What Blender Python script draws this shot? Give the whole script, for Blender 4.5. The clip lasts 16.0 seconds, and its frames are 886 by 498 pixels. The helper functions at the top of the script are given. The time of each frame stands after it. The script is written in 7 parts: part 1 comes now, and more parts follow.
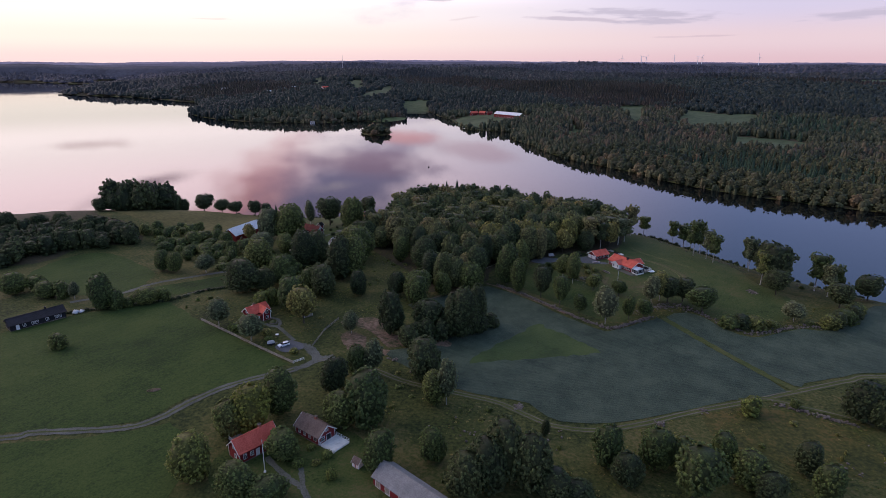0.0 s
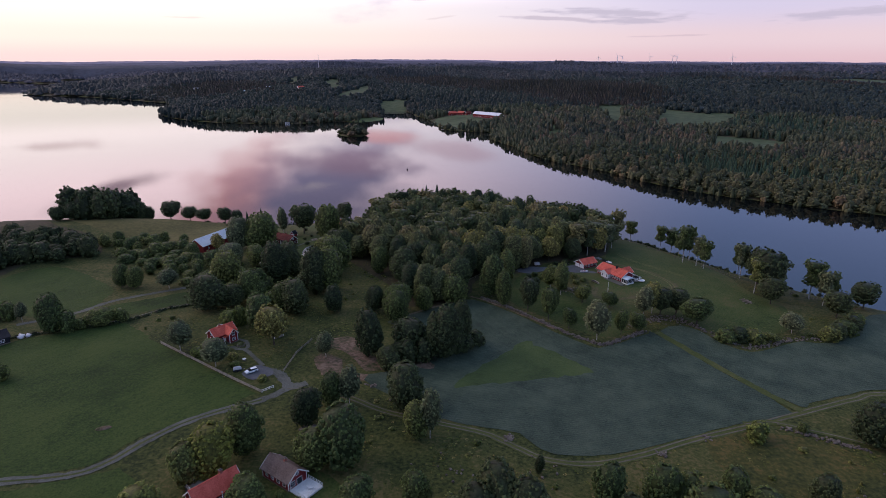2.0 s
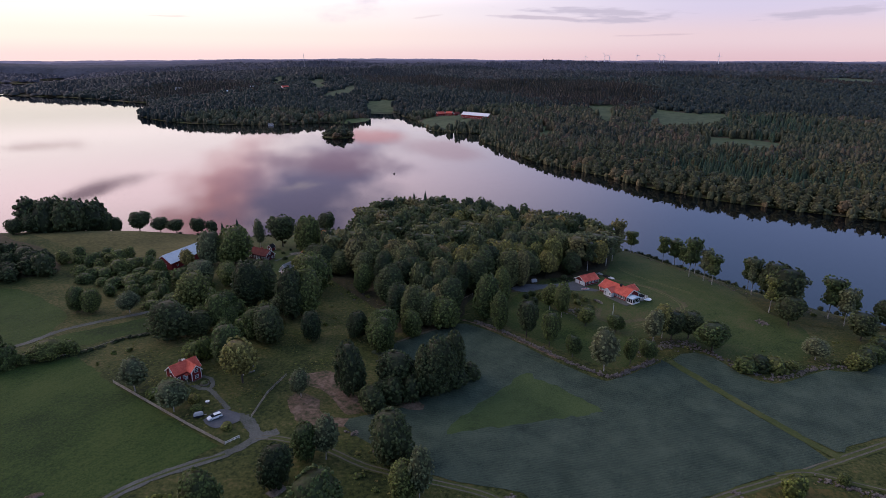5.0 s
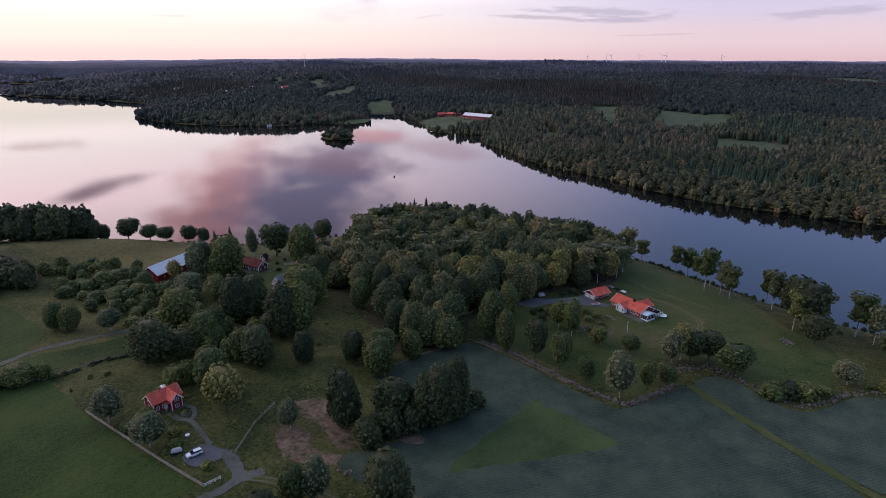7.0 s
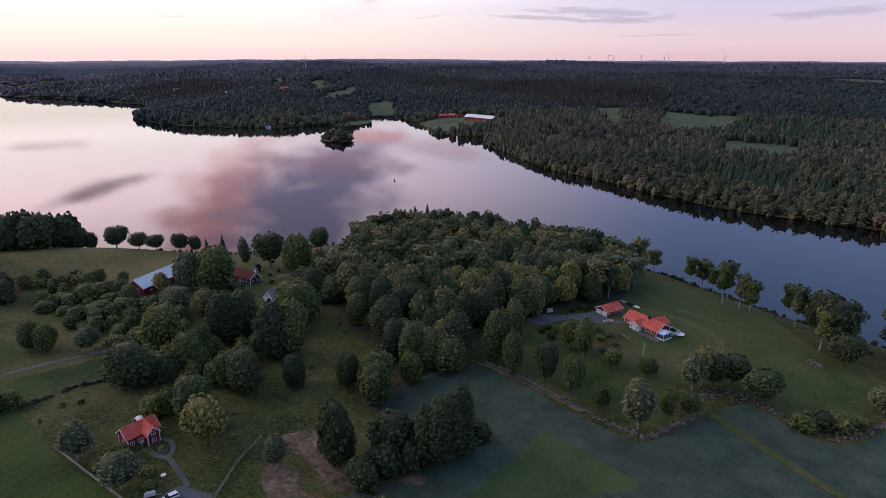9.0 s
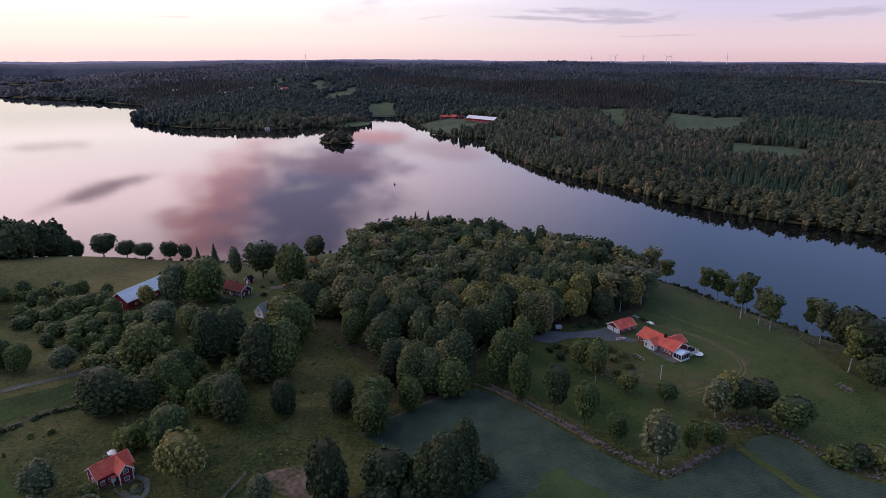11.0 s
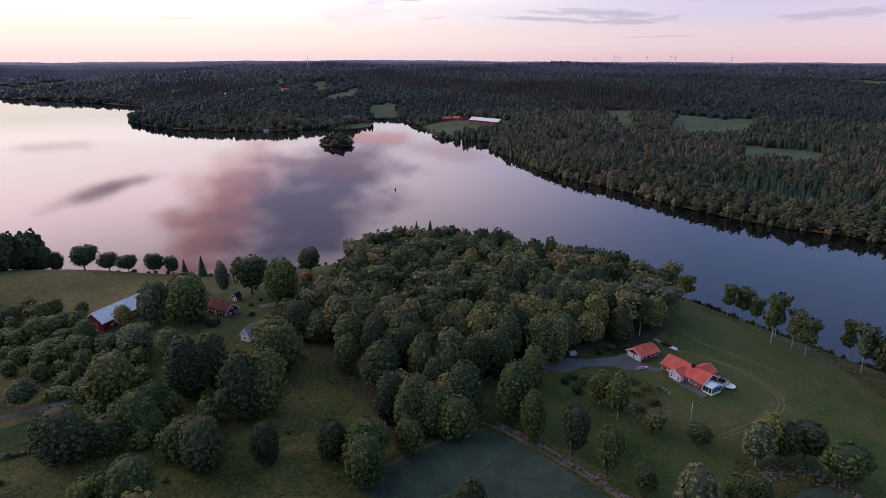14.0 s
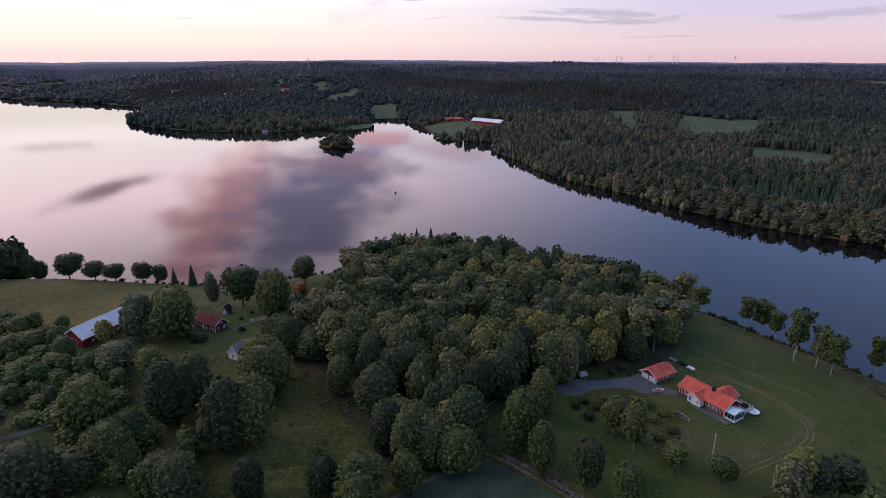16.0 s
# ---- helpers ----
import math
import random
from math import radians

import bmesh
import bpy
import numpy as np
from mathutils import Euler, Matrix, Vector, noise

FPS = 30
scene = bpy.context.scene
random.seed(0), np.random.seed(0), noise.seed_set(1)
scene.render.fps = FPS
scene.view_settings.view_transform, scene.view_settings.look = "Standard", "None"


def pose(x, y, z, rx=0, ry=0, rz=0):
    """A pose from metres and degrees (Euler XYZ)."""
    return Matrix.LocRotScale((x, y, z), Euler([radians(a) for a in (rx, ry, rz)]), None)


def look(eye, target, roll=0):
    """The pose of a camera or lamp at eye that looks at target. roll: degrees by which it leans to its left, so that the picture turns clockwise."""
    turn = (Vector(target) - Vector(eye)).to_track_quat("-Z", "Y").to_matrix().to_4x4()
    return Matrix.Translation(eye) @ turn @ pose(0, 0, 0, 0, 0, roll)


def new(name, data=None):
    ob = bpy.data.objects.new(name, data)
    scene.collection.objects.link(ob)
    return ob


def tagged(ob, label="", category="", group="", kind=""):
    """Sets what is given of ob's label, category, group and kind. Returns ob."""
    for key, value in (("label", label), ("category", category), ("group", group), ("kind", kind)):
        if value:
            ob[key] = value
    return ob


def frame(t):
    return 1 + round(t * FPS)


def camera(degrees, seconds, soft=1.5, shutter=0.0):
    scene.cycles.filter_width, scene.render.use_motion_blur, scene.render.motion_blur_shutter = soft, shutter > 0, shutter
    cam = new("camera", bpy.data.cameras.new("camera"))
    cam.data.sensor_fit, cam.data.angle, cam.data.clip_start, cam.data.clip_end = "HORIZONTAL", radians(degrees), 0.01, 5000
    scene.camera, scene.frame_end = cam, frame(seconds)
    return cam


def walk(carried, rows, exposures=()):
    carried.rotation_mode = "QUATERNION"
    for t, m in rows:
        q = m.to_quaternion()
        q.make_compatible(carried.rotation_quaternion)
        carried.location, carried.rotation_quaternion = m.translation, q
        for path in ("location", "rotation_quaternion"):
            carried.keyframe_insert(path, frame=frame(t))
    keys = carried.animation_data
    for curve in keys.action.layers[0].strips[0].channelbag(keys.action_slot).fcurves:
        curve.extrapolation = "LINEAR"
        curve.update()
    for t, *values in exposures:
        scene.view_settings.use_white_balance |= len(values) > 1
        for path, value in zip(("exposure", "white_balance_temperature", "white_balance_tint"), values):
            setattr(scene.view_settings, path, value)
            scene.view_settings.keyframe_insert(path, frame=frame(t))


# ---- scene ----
# Camera: a drone that flies straight ahead at 120 m, looking down a little.
cam = camera(74.0, 16.0, soft=0.75)
FLIGHT = [
    (0.0, 0.00, 0.00, 120.00, 0.00, -17.73),
    (0.5, -0.19, 4.57, 120.09, -0.35, -17.74),
    (1.0, -0.38, 9.17, 120.17, -0.60, -17.74),
    (1.5, -0.55, 13.80, 120.22, -1.25, -17.75),
    (2.0, -0.68, 18.38, 120.26, -2.12, -17.79),
    (2.5, -0.71, 22.99, 120.36, -2.90, -17.80),
    (3.0, -0.67, 27.53, 120.48, -3.18, -17.80),
    (3.5, -0.58, 31.99, 120.58, -3.43, -17.80),
    (4.0, -0.46, 36.49, 120.67, -3.39, -17.83),
    (6.5, 0.24, 59.14, 121.16, -3.25, -17.88),
    (7.0, 0.36, 63.66, 121.23, -3.22, -17.89),
    (7.5, 0.51, 68.19, 121.30, -3.18, -17.90),
    (8.0, 0.66, 72.70, 121.35, -3.15, -17.89),
    (8.5, 0.85, 77.16, 121.41, -3.12, -17.86),
    (9.0, 1.00, 81.50, 121.46, -3.08, -17.85),
    (11.5, 1.73, 102.63, 121.35, -2.93, -17.79),
    (12.0, 1.83, 106.81, 121.24, -2.88, -17.78),
    (12.5, 1.92, 110.91, 121.14, -2.85, -17.77),
    (13.0, 2.05, 114.81, 121.09, -2.82, -17.75),
    (13.5, 2.23, 118.58, 121.06, -2.79, -17.75),
    (14.0, 2.45, 122.33, 121.01, -2.74, -17.74),
    (14.5, 2.66, 126.13, 120.99, -2.70, -17.73),
    (15.0, 2.84, 130.03, 120.97, -2.68, -17.73),
    (15.5, 3.03, 134.02, 120.96, -2.64, -17.74),
    (16.0, 3.31, 138.05, 120.97, -2.59, -17.74),
]
LEAN = 0.31


def aim(x, y, z, yaw, pitch):
    yaw, pitch = radians(yaw), radians(pitch)
    ahead = Vector((-math.sin(yaw) * math.cos(pitch), math.cos(yaw) * math.cos(pitch), math.sin(pitch)))
    return look((x, y, z), Vector((x, y, z)) + ahead, LEAN)


walk(cam, [(t, aim(x, y, z, yaw, pitch)) for t, x, y, z, yaw, pitch in FLIGHT], [(0.0, 0.0), (16.0, 0.0)])

# ---- sky and light: after sunset, the glow low on the left ----
SUN_AZ, SUN_EL = -78.0, 2.0   # degrees right of +y, degrees up
SKY = 1.0                     # strength of the dusk sky


def sky_world():
    world = bpy.data.worlds.new("dusk_sky")
    world.use_nodes = True
    scene.world = world
    nt = world.node_tree
    nt.nodes.clear()
    N, Lk = nt.nodes.new, nt.links.new

    def math_node(op, a, b=None, c=None):
        n = N("ShaderNodeMath")
        n.operation = op
        for k, v in enumerate((a, b, c)):
            if v is None:
                continue
            if isinstance(v, (int, float)):
                n.inputs[k].default_value = v
            else:
                Lk(v, n.inputs[k])
        return n.outputs[0]

    def ramp(fac, stops):
        n = N("ShaderNodeValToRGB")
        n.color_ramp.interpolation = "EASE"
        while len(n.color_ramp.elements) < len(stops):
            n.color_ramp.elements.new(0.5)
        for e, (p, c) in zip(n.color_ramp.elements, stops):
            e.position, e.color = p, (*c, 1)
        Lk(fac, n.inputs[0])
        return n.outputs[0]

    def mix(fac, a, b, kind="MIX"):
        n = N("ShaderNodeMix")
        n.data_type, n.blend_type, n.clamp_factor = "RGBA", kind, True
        for k, v in ((0, fac), (6, a), (7, b)):
            if isinstance(v, (int, float)):
                n.inputs[k].default_value = v
            elif isinstance(v, tuple):
                n.inputs[k].default_value = (*v, 1)
            else:
                Lk(v, n.inputs[k])
        return n.outputs[2]

    co = N("ShaderNodeTexCoord")
    xyz = N("ShaderNodeSeparateXYZ")
    Lk(co.outputs["Generated"], xyz.inputs[0])
    x, y, z = xyz.outputs
    el = math_node("MULTIPLY", math_node("ARCSINE", z), 180 / math.pi)
    az = math_node("MULTIPLY", math_node("ARCTAN2", x, y), 180 / math.pi)
    sa = radians(SUN_AZ + 28)
    flat = math_node("SQRT", math_node("ADD", math_node("MULTIPLY", x, x), math_node("ADD", math_node("MULTIPLY", y, y), 1e-6)))
    glow = math_node("DIVIDE", math_node("ADD", math_node("MULTIPLY", x, math.sin(sa)), math_node("MULTIPLY", y, math.cos(sa))), flat)
    side = N("ShaderNodeMapRange")
    side.interpolation_type = "SMOOTHSTEP"
    side.inputs[1].default_value, side.inputs[2].default_value = 0.18, 1.0
    Lk(glow, side.inputs[0])
    up = math_node("DIVIDE", el, 60.0)
    west = ramp(up, WEST)
    east = ramp(up, EAST)
    colour = mix(side.outputs[0], east, west)
    # clouds: soft banks in azimuth and height
    comb = N("ShaderNodeCombineXYZ")
    Lk(math_node("MULTIPLY", az, 0.16), comb.inputs[0])
    Lk(math_node("MULTIPLY", el, 0.42), comb.inputs[1])
    noise_n = N("ShaderNodeTexNoise")
    noise_n.inputs["Scale"].default_value, noise_n.inputs["Detail"].default_value = 1.0, 5.0
    Lk(comb.outputs[0], noise_n.inputs["Vector"])
    rough_edge = math_node("MULTIPLY", math_node("SUBTRACT", noise_n.outputs[0], 0.5), 1.7)
    streak, fine = N("ShaderNodeCombineXYZ"), N("ShaderNodeTexNoise")
    Lk(math_node("MULTIPLY", az, 0.45), streak.inputs[0])
    Lk(math_node("MULTIPLY", el, 3.2), streak.inputs[1])
    fine.inputs["Scale"].default_value, fine.inputs["Detail"].default_value = 1.0, 6.0
    Lk(streak.outputs[0], fine.inputs["Vector"])
    torn_edge = math_node("MULTIPLY", math_node("SUBTRACT", fine.outputs[0], 0.5), 2.0)
    for a0, e0, ra, re, slope, amount, reach, tone, shear in CLOUDS:
        da = math_node("DIVIDE", math_node("SUBTRACT", math_node("SUBTRACT", az, a0), math_node("MULTIPLY", math_node("SUBTRACT", el, e0), shear)), ra)
        de = math_node("DIVIDE", math_node("SUBTRACT", math_node("SUBTRACT", el, e0), math_node("MULTIPLY", math_node("SUBTRACT", az, a0), slope)), re)
        d = math_node("SQRT", math_node("ADD", math_node("MULTIPLY", da, da), math_node("MULTIPLY", de, de)))
        m = N("ShaderNodeMapRange")
        m.interpolation_type = "SMOOTHSTEP"
        m.inputs[1].default_value, m.inputs[2].default_value = reach, 0.3
        m.inputs[3].default_value, m.inputs[4].default_value = 0.0, amount
        Lk(math_node("ADD", d, torn_edge if re < 0.75 else rough_edge), m.inputs[0])
        colour = mix(m.outputs[0], colour, tone)
    sky = N("ShaderNodeTexSky")
    sky.sky_type, sky.sun_disc = "NISHITA", False
    sky.sun_elevation, sky.sun_rotation = radians(SUN_EL), radians(SUN_AZ)
    both = mix(1.0, colour, mix(1.0, sky.outputs[0], (0.03, 0.03, 0.03), "MULTIPLY"), "ADD")
    bg = N("ShaderNodeBackground")
    bg.inputs[1].default_value = SKY
    Lk(both, bg.inputs[0])
    out = N("ShaderNodeOutputWorld")
    Lk(bg.outputs[0], out.inputs[0])


WEST = [(0.0, (1.0, 0.75, 0.75)), (0.03, (1.06, 0.90, 0.84)), (0.07, (1.16, 1.05, 1.0)), (0.105, (1.75, 1.50, 1.52)), (0.2, (2.5, 1.86, 2.0)), (0.38, (1.5, 1.18, 1.45)), (1.0, (0.36, 0.44, 0.64))]
EAST = [(0.0, (0.76, 0.53, 0.60)), (0.03, (0.79, 0.62, 0.70)), (0.075, (0.66, 0.60, 0.81)), (0.11, (0.41, 0.46, 0.81)), (0.17, (0.32, 0.43, 0.86)), (0.35, (0.30, 0.46, 0.93)), (1.0, (0.27, 0.36, 0.58))]
# azimuth, height, half width, half height, slope, amount, reach, tone, lean
CLOUDS = [
    (16.8, 4.05, 7.0, 0.44, -0.045, 0.8, 1.1, (0.52, 0.47, 0.62), 0.0),
    (12.0, 3.62, 5.2, 0.22, -0.05, 0.75, 1.1, (0.54, 0.47, 0.60), 0.0),
    (19.2, 3.38, 4.4, 0.36, 0.02, 0.8, 1.1, (0.51, 0.46, 0.61), 0.0),
    (34.5, 3.62, 5.6, 0.40, 0.06, 0.8, 1.1, (0.52, 0.47, 0.63), 0.0),
    (22.4, 2.13, 3.6, 0.10, 0.02, 0.5, 1.1, (0.58, 0.46, 0.56), 0.0),
    (-20.0, 3.32, 1.9, 0.12, 0.0, 0.4, 1.0, (0.70, 0.58, 0.62), 0.0),
    (1.8, 3.68, 1.6, 0.12, 0.12, 0.35, 1.0, (0.66, 0.54, 0.60), 0.0),
    (-0.8, 5.25, 2.0, 0.16, 0.0, 0.7, 1.0, (0.58, 0.50, 0.60), 0.0),
    (-18.6, 14.4, 5.8, 8.0, 0.0, 0.95, 1.15, (1.12, 0.53, 0.62), -0.6),
    (-10.6, 13.8, 8.2, 8.0, 0.0, 1.0, 1.3, (0.41, 0.36, 0.62), -0.6),
    (-7.8, 9.2, 7.8, 1.5, 0.04, 0.85, 1.15, (0.52, 0.34, 0.52), 0.0),
    (-10.6, 11.5, 2.3, 0.40, -0.08, 0.65, 1.0, (0.86, 0.72, 0.86), 0.0),
    (-28.0, 10.65, 4.2, 0.78, -0.235, 0.95, 1.2, (0.60, 0.40, 0.52), 0.0),
    (-4.2, 6.9, 4.6, 0.8, 0.05, 0.8, 1.1, (1.05, 0.52, 0.60), 0.0),
    (3.0, 8.2, 5.0, 1.0, 0.12, 0.5, 1.2, (0.80, 0.50, 0.66), 0.0),
    (-30.5, 6.75, 4.0, 0.40, 0.02, 0.7, 1.1, (1.0, 0.76, 0.80), 0.0),
]
sky_world()

sun = new("sun", bpy.data.lights.new("sun", "SUN"))
sun.data.energy, sun.data.angle, sun.data.color = 0.85, radians(40), (1.0, 0.86, 0.78)
sun.matrix_world = look((0, 0, 0), (-math.sin(radians(SUN_AZ)), -math.cos(radians(SUN_AZ)), -math.tan(radians(SUN_EL + 34))))


# ---- materials ----
def material(name, colours, scale=1.0, fine=None, rough=0.9, bump=0.3, stretch=(1, 1, 1), metal=0.0, bands=None):
    """Two scales of noise between the colours, with bump. bands: (scale, turn, depth) of parallel rows."""
    m = bpy.data.materials.new(name)
    m.use_nodes = True
    nt = m.node_tree
    N, Lk = nt.nodes.new, nt.links.new
    b = nt.nodes["Principled BSDF"]
    b.inputs["Roughness"].default_value, b.inputs["Metallic"].default_value = rough, metal
    b.inputs["Specular IOR Level"].default_value = 0.25
    co, mp = N("ShaderNodeTexCoord"), N("ShaderNodeMapping")
    mp.inputs["Scale"].default_value = stretch
    Lk(co.outputs["Object"], mp.inputs[0])
    big, small = N("ShaderNodeTexNoise"), N("ShaderNodeTexNoise")
    for n, s, d in ((big, scale, 4), (small, fine or scale * 9, 5)):
        n.inputs["Scale"].default_value, n.inputs["Detail"].default_value = s, d
        n.inputs["Roughness"].default_value = 0.62
        Lk(mp.outputs[0], n.inputs["Vector"])
    add = N("ShaderNodeMath")
    add.operation = "MULTIPLY_ADD"
    Lk(small.outputs[0], add.inputs[0])
    add.inputs[1].default_value = 1.05
    sub = N("ShaderNodeMath")
    sub.operation = "MULTIPLY_ADD"
    sub.inputs[1].default_value, sub.inputs[2].default_value = 0.9, -0.47
    Lk(big.outputs[0], sub.inputs[0])
    Lk(sub.outputs[0], add.inputs[2])
    fac = add.outputs[0]
    if bands:
        wave, turn = N("ShaderNodeTexWave"), N("ShaderNodeMapping")
        turn.inputs["Rotation"].default_value = (0, 0, radians(bands[1]))
        Lk(co.outputs["Object"], turn.inputs[0])
        Lk(turn.outputs[0], wave.inputs["Vector"])
        wave.inputs["Scale"].default_value, wave.inputs["Distortion"].default_value = bands[0], 2.4
        wave.inputs["Detail"].default_value, wave.inputs["Detail Scale"].default_value = 2.0, 2.5
        w = N("ShaderNodeMath")
        w.operation = "MULTIPLY_ADD"
        Lk(wave.outputs["Fac"], w.inputs[0])
        w.inputs[1].default_value = bands[2]
        Lk(fac, w.inputs[2])
        fac = w.outputs[0]
    r = N("ShaderNodeValToRGB")
    while len(r.color_ramp.elements) < len(colours):
        r.color_ramp.elements.new(0.5)
    for k, (e, c) in enumerate(zip(r.color_ramp.elements, colours)):
        e.position, e.color = 0.3 + 0.42 * k / max(1, len(colours) - 1), (*c, 1)
    Lk(fac, r.inputs[0])
    Lk(r.outputs[0], b.inputs["Base Color"])
    if bump:
        bp = N("ShaderNodeBump")
        bp.inputs["Strength"].default_value, bp.inputs["Distance"].default_value = bump, 0.3
        Lk(fac, bp.inputs["Height"])
        Lk(bp.outputs[0], b.inputs["Normal"])
    return m


def leaf_material(name, stops, rough=0.65):
    """Foliage: each tree takes its own hue, each leaf clump its own tone; crown cores are darkened as if shaded."""
    m = bpy.data.materials.new(name)
    m.use_nodes = True
    nt = m.node_tree
    N, Lk = nt.nodes.new, nt.links.new
    b = nt.nodes["Principled BSDF"]
    b.inputs["Roughness"].default_value, b.inputs["Specular IOR Level"].default_value = rough, 0.2
    info, geo, at = N("ShaderNodeObjectInfo"), N("ShaderNodeNewGeometry"), N("ShaderNodeAttribute")
    at.attribute_name = "tint"
    s = N("ShaderNodeMath")
    s.operation = "ADD"
    Lk(info.outputs["Random"], s.inputs[0])
    Lk(at.outputs["Fac"], s.inputs[1])
    fr = N("ShaderNodeMath")
    fr.operation = "FRACT"
    Lk(s.outputs[0], fr.inputs[0])
    r = N("ShaderNodeValToRGB")
    while len(r.color_ramp.elements) < len(stops):
        r.color_ramp.elements.new(0.5)
    for e, (p, c) in zip(r.color_ramp.elements, stops):
        e.position, e.color = p, (*c, 1)
    Lk(fr.outputs[0], r.inputs[0])
    hsv = N("ShaderNodeHueSaturation")
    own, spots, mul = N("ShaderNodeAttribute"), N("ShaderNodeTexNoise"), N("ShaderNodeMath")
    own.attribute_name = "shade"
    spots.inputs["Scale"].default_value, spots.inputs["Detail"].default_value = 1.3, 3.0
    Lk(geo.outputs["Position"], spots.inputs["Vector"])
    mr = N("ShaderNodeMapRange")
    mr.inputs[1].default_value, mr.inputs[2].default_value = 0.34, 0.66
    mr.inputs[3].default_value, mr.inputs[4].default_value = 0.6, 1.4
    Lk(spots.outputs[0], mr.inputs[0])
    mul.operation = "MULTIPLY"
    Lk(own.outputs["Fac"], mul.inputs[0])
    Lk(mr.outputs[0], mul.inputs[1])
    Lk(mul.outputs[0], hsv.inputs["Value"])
    Lk(r.outputs[0], hsv.inputs["Color"])
    Lk(hsv.outputs[0], b.inputs["Base Color"])
    return m


def plain(name, colour, rough=0.6, metal=0.0, spread=0.12, scale=1.5, bump=0.1):
    dark = tuple(c * (1 - spread * 1.6) for c in colour)
    light = tuple(min(1, c * (1 + spread)) for c in colour)
    return material(name, [dark, colour, light], scale, scale * 12, rough, bump, metal=metal)


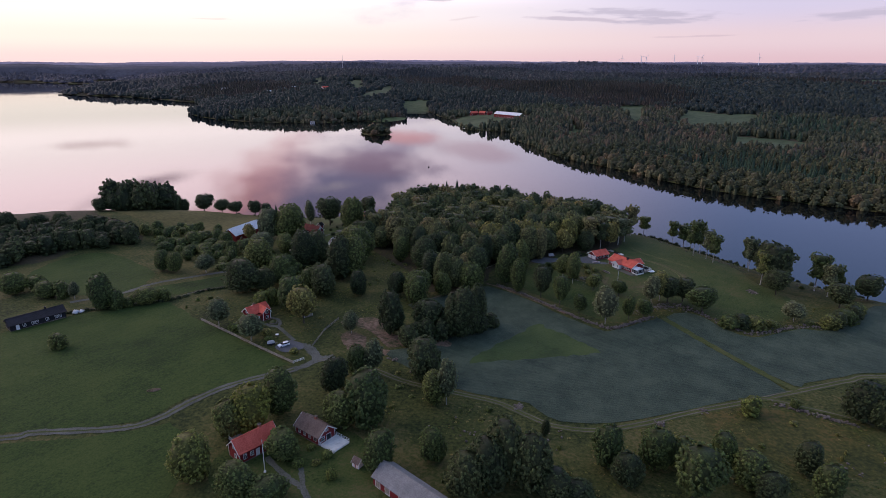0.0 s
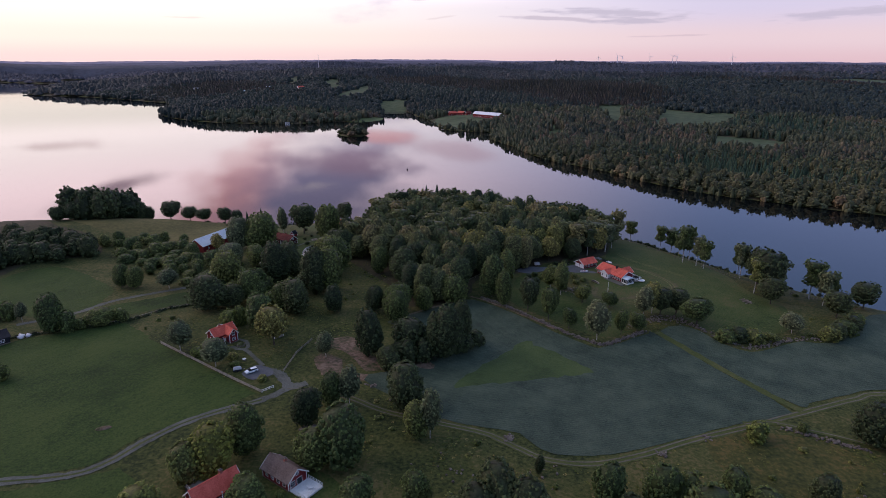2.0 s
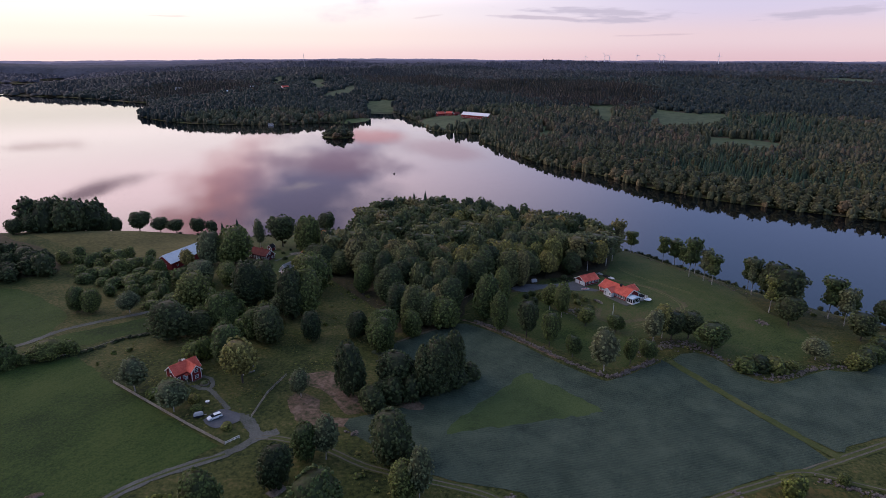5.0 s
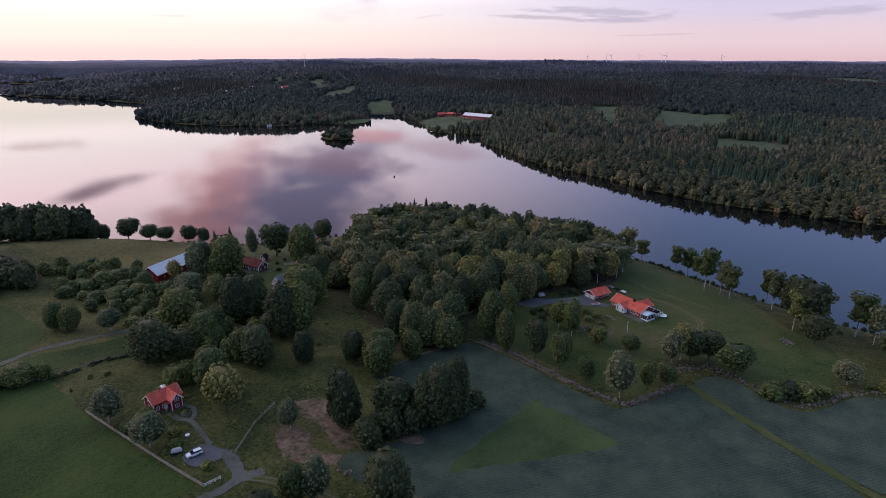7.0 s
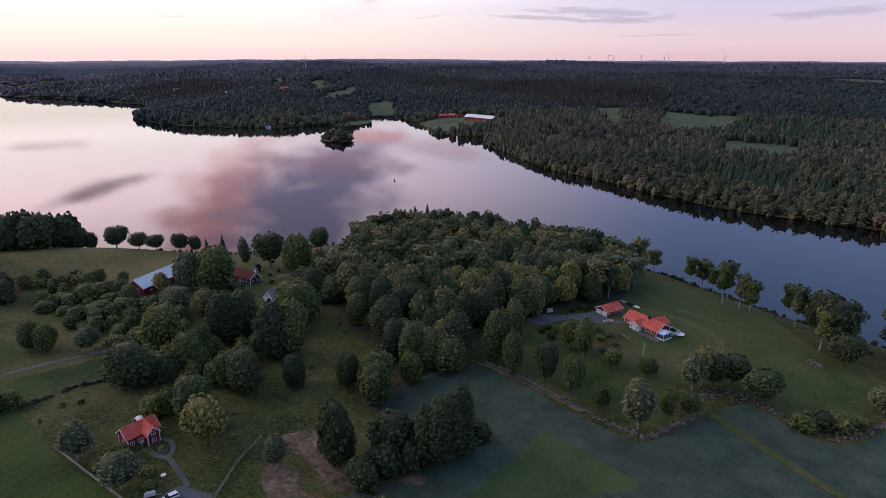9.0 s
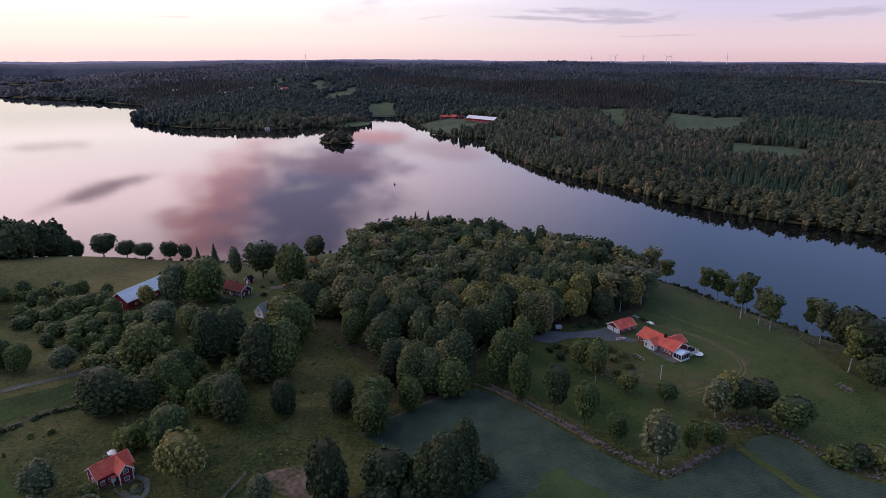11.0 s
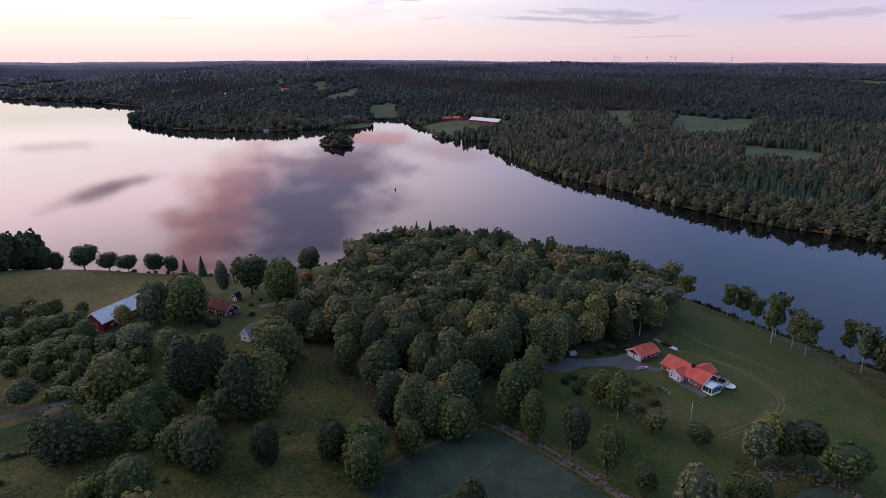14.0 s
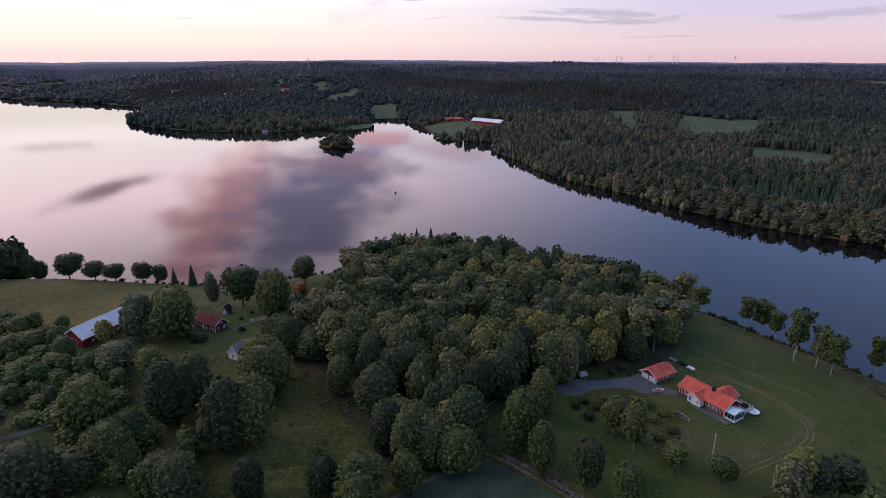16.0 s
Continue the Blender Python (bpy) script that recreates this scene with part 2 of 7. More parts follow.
M = {
    "rough_grass": material("rough_grass", [(0.015, 0.023, 0.005), (0.041, 0.052, 0.011), (0.069, 0.070, 0.019), (0.112, 0.092, 0.034)], 0.045, 0.9, 0.95, 1.0),
    "meadow": material("meadow", [(0.015, 0.029, 0.005), (0.031, 0.056, 0.009), (0.053, 0.074, 0.015)], 0.035, 1.4, 0.95, 0.8, bands=(0.08, 35, 0.05)),
    "lawn": material("lawn", [(0.017, 0.034, 0.006), (0.042, 0.064, 0.013), (0.060, 0.072, 0.019), (0.086, 0.076, 0.028)], 0.055, 1.4, 0.95, 0.6),
    "far_grass": material("far_grass", [(0.038, 0.056, 0.023), (0.058, 0.080, 0.034), (0.078, 0.096, 0.045)], 0.01, 0.08, 0.95, 0.4),
    "pasture": material("pasture", [(0.066, 0.060, 0.018), (0.100, 0.088, 0.028), (0.135, 0.112, 0.040)], 0.03, 0.5, 0.95, 0.6),
    "crop": material("crop", [(0.020, 0.033, 0.022), (0.034, 0.052, 0.034), (0.048, 0.068, 0.045), (0.070, 0.092, 0.060)], 0.10, 2.4, 0.85, 1.0, bands=(0.30, 76, 0.11)),
    "young_crop": material("young_crop", [(0.028, 0.046, 0.014), (0.046, 0.072, 0.021), (0.068, 0.094, 0.030)], 0.06, 2.0, 0.9, 0.8),
    "gravel": material("gravel", [(0.063, 0.067, 0.054), (0.099, 0.101, 0.086), (0.135, 0.133, 0.119)], 0.15, 2.5, 0.95, 0.4),
    "asphalt": material("asphalt", [(0.075, 0.078, 0.085), (0.10, 0.10, 0.11), (0.125, 0.125, 0.13)], 0.2, 3.0, 0.9, 0.2),
    "track_grass": material("track_grass", [(0.046, 0.060, 0.015), (0.066, 0.076, 0.020), (0.086, 0.087, 0.029)], 0.12, 1.2, 0.95, 0.5),
    "pale_grass": material("pale_grass", [(0.084, 0.091, 0.029), (0.124, 0.117, 0.043), (0.169, 0.146, 0.062)], 0.2, 1.5, 0.95, 0.4),
    "trail": material("trail", [(0.048, 0.050, 0.018), (0.082, 0.073, 0.032), (0.122, 0.097, 0.050)], 0.18, 1.4, 0.95, 0.4),
    "wheel_rut": material("wheel_rut", [(0.072, 0.070, 0.047), (0.111, 0.102, 0.072), (0.145, 0.128, 0.093)], 0.2, 1.5, 0.95, 0.4),
    "soil": material("soil", [(0.036, 0.044, 0.014), (0.090, 0.070, 0.040), (0.150, 0.098, 0.066), (0.205, 0.140, 0.100)], 0.16, 0.7, 0.95, 0.8),
    "heath": material("heath", [(0.022, 0.029, 0.006), (0.052, 0.055, 0.012), (0.104, 0.076, 0.022)], 0.07, 0.8, 0.95, 0.8),
    "forest_floor": material("forest_floor", [(0.030, 0.030, 0.014), (0.050, 0.042, 0.022), (0.075, 0.055, 0.032)], 0.06, 0.7, 0.95, 0.7),
    "stone": material("stone", [(0.060, 0.050, 0.043), (0.140, 0.116, 0.100), (0.225, 0.190, 0.165)], 0.5, 4.0, 0.9, 0.4),
    "red_paint": material("red_paint", [(0.128, 0.013, 0.014), (0.176, 0.018, 0.019), (0.216, 0.027, 0.026)], 0.5, 6.0, 0.8, 0.3, (6, 6, 0.6)),
    "maroon_paint": material("maroon_paint", [(0.050, 0.010, 0.012), (0.075, 0.014, 0.016), (0.10, 0.02, 0.02)], 0.5, 6.0, 0.8, 0.3, (6, 6, 0.6)),
    "dark_paint": material("dark_paint", [(0.011, 0.011, 0.014), (0.017, 0.017, 0.021), (0.024, 0.024, 0.029)], 0.5, 6.0, 0.8, 0.2, (6, 6, 0.6)),
    "pale_paint": material("pale_paint", [(0.616, 0.470, 0.433), (0.739, 0.582, 0.536), (0.806, 0.672, 0.616)], 0.5, 6.0, 0.8, 0.2, (6, 6, 0.6)),
    "white_paint": plain("white_paint", (0.74, 0.73, 0.72), 0.6, spread=0.08),
    "orange_tile": material("orange_tile", [(0.36, 0.062, 0.042), (0.52, 0.098, 0.066), (0.64, 0.140, 0.098)], 0.35, 3.5, 0.8, 0.5, bands=(1.6, 0, 0.10)),
    "red_tile": material("red_tile", [(0.078, 0.017, 0.016), (0.124, 0.026, 0.023), (0.165, 0.040, 0.033)], 0.35, 3.5, 0.8, 0.5, bands=(1.6, 0, 0.10)),
    "brown_tile": material("brown_tile", [(0.10, 0.070, 0.058), (0.145, 0.100, 0.085), (0.19, 0.14, 0.12)], 0.35, 3.5, 0.85, 0.5, bands=(1.6, 0, 0.10)),
    "grey_roof": material("grey_roof", [(0.15, 0.145, 0.145), (0.20, 0.195, 0.195), (0.26, 0.25, 0.25)], 0.3, 3.0, 0.8, 0.4, bands=(1.2, 0, 0.10)),
    "dark_roof": material("dark_roof", [(0.011, 0.012, 0.016), (0.018, 0.018, 0.024), (0.025, 0.025, 0.033)], 0.3, 3.0, 0.7, 0.3, bands=(1.2, 0, 0.10)),
    "sheet_roof": material("sheet_roof", [(0.50, 0.52, 0.56), (0.62, 0.64, 0.68), (0.70, 0.72, 0.75)], 0.2, 3.0, 0.45, 0.2, bands=(0.9, 0, 0.08)),
    "brick": material("brick", [(0.22, 0.075, 0.05), (0.32, 0.12, 0.085), (0.38, 0.17, 0.13)], 1.5, 8.0, 0.9, 0.4),
    "wood": material("wood", [(0.17, 0.145, 0.115), (0.27, 0.235, 0.19), (0.36, 0.32, 0.27)], 0.6, 5.0, 0.85, 0.3),
    "bark": material("bark", [(0.045, 0.038, 0.030), (0.080, 0.066, 0.052), (0.12, 0.10, 0.085)], 4.0, 20.0, 0.95, 0.6),
    "birch_bark": material("birch_bark", [(0.16, 0.14, 0.12), (0.42, 0.39, 0.36), (0.58, 0.55, 0.52)], 6.0, 25.0, 0.85, 0.3),
    # ridges grow paler and bluer with distance: haze painted into the base colour
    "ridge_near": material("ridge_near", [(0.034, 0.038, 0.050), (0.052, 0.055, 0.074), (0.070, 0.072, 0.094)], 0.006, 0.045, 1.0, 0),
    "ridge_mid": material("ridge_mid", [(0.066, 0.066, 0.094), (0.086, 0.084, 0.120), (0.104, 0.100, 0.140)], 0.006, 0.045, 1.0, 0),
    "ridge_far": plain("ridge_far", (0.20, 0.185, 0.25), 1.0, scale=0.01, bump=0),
    "metal": plain("metal", (0.45, 0.46, 0.48), 0.4, 0.6),
    "rubber": plain("rubber", (0.02, 0.02, 0.02), 0.85),
    "car_white": plain("car_white", (0.78, 0.79, 0.80), 0.25, spread=0.03),
    "orange_tarp": plain("orange_tarp", (0.55, 0.16, 0.05), 0.7),
    "tarp": plain("tarp", (0.42, 0.41, 0.42), 0.7),
    "blue_roof": plain("blue_roof", (0.52, 0.62, 0.70), 0.35, spread=0.06),
    "boat_red": plain("boat_red", (0.35, 0.05, 0.04), 0.5),
    "far_white": plain("far_white", (0.72, 0.72, 0.74), 0.5, spread=0.05),
    "reed": material("reed", [(0.075, 0.095, 0.035), (0.10, 0.125, 0.045), (0.13, 0.15, 0.06)], 0.02, 0.2, 0.95, 0.4),
}
LEAF = {
    "green": leaf_material("green_leaves", [(0.0, (0.054, 0.076, 0.022)), (0.45, (0.075, 0.096, 0.026)), (0.8, (0.097, 0.114, 0.030)), (1.0, (0.117, 0.125, 0.033))]),
    "dark": leaf_material("dark_leaves", [(0.0, (0.031, 0.044, 0.016)), (0.6, (0.045, 0.059, 0.021)), (1.0, (0.060, 0.072, 0.025))]),
    "bright": leaf_material("bright_leaves", [(0.0, (0.095, 0.120, 0.027)), (0.6, (0.121, 0.138, 0.031)), (1.0, (0.156, 0.147, 0.034))]),
    "grey": leaf_material("grey_leaves", [(0.0, (0.082, 0.099, 0.047)), (0.6, (0.104, 0.120, 0.055)), (1.0, (0.125, 0.134, 0.062))]),
    "autumn": leaf_material("autumn_leaves", [(0.0, (0.141, 0.146, 0.039)), (0.6, (0.190, 0.164, 0.045)), (1.0, (0.240, 0.164, 0.051))]),
    "rust": leaf_material("orange_leaves", [(0.0, (0.26, 0.105, 0.035)), (1.0, (0.32, 0.12, 0.04))]),
    "yellow": leaf_material("yellow_green_leaves", [(0.0, (0.132, 0.139, 0.025)), (1.0, (0.170, 0.160, 0.029))]),
    "mixed": leaf_material("forest_leaves", [(0.0, (0.031, 0.045, 0.017)), (0.3, (0.051, 0.069, 0.024)), (0.55, (0.080, 0.094, 0.032)), (0.8, (0.122, 0.126, 0.047)), (0.92, (0.148, 0.135, 0.052)), (1.0, (0.163, 0.126, 0.049))]),
    "herb": leaf_material("tall_grass", [(0.0, (0.063, 0.080, 0.017)), (0.5, (0.101, 0.111, 0.024)), (0.8, (0.147, 0.132, 0.037)), (1.0, (0.203, 0.158, 0.057))], 0.85),
    "shore": leaf_material("lakeside_leaves", [(0.0, (0.040, 0.050, 0.026)), (0.35, (0.071, 0.076, 0.033)), (0.7, (0.107, 0.101, 0.046)), (0.92, (0.143, 0.117, 0.056)), (1.0, (0.157, 0.105, 0.056))]),
    # far, farthest and blue carry distance haze in the colour, more each band
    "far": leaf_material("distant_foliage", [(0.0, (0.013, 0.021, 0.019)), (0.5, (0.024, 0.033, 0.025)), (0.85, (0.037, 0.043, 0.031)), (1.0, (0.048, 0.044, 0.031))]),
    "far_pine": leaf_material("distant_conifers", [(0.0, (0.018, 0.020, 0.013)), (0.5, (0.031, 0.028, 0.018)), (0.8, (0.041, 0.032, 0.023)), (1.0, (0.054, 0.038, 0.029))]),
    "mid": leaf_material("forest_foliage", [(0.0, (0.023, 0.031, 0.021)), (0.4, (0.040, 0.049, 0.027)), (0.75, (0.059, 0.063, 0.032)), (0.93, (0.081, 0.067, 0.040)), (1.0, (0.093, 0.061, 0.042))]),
    "farthest": leaf_material("haze_grey_pines", [(0.0, (0.020, 0.025, 0.025)), (0.6, (0.031, 0.036, 0.036)), (1.0, (0.046, 0.043, 0.041))]),
    "blue": leaf_material("haze_blue_pines", [(0.0, (0.034, 0.036, 0.046)), (0.6, (0.044, 0.046, 0.060)), (1.0, (0.060, 0.056, 0.070))]),
    "spruce": leaf_material("spruce_needles", [(0.0, (0.026, 0.049, 0.029)), (1.0, (0.046, 0.073, 0.038))]),
}


def glass(name, colour, rough=0.05):
    m = bpy.data.materials.new(name)
    m.use_nodes = True
    b = m.node_tree.nodes["Principled BSDF"]
    b.inputs["Base Color"].default_value, b.inputs["Roughness"].default_value = (*colour, 1), rough
    b.inputs["IOR"].default_value = 1.5
    return m


M["pane"] = glass("window_glass", (0.02, 0.024, 0.03))


def water_material():
    m = bpy.data.materials.new("lake_water")
    m.use_nodes = True
    nt = m.node_tree
    N, Lk = nt.nodes.new, nt.links.new
    b = nt.nodes["Principled BSDF"]
    b.inputs["Base Color"].default_value = (0.002, 0.003, 0.004, 1)
    b.inputs["IOR"].default_value = 1.36
    co = N("ShaderNodeTexCoord")
    calm, ripple = N("ShaderNodeTexNoise"), N("ShaderNodeTexNoise")
    for n, s, d, k in ((calm, 0.004, 2, 1.6), (ripple, 0.5, 3, 0.4)):
        n.inputs["Scale"].default_value, n.inputs["Detail"].default_value, n.inputs["Distortion"].default_value = s, d, k
        Lk(co.outputs["Object"], n.inputs["Vector"])
    mr = N("ShaderNodeMapRange")
    mr.inputs[1].default_value, mr.inputs[2].default_value = 0.42, 0.56
    mr.inputs[3].default_value, mr.inputs[4].default_value = 0.012, 0.04
    Lk(calm.outputs[0], mr.inputs[0])
    Lk(mr.outputs[0], b.inputs["Roughness"])
    bp = N("ShaderNodeBump")
    bp.inputs["Strength"].default_value, bp.inputs["Distance"].default_value = 0.03, 0.2
    Lk(ripple.outputs[0], bp.inputs["Height"])
    Lk(bp.outputs[0], b.inputs["Normal"])
    return m


M["water"] = water_material()


# ---- lie of the land ----
NEAR = [(-5200, -900), (-2600, -200), (-1200, 250), (-620, 380), (-342, 436), (-294, 452), (-205, 458), (-150, 456), (-100, 452), (-60, 466), (0, 492), (50, 482), (95, 447), (145, 408),
        (161, 383), (181, 348), (200, 320), (228, 290), (300, 235), (420, 170), (700, 60), (1500, -250), (5200, -900), (5200, -5200), (-5200, -5200)]
FAR_EAST = [(5200, -500), (1500, 50), (800, 260), (560, 385), (440, 445), (372, 481), (318, 520), (276, 556), (240, 606), (214, 668), (184, 720), (160, 762), (143, 820), (134, 882), (113, 960),
            (122, 1050), (82, 1075), (42, 1110), (14, 1290), (-16, 1380), (-24, 1465), (-70, 1500), (-100, 1450)]
FAR_WEST = [(-84, 1320), (-92, 1268), (-130, 1236), (-178, 1245), (-240, 1205), (-300, 1204), (-366, 1212), (-460, 1250), (-560, 1350), (-618, 1470), (-640, 1600), (-700, 1720), (-730, 1775),
            (-820, 1840), (-960, 1950), (-1130, 2060), (-1340, 2150), (-1480, 2400), (-1600, 2900), (-1850, 3500), (-2020, 3800), (-2000, 3450), (-1780, 3080), (-2020, 3180), (-2330, 3300),
            (-2900, 3150), (-3600, 2600), (-5200, 2200), (-5200, 5200), (5200, 5200)]
ISLET = [(-141, 1030), (-132, 1008), (-114, 1000), (-97, 1008), (-91, 1028), (-100, 1050), (-122, 1058), (-136, 1048)]
HEIGHTS = np.array([(-64, 212, 11.4), (-78, 232, 13.5), (-37, 179, 9.4), (-50, 140, 10), (0, 140, 9), (74, 239, 5.5), (135, 232, 6.2), (141, 207, 4.5), (100, 185, 5), (40, 215, 6.5),
                    (0, 240, 8), (88, 275, 12), (111, 299, 13), (85, 305, 13), (163, 287, 8), (-131, 356, 9), (-68, 344, 11.3), (0, 330, 11), (-150, 205, 12.5), (-130, 290, 9.5), (60, 340, 11),
                    (120, 380, 8), (0, 60, 9), (200, 140, 6), (-260, 300, 10), (0, 420, 9), (-252, 432, 17)], float)


def smooth_line(pts, n=4, closed=True):
    P, out = np.array(pts, float), []
    count = len(P) if closed else len(P) - 1
    for i in range(count):
        if closed:
            a, b, c, d = P[i - 1], P[i], P[(i + 1) % len(P)], P[(i + 2) % len(P)]
        else:
            a, b, c, d = P[max(i - 1, 0)], P[i], P[i + 1], P[min(i + 2, len(P) - 1)]
        for k in range(n):
            t = k / n
            out.append(0.5 * (2 * b + (c - a) * t + (2 * a - 5 * b + 4 * c - d) * t * t + (3 * b - 3 * c + d - a) * t ** 3))
    if not closed:
        out.append(P[-1])
    return np.array(out)


def inside(x, y, P):
    """Distance to the outline P, positive inside."""
    x, y = np.asarray(x, float).ravel(), np.asarray(y, float).ravel()
    d, ins = np.full(x.shape, 1e18), np.zeros(x.shape, bool)
    for (ax, ay), (bx, by) in zip(P, np.roll(P, -1, 0)):
        ux, uy = bx - ax, by - ay
        t = np.clip(((x - ax) * ux + (y - ay) * uy) / (ux * ux + uy * uy + 1e-9), 0, 1)
        d = np.minimum(d, (x - ax - t * ux) ** 2 + (y - ay - t * uy) ** 2)
        if abs(uy) > 1e-9:
            ins ^= ((ay > y) != (by > y)) & (x < ux * (y - ay) / uy + ax)
    return np.where(ins, 1, -1) * np.sqrt(d)


near_shore, far_shore, islet_shore = smooth_line(NEAR), smooth_line(FAR_EAST + FAR_WEST), smooth_line(ISLET)


def ground(x, y):
    x, y = np.asarray(x, float), np.asarray(y, float)
    shape, x, y = x.shape, x.ravel(), y.ravel()
    w, s = np.zeros_like(x), np.zeros_like(x)
    for cx, cy, cz in HEIGHTS:
        k = np.exp(-((x - cx) ** 2 + (y - cy) ** 2) / (2 * 38.0 ** 2)) + 2e-5
        w, s = w + k, s + k * cz
    zc = s / w
    dn, df, di = inside(x, y, near_shore), inside(x, y, far_shore), inside(x, y, islet_shore)
    r = np.hypot(x, y)
    zf = 7 + np.clip(r - 1000, 0, None) * 0.0245
    zf = zf + (np.sin(x / 310 + 1.3) * np.sin(y / 420 + 0.4) * 9 + np.sin(x / 130 + y / 170) * 3.5) * np.clip((r - 900) / 1500, 0, 1.3)
    zf = zf + FAR_BUMP(x, y)
    z = np.where(dn > 0, zc * (1 - np.exp(-np.clip(dn, 0, None) / 22)), 0.0)
    east = np.clip((np.degrees(np.arctan2(x, y)) + 26) / 22, 0, 1)
    zf = np.minimum(np.minimum(zf, 44 + 54 * east * east * (3 - 2 * east) + 6 * np.sin(x / 500) + 22 * np.clip((r - 3700) / 600, 0, 1) * (1 - east)), 7 + 0.075 * np.clip(df, 0, None))
    z = np.where(df > 0, zf * (1 - np.exp(-np.clip(df, 0, None) / 45)), z)
    z = np.where(di > 0, 2.2 * (1 - np.exp(-np.clip(di, 0, None) / 8)), z)
    m = np.maximum(np.maximum(dn, df), di)
    return np.where(m <= 0, np.maximum(-3, m * 0.25), z).reshape(shape)


def FAR_BUMP(x, y):
    """Single wooded hills on the far side."""
    z = 0
    for hx, hy, hr, hh in ((-620, 2350, 260, 22), (330, 1750, 300, 14), (900, 2100, 380, 12), (-200, 2500, 350, 12)):
        z = z + hh * np.exp(-((x - hx) ** 2 + (y - hy) ** 2) / (2 * hr * hr))
    return z


def height(x, y):
    return float(ground(np.array([x]), np.array([y]))[0])


# ---- mesh helpers ----
def np_mesh(name, verts, quads, mat=None, tint=None, smooth=False, shade=None):
    me = bpy.data.meshes.new(name)
    me.vertices.add(len(verts))
    me.vertices.foreach_set("co", np.asarray(verts, np.float32).ravel())
    q = np.asarray(quads, np.int32)
    me.loops.add(q.size)
    me.loops.foreach_set("vertex_index", q.ravel())
    me.polygons.add(len(q))
    me.polygons.foreach_set("loop_start", np.arange(0, q.size, q.shape[1], dtype=np.int32))
    if smooth:
        me.polygons.foreach_set("use_smooth", np.ones(len(q), bool))
    if tint is not None:
        me.attributes.new("tint", "FLOAT", "FACE").data.foreach_set("value", np.asarray(tint, np.float32))
    if mat in LEAF.values():
        if shade is None:
            shade = np.random.default_rng(len(q)).uniform(0.6, 1.35, len(q))
        me.attributes.new("shade", "FLOAT", "FACE").data.foreach_set("value", np.asarray(shade, np.float32))
    me.update(calc_edges=True)
    if mat:
        me.materials.append(mat)
    return me


def thing(name, label, category, m=None, group="", kind=""):
    ob = new(name)
    ob.empty_display_size = 0.5
    if m is not None:
        ob.matrix_basis = m
    return tagged(ob, label, category, group, kind)


def part(name, bm, mat, parent, label=""):
    me = bpy.data.meshes.new(name)
    bmesh.ops.recalc_face_normals(bm, faces=bm.faces)
    bm.to_mesh(me)
    bm.free()
    me.materials.append(mat)
    ob = new(name, me)
    ob.parent = parent
    if label:
        ob["label"] = label
    return ob


def box(bm, x0, y0, z0, x1, y1, z1, m=None, bevel=0.0):
    vs = [bm.verts.new((x, y, z)) for z in (z0, z1) for x, y in ((x0, y0), (x1, y0), (x1, y1), (x0, y1))]
    fs = [bm.faces.new([vs[i] for i in f]) for f in ((3, 2, 1, 0), (4, 5, 6, 7), (0, 1, 5, 4), (1, 2, 6, 5), (2, 3, 7, 6), (3, 0, 4, 7))]
    if bevel:
        es = list({e for f in fs for e in f.edges})
        out = bmesh.ops.bevel(bm, geom=es, offset=bevel, segments=1, affect="EDGES")
        vs = list({v for f in out["faces"] for v in f.verts} | {v for v in vs if v.is_valid})
    if m is not None:
        bmesh.ops.transform(bm, matrix=m, verts=vs)
    return bm


def boxes(*specs):
    bm = bmesh.new()
    for s in specs:
        box(bm, *s)
    return bm


def extrude_outline(pts, y0, y1):
    """A prism: outline in x and z, from y0 to y1."""
    bm = bmesh.new()
    a = [bm.verts.new((x, y0, z)) for x, z in pts]
    b = [bm.verts.new((x, y1, z)) for x, z in pts]
    bm.faces.new(a), bm.faces.new(list(reversed(b)))
    for i in range(len(pts)):
        j = (i + 1) % len(pts)
        bm.faces.new((a[i], b[i], b[j], a[j]))
    return bm


def tube(bm, p, q, r0, r1, n=8):
    p, q = Vector(p), Vector(q)
    t = (q - p).to_track_quat("Z", "Y").to_matrix()
    rings = []
    for c, r in ((p, r0), (q, r1)):
        rings.append([bm.verts.new(c + t @ Vector((r * math.cos(2 * math.pi * k / n), r * math.sin(2 * math.pi * k / n), 0))) for k in range(n)])
    for k in range(n):
        bm.faces.new((rings[0][k], rings[0][(k + 1) % n], rings[1][(k + 1) % n], rings[1][k]))
    bm.faces.new(list(reversed(rings[0]))), bm.faces.new(rings[1])
    return bm


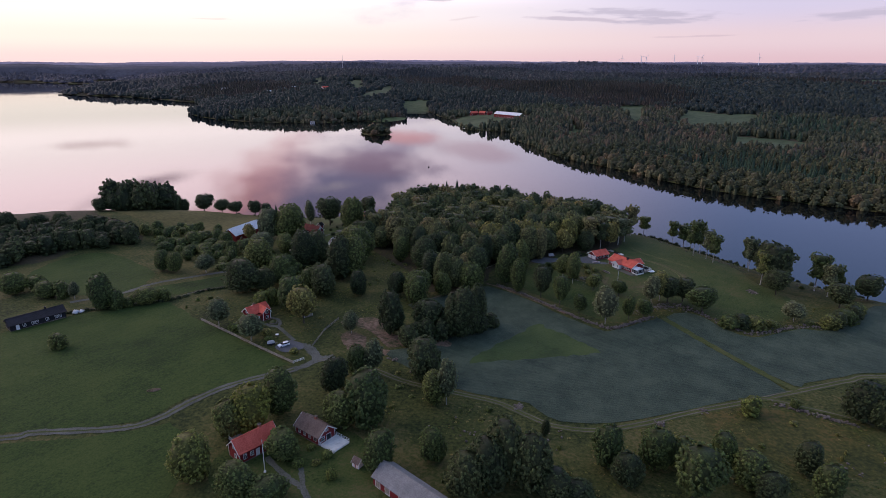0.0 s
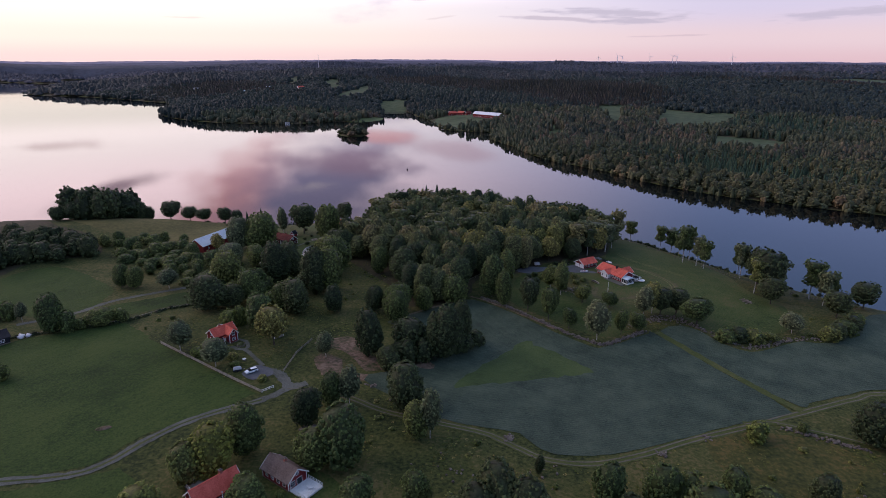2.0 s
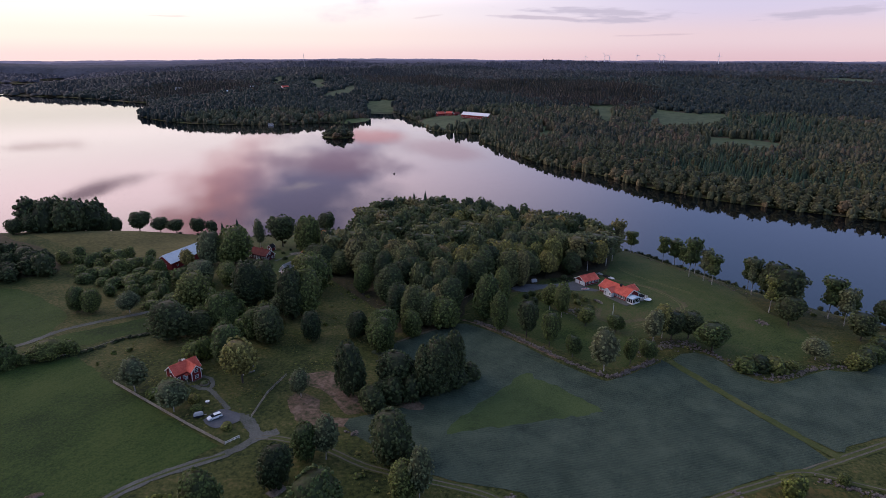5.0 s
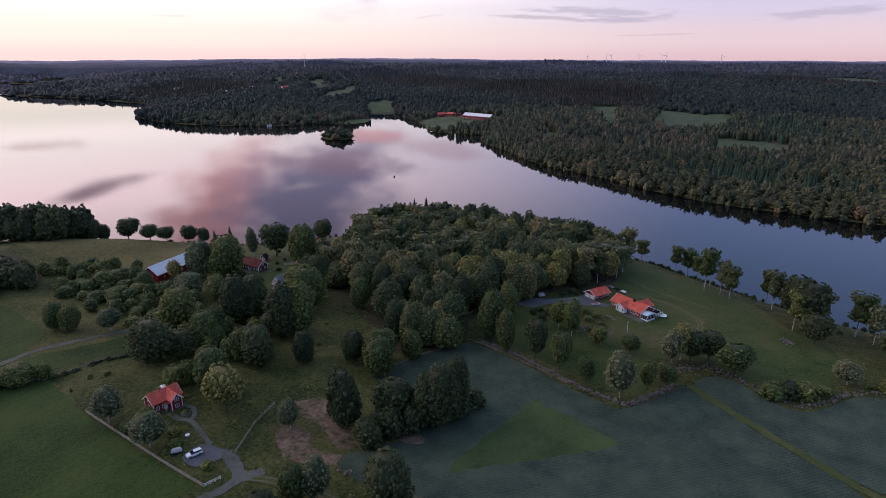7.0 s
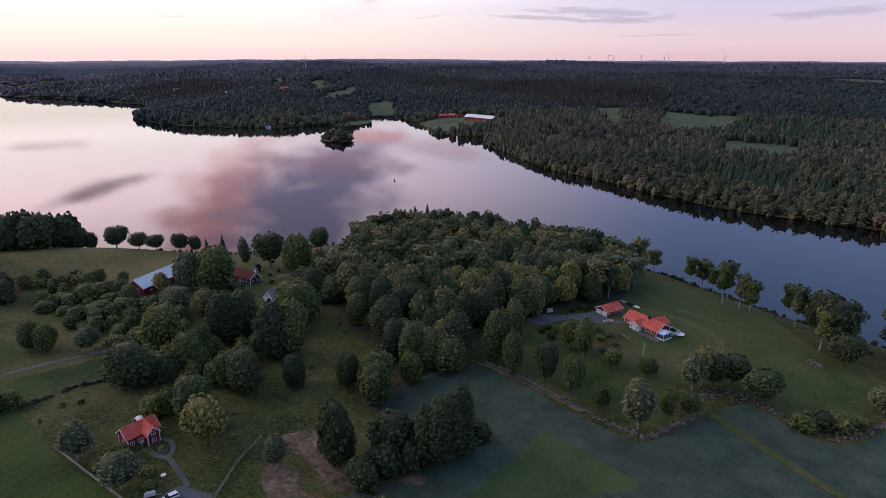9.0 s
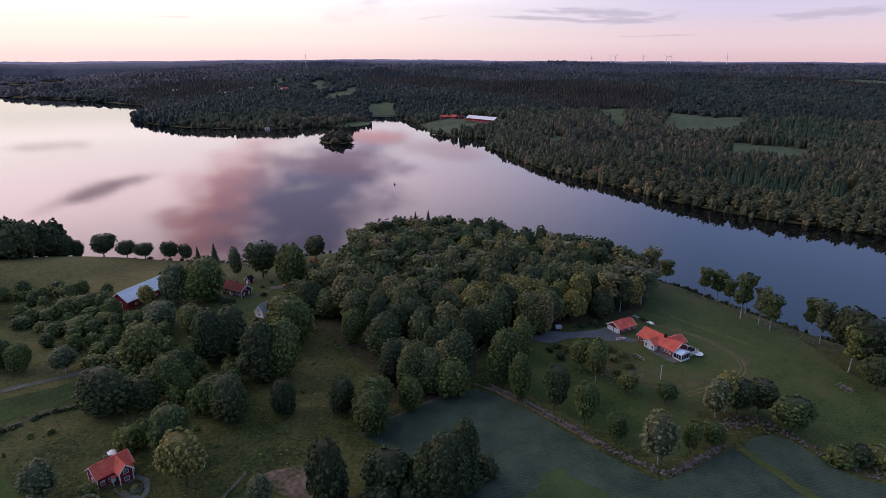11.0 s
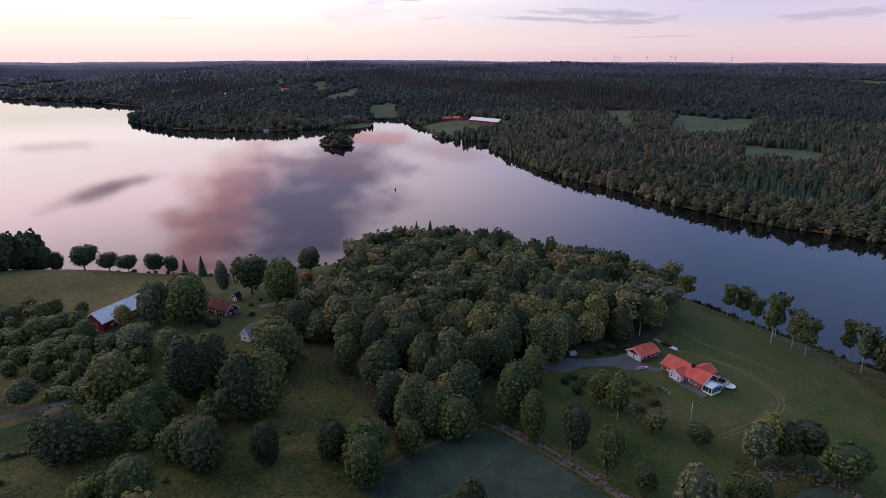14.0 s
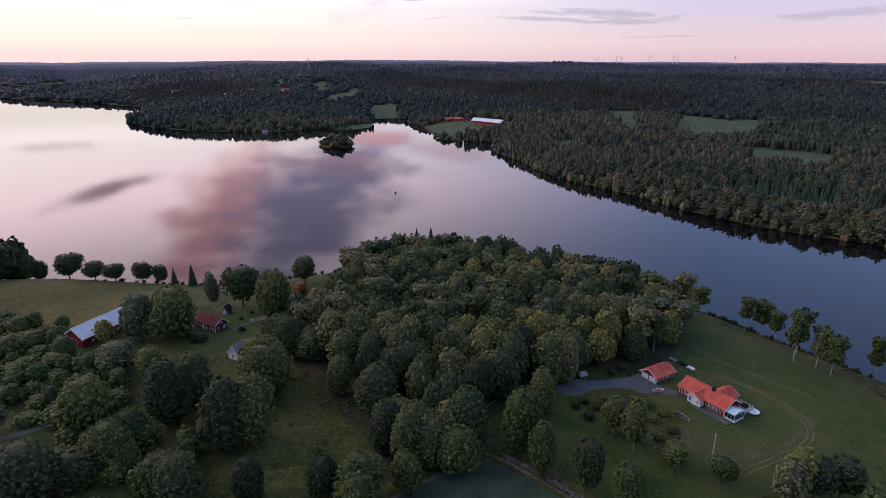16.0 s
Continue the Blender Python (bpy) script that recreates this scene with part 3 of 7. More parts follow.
def drape(name, pts, mat, lift, label, category, step=5.0, round_off=3, ragged=0.0):
    """A piece of ground laid on the land, cut finely enough to follow it."""
    line = smooth_line(pts, round_off) if round_off else np.array(pts, float)
    if ragged:
        rng = np.random.default_rng(len(pts) * 7)
        fine = []
        for a, b in zip(line, np.roll(line, -1, 0)):
            n = max(1, int(np.hypot(*(b - a)) / 2.5))
            fine += [a + (b - a) * k / n + rng.normal(0, ragged, 2) for k in range(n)]
        line = np.array(fine)
    bm = bmesh.new()
    bm.faces.new([bm.verts.new((x, y, 0)) for x, y in line])
    bmesh.ops.triangulate(bm, faces=bm.faces[:])
    lo, hi = line.min(0), line.max(0)
    for ax in (0, 1):
        for v in np.arange(lo[ax] + step, hi[ax], step):
            co, no = [0, 0, 0], [0, 0, 0]
            co[ax], no[ax] = v, 1
            bmesh.ops.bisect_plane(bm, geom=bm.verts[:] + bm.edges[:] + bm.faces[:], plane_co=co, plane_no=no)
    xy = np.array([v.co[:2] for v in bm.verts])
    for v, z in zip(bm.verts, ground(xy[:, 0], xy[:, 1])):
        v.co.z = z + lift
    me = bpy.data.meshes.new(name)
    for f in bm.faces:
        if f.normal.z < 0:
            f.normal_flip()
    bm.to_mesh(me)
    bm.free()
    me.materials.append(mat)
    return tagged(new(name, me), label, category, kind="structure")


def ribbon(name, pts, width, mat, lift, label, category, shift=0.0, parent=None, fray=0.12):
    line = smooth_line(pts, 8, closed=False)
    d = np.gradient(line, axis=0)
    n = np.stack([-d[:, 1], d[:, 0]], 1) / (np.hypot(*d.T)[:, None] + 1e-9)
    rng = np.random.default_rng(len(pts))
    cols = []
    for s in (-1, -0.33, 0.33, 1):
        w = s * width / 2 * (1 + (abs(s) == 1) * rng.normal(0, fray, len(line)))[:, None]
        c = line + n * (w + shift)
        cols.append(np.column_stack([c, ground(c[:, 0], c[:, 1]) + lift]))
    v, k = np.concatenate(cols), len(line)
    q = [(c * k + i, (c + 1) * k + i, (c + 1) * k + i + 1, c * k + i + 1) for c in range(3) for i in range(k - 1)]
    ob = new(name, np_mesh(name, v, np.array(q)[:, ::-1], mat))
    if parent:
        ob.parent = parent
        return ob
    return tagged(ob, label, category, kind="structure")


# ---- ground and lake ----
def build_ground():
    rings = np.concatenate([[0.02], np.geomspace(8, 150, 34)[:-1], np.arange(150, 520, 3.5), np.geomspace(520, 1500, 96), np.geomspace(1545, 4980, 40)])
    turn = np.concatenate([np.linspace(-58, 58, 470), np.linspace(58, 302, 72)[1:-1]])
    a = np.radians(turn)
    R, A = np.meshgrid(rings, a, indexing="ij")
    x, y = R * np.sin(A), R * np.cos(A)
    z = ground(x, y)
    nr, na = R.shape
    v = np.column_stack([x.ravel(), y.ravel(), z.ravel()])
    i, j = np.meshgrid(np.arange(nr - 1), np.arange(na), indexing="ij")
    k = (j + 1) % na
    q = np.stack([i * na + j, i * na + k, (i + 1) * na + k, (i + 1) * na + j], -1).reshape(-1, 4)
    me = np_mesh("ground", v, q, M["rough_grass"], smooth=True)
    me.materials.append(M["forest_floor"])
    c = v[q].mean(1)
    wooded = np.maximum(inside(c[:, 0], c[:, 1], far_shore), inside(c[:, 0], c[:, 1], islet_shore)) > 4
    me.polygons.foreach_set("material_index", wooded.astype(np.int32))
    return tagged(new("ground", me), "rough grassland and wooded hills round the lake", "ground", kind="structure")


build_ground()
lake = np_mesh("lake", [(-4900, -1200, 0), (4900, -1200, 0), (4900, 4900, 0), (-4900, 4900, 0)], [(0, 1, 2, 3)], M["water"])
tagged(new("lake", lake), "calm lake mirroring a pink evening sky", "lake", kind="structure")

CROP_WEST = [(19, 282), (28, 279), (41, 267), (56, 249), (69, 236), (74, 235), (85, 240), (97, 246), (100, 245), (117, 211), (126, 189), (103, 183), (80, 175), (59, 168), (44, 166), (35, 169), (30, 177),
             (19, 180), (4, 185), (-18, 203), (-21, 212), (-1, 220), (4, 236), (-4, 248), (-16, 257), (-13, 260.5), (2, 271.5)]
CROP_EAST = [(103, 248), (114, 253), (121, 247), (126, 237), (134, 231), (145, 234), (161, 240), (176, 239), (204, 262), (222, 272), (245, 262), (300, 200), (240, 195), (171, 203), (154, 200), (136, 195), (131, 193), (118, 214), (109, 231)]
drape("crop_field", CROP_WEST, M["crop"], 0.14, "dark blue-green field of low crop in rows", "field", round_off=2, ragged=0.12)
drape("crop_field", CROP_EAST, M["crop"], 0.14, "dark blue-green field of low crop beside the stone wall", "field", round_off=2, ragged=0.12)
drape("young_crop", [(43, 242), (61, 222), (65, 216), (33, 209), (10, 204), (16, 214)], M["young_crop"], 0.17, "triangle of short green crop inside the dark field", "field", round_off=0, ragged=0.7)
drape("meadow", [(-240, 170), (-186, 215), (-162, 241), (-129, 256), (-104, 232), (-58, 198), (-68, 188), (-85, 176), (-95, 161), (-111, 156), (-140, 151), (-200, 140), (-260, 130)], M["meadow"], 0.08, "smooth green hay meadow beside the gravel road", "meadow", round_off=0, ragged=0.3)
drape("meadow", [(-230, 130), (-140, 146), (-111, 151), (-95, 156), (-86, 160), (-74, 150), (-72, 130), (-75, 90), (-120, 60), (-220, 60)], M["meadow"], 0.08, "smooth green hay meadow in front of the farm", "meadow", round_off=0, ragged=0.3)
drape("meadow", [(-223, 301), (-216, 326), (-197, 332), (-159, 303), (-154, 289), (-157, 268), (-187, 266), (-212, 278)], M["meadow"], 0.08, "green meadow between hedges and shrubs", "meadow", ragged=0.3)
drape("meadow", [(-150, 273), (-140, 281), (-126, 289), (-112, 297), (-104, 292), (-108, 279), (-119, 275), (-135, 265)], M["meadow"], 0.08, "narrow green meadow beside the farm lane", "meadow", ragged=0.2)
drape("pasture", [(-275, 450), (-234, 452), (-200, 452), (-150, 449), (-128, 440), (-120, 405), (-140, 382), (-186, 384), (-216, 398), (-245, 420)], M["pasture"], 0.09, "olive grazed pasture sloping to the lake", "pasture", ragged=0.3)
drape("lawn", [(38, 286), (50, 268), (76, 243), (96, 252), (118, 258), (128, 246), (158, 248), (170, 262), (176, 290), (165, 340), (150, 378), (137, 398), (124, 385), (108, 345), (96, 332), (62, 320), (45, 300)], M["lawn"], 0.08, "mown green lawn sloping from the villa to the lake", "lawn", ragged=0.3)
drape("lawn", [(-66, 138), (-56, 126), (-30, 118), (-16, 132), (-22, 150), (-30, 158), (-44, 150), (-60, 152)], M["lawn"], 0.07, "garden lawn between the red farm buildings", "lawn", ragged=0.3)
drape("lawn", [(-62, 345), (-95, 362), (-92, 392), (-84, 424), (-60, 440), (-40, 430), (-36, 406), (-44, 386), (-54, 370)], M["lawn"], 0.07, "garden lawn round the dark red cottage", "lawn", ragged=0.3)
drape("heath", [(92, 180), (112, 178), (128, 172), (136, 158), (128, 142), (104, 148), (88, 160)], M["heath"], 0.07, "brownish rough heath behind the field track", "heath", ragged=0.5)
drape("bare_soil", [(-45, 234), (-36, 241), (-27, 239), (-25, 229), (-17, 224), (-15, 217), (-21, 214), (-27, 222), (-33, 230)], M["soil"], 0.09, "reddish bare soil at the end of the field", "soil", ragged=0.5)
drape("bare_soil", [(-43, 222), (-38, 228), (-33, 222), (-29, 214), (-20, 211), (-22, 207), (-36, 209)], M["soil"], 0.09, "dry brown soil and grass on disturbed ground", "soil", ragged=0.5)
drape("bare_soil", [(-5, 228), (3, 222), (3, 218), (-2, 218), (-8, 224)], M["soil"], 0.17, "patch of reddish bare soil under trees", "soil", ragged=0.3)
drape("forest_floor", [(-6, 274), (20, 284), (26, 302), (36, 312), (58, 316), (68, 330), (92, 336), (110, 350), (135, 392), (100, 436), (50, 474), (0, 484), (-42, 464), (-36, 430), (-34, 405), (-42, 386), (-54, 366), (-54, 345), (-20, 330), (-12, 305)],
      M["forest_floor"], 0.07, "dark forest floor with brown litter", "forest floor", ragged=0.4)
drape("forest_floor", [(-285, 310), (-229, 314), (-222, 340), (-200, 350), (-192, 360), (-212, 384), (-240, 400), (-270, 425), (-320, 425)], M["forest_floor"], 0.07, "dark floor of the lakeside wood", "forest floor", ragged=0.4)
drape("rocky_ground", [(61, 316), (72, 318), (84, 308), (87, 295), (81, 284), (73, 286), (63, 297)], M["heath"], 0.12, "brownish rocky ground below the villa drive", "rough ground", ragged=0.6)
drape("rocky_ground", [(95, 264), (106, 266), (114, 261), (113, 255), (104, 250), (93, 249), (86, 249)], M["heath"], 0.13, "brown stony ground at the wall corner", "rough ground", ragged=0.6)
drape("lake_bank", [(136, 400), (148, 400), (176, 352), (200, 312), (226, 284), (214, 276), (185, 276), (168, 290), (168, 325), (152, 370)], M["heath"], 0.13, "dry brownish bank along the lake shore", "bank", ragged=0.5)

road = ribbon("gravel_road", [(-240, 122), (-180, 143), (-132, 150), (-125, 153), (-110, 155), (-97, 157.5), (-90, 163), (-84, 172), (-76, 181), (-66, 188), (-55, 194), (-48, 201), (-42, 205)], 3.1, M["gravel"], 0.12, "grey gravel road curving through the meadow", "road")
ribbon("grass_strip", [(-180, 143), (-132, 150), (-125, 153), (-110, 155), (-97, 157.5), (-90, 163), (-84, 172), (-76, 181), (-66, 188), (-55, 194)], 0.7, M["track_grass"], 0.15, "", "", parent=road)
ribbon("driveway", [(-48, 202), (-51, 208), (-55, 212), (-60, 213)], 4.0, M["gravel"], 0.16, "gravel driveway into the cottage yard", "driveway")
drape("parking_area", [(-66.5, 210.5), (-63, 216.5), (-57, 214.5), (-55.5, 210), (-61.5, 206.5)], M["asphalt"], 0.19, "grey paved parking area in the cottage garden", "parking area", step=3, ragged=0.1)
ribbon("garden_path", [(-79, 233), (-74, 229.5), (-70.5, 228.5), (-66.5, 224.3), (-60.5, 216.5)], 1.7, M["gravel"], 0.14, "pale gravel garden path to the cottage", "path")
ribbon("garden_path", [(-76, 237.8), (-72, 235.5), (-70, 231.5), (-70.5, 228.8)], 1.5, M["gravel"], 0.17, "pale gravel path looping round a flower bed", "path")
TRACK = [(-48, 202), (-40, 201), (-26, 196), (-13, 188), (4, 182), (19, 176.5), (28, 169.5), (36, 164), (49, 162.5), (65, 167), (85, 175), (106, 181.5), (126, 188), (138, 192), (154, 197), (171, 200), (240, 192)]
track = ribbon("field_track", TRACK, 3.4, M["track_grass"], 0.11, "grassy farm track with two worn wheel ruts", "track")
for s in (-0.85, 0.85):
    ribbon("wheel_rut", TRACK, 0.55, M["wheel_rut"], 0.15, "", "", shift=s, parent=track)
track2 = ribbon("field_track", [(106, 183), (116, 184), (126, 179.5), (138, 173), (150, 163), (170, 146)], 2.6, M["track_grass"], 0.18, "narrow grassy track beside a stone row", "track")
ribbon("wheel_rut", [(106, 183), (116, 184), (126, 179.5), (138, 173), (150, 163)], 0.5, M["wheel_rut"], 0.21, "", "", parent=track2)
ribbon("field_margin", [(101, 247), (109, 231), (118, 213), (126, 197), (130, 190)], 3.2, M["track_grass"], 0.2, "olive grass strip between two crop fields", "field margin")
lane = ribbon("farm_lane", [(-175, 255), (-158, 268), (-150, 281), (-141, 288.5), (-128, 296), (-114, 305), (-108, 320)], 3.0, M["gravel"], 0.13, "grey farm lane between meadows", "lane")
ribbon("garden_path", [(-51, 144.5), (-43, 136), (-37.5, 131.5), (-33, 122)], 1.8, M["gravel"], 0.14, "gravel path across the farm garden", "path")
ribbon("garden_path", [(-42, 144.5), (-39.5, 138.5), (-37.5, 131.5)], 1.5, M["gravel"], 0.17, "gravel side path in the farm garden", "path")
drive = drape("driveway", [(50, 318), (58, 324), (67, 322.5), (80, 324.5), (84.5, 326.5), (88, 318.5), (93.5, 314.5), (91.5, 312.4), (88.6, 313.1), (80.4, 314), (76, 317), (65, 316.6), (57, 313)], M["asphalt"], 0.15, "grey paved drive in front of the garage", "driveway", step=3, ragged=0.08)
ribbon("worn_path", [(99, 337), (111, 326), (123, 316), (128, 304), (129, 296), (117, 286), (103, 281), (90, 279), (84, 283), (87, 293)], 2.6, M["trail"], 0.12, "worn trail looping across the lawn", "path", fray=0.3)
ribbon("garden_path", [(-78, 369), (-72, 378), (-62, 392), (-52, 402)], 1.6, M["gravel"], 0.13, "gravel garden path by the lake cottage", "path")
for s in (-0.8, 0.8):
    ribbon("lawn_track", [(115, 326), (120, 319), (125, 310), (128, 300), (126, 291), (120, 285), (110, 280), (96, 274)], 0.5, M["pale_grass"], 0.16, "faint wheel tracks worn into the lawn", "track", shift=s, fray=0.25)
    ribbon("lawn_track", [(117, 352), (119, 341), (124, 332), (131, 323), (140, 312)], 0.5, M["pale_grass"], 0.17, "faint pale tracks crossing the lawn", "track", shift=s, fray=0.25)
ribbon("bare_edge", [(22, 286), (30, 280), (42, 268), (57, 251)], 1.2, M["soil"], 0.2, "strip of brown soil along the stone wall", "soil", fray=0.3)
ribbon("bare_edge", [(-15, 260), (2, 272.5), (12, 278.5), (20, 284)], 1.2, M["wheel_rut"], 0.2, "dry edge of the field under the wood", "soil", fray=0.3)
FIELDS = [[(400, 1372), (465, 1385), (352, 1064), (332, 1078)], [(515, 1297), (552, 1278), (570, 1246), (640, 1223), (536, 1052), (478, 1009), (433, 988), (418, 1011), (408, 1050)],
          [(444, 956), (465, 935), (506, 910), (522, 887), (529, 854), (445, 751), (424, 763), (416, 791), (393, 808)], [(224, 1069), (248, 1058), (200, 888), (188, 900)], [(40, 1300), (118, 1262), (104, 1110), (50, 1112), (25, 1200)],
          [(-110, 1624), (-41, 1648), (-37, 1496), (-100, 1488)], [(-192, 2036), (-168, 2064), (-141, 1756), (-193, 1690), (-222, 1601), (-240, 1640)], [(-343, 2215), (-299, 2241), (-248, 1881), (-273, 1840)],
          [(-500, 2370), (-470, 2380), (-398, 2010), (-425, 2020)], [(1400, 2340), (1750, 2380), (1700, 2050), (1410, 2080)]]
for f in FIELDS:
    drape("far_meadow", f, M["far_grass"], 0.3, "green meadow in a clearing of the far woods", "meadow", step=25, ragged=0.0)
drape("reed_bed", [(-150, 1232), (-84, 1330), (-80, 1275), (-96, 1240)], M["reed"], 0.4, "pale green reed bed at the far shore", "reeds", step=15)


# ---- trees ----
def quad_ball(n=2):
    """A ball of quads: unit radius."""
    v, q = [], []
    for ax in range(3):
        for s in (-1, 1):
            base = len(v)
            for i in range(n + 1):
                for j in range(n + 1):
                    p = np.zeros(3)
                    p[ax], p[(ax + 1) % 3], p[(ax + 2) % 3] = s, 2 * i / n - 1, 2 * j / n - 1
                    v.append(p / np.linalg.norm(p))
            for i in range(n):
                for j in range(n):
                    f = [base + i * (n + 1) + j, base + (i + 1) * (n + 1) + j, base + (i + 1) * (n + 1) + j + 1, base + i * (n + 1) + j + 1]
                    q.append(f if s > 0 else f[::-1])
    return np.array(v), np.array(q)


PROFILE = {
    "round": lambda u: np.sqrt(np.clip(1 - ((u - 0.44) / 0.58) ** 2, 0.02, 1)),
    "spread": lambda u: np.sqrt(np.clip(1 - ((u - 0.52) / 0.54) ** 2, 0.02, 1)),
    "tall": lambda u: np.clip(np.sin(np.pi * np.clip(u, 0.02, 0.98) ** 0.8), 0.05, 1) ** 0.6,
    "poplar": lambda u: np.clip(np.sin(np.pi * np.clip(u, 0.03, 0.97) ** 0.85), 0.05, 1) ** 0.5,
    "dome": lambda u: np.clip(np.sin(np.pi * np.clip(0.22 + 0.78 * u, 0.02, 0.975)), 0.05, 1) ** 0.55,
    "ragged": lambda u: np.sqrt(np.clip(1 - ((u - 0.55) / 0.6) ** 2, 0.02, 1)) * (0.75 + 0.25 * np.sin(9 * u)),
}


def crown(seed, shape, base, leaves, leaf, boughs, size=0.12, grid=(10, 6), aspect=1.3, proud=0.5):
    """Crown in a unit box: about 1 wide, from base to 1 high, shaped for a tree aspect times as high as wide.
    Tufted boughs of leaves stand proud of a core darkened to imitate inner shade; gives also the tone of each face."""
    rng = np.random.default_rng(seed)
    top, foot = aspect, base * aspect
    lop = rng.uniform(0, 6.28, 4)

    def hull(u, a, f):
        r = 0.5 * PROFILE[shape](u) * f * (1 + 0.12 * np.sin(2 * a + lop[0] + 2 * u) + 0.08 * np.sin(3 * a + lop[1] - 4 * u) + 0.07 * np.sin(5 * a + lop[2] + 9 * u) * np.sin(11 * u + lop[3]))
        p = np.column_stack([r * np.cos(a) + 0.05 * np.sin(3 * u + lop[2]), r * np.sin(a) + 0.05 * np.sin(3 * u + lop[3]), foot + u * (top - foot)])
        rise = (PROFILE[shape](np.clip(u - 0.03, 0, 1)) - PROFILE[shape](np.clip(u + 0.03, 0, 1))) / 0.12 / (top - foot)
        n = np.column_stack([np.cos(a), np.sin(a), np.clip(rise, -0.3, 6)])
        return p, n / np.linalg.norm(n, axis=1, keepdims=True)

    levels = np.linspace(0.01, 0.985, 80)
    share = np.cumsum(PROFILE[shape](levels) + 0.12)
    share = (share - share[0]) / (share[-1] - share[0])
    na, nu = grid
    gu, ga = np.meshgrid(np.concatenate([[0.0], np.interp(np.linspace(0.06, 0.97, nu), share, levels)]), np.arange(na) * 2 * np.pi / na, indexing="ij")
    gu, ga = gu.ravel(), ga.ravel()
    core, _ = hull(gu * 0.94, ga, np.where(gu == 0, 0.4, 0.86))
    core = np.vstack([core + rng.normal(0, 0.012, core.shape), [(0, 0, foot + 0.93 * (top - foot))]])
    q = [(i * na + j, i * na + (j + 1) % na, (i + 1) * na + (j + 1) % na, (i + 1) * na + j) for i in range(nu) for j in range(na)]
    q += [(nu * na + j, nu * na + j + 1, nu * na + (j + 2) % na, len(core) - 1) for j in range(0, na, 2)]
    # core faces at about half tone: shade between the boughs painted in
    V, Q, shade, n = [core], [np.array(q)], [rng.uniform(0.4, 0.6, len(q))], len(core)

    bu = np.interp((np.arange(boughs) + rng.uniform(0.1, 0.9, boughs)) / boughs, share, levels)
    br = size * rng.uniform(0.5, 1.5, boughs)
    bc, bn = hull(bu, np.arange(boughs) * 2.4 + rng.normal(0, 1.2, boughs), rng.uniform(0.86, 1.05, boughs))
    bc = bc - bn * (br * (1 - proud))[:, None]
    bn = bn + np.array([0, 0, 0.4]) + rng.normal(0, 0.25, bn.shape)
    bn /= np.linalg.norm(bn, axis=1, keepdims=True)
    side = np.cross(bn, rng.normal(size=(boughs, 3)))
    side /= np.linalg.norm(side, axis=1, keepdims=True)
    other = np.cross(bn, side)
    tone = rng.uniform(0.7, 1.3, boughs)
    cap = np.array([(i, (i + 1) % 4, 4 + (i + 1) % 4, 4 + i) for i in range(4)] + [(4, 5, 6, 7)])
    turn = np.arange(4) * math.pi / 2
    for k in range(boughs):
        rings = []
        for polar, twist in ((1.5, 0.0), (0.55, 0.6)):
            w = br[k] * rng.uniform(0.65, 1.3, (4, 1))
            rings.append(bc[k] + w * (math.sin(polar) * (np.cos(turn + twist)[:, None] * side[k] + np.sin(turn + twist)[:, None] * other[k]) + 0.95 * math.cos(polar) * bn[k]))
        V.append(np.concatenate(rings)), Q.append(cap + n)
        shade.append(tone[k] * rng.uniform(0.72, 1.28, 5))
        n += 8
    k = rng.choice(boughs, leaves, p=br ** 2 / (br ** 2).sum())
    d = rng.normal(size=(leaves, 3)) + bn[k] * 1.2
    d /= np.linalg.norm(d, axis=1, keepdims=True)
    p = bc[k] + d * (br[k] * rng.uniform(0.85, 1.22, leaves))[:, None] * np.array([1, 1, 0.9])
    nrm = d + rng.normal(0, 0.5, (leaves, 3))
    nrm /= np.linalg.norm(nrm, axis=1, keepdims=True)
    t = np.cross(nrm, rng.normal(size=(leaves, 3)))
    t /= np.linalg.norm(t, axis=1, keepdims=True)
    b = np.cross(nrm, t)
    s = (leaf * rng.uniform(0.6, 1.3, leaves))[:, None]
    V.append(np.stack([p - t * s, p - b * s * 0.75, p + t * s, p + b * s * 0.75], 1).reshape(-1, 3)), Q.append(np.arange(n, n + 4 * leaves).reshape(-1, 4))
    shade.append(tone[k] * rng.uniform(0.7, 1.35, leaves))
    V = np.concatenate(V)
    V[:, 2] /= aspect
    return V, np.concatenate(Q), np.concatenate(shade)


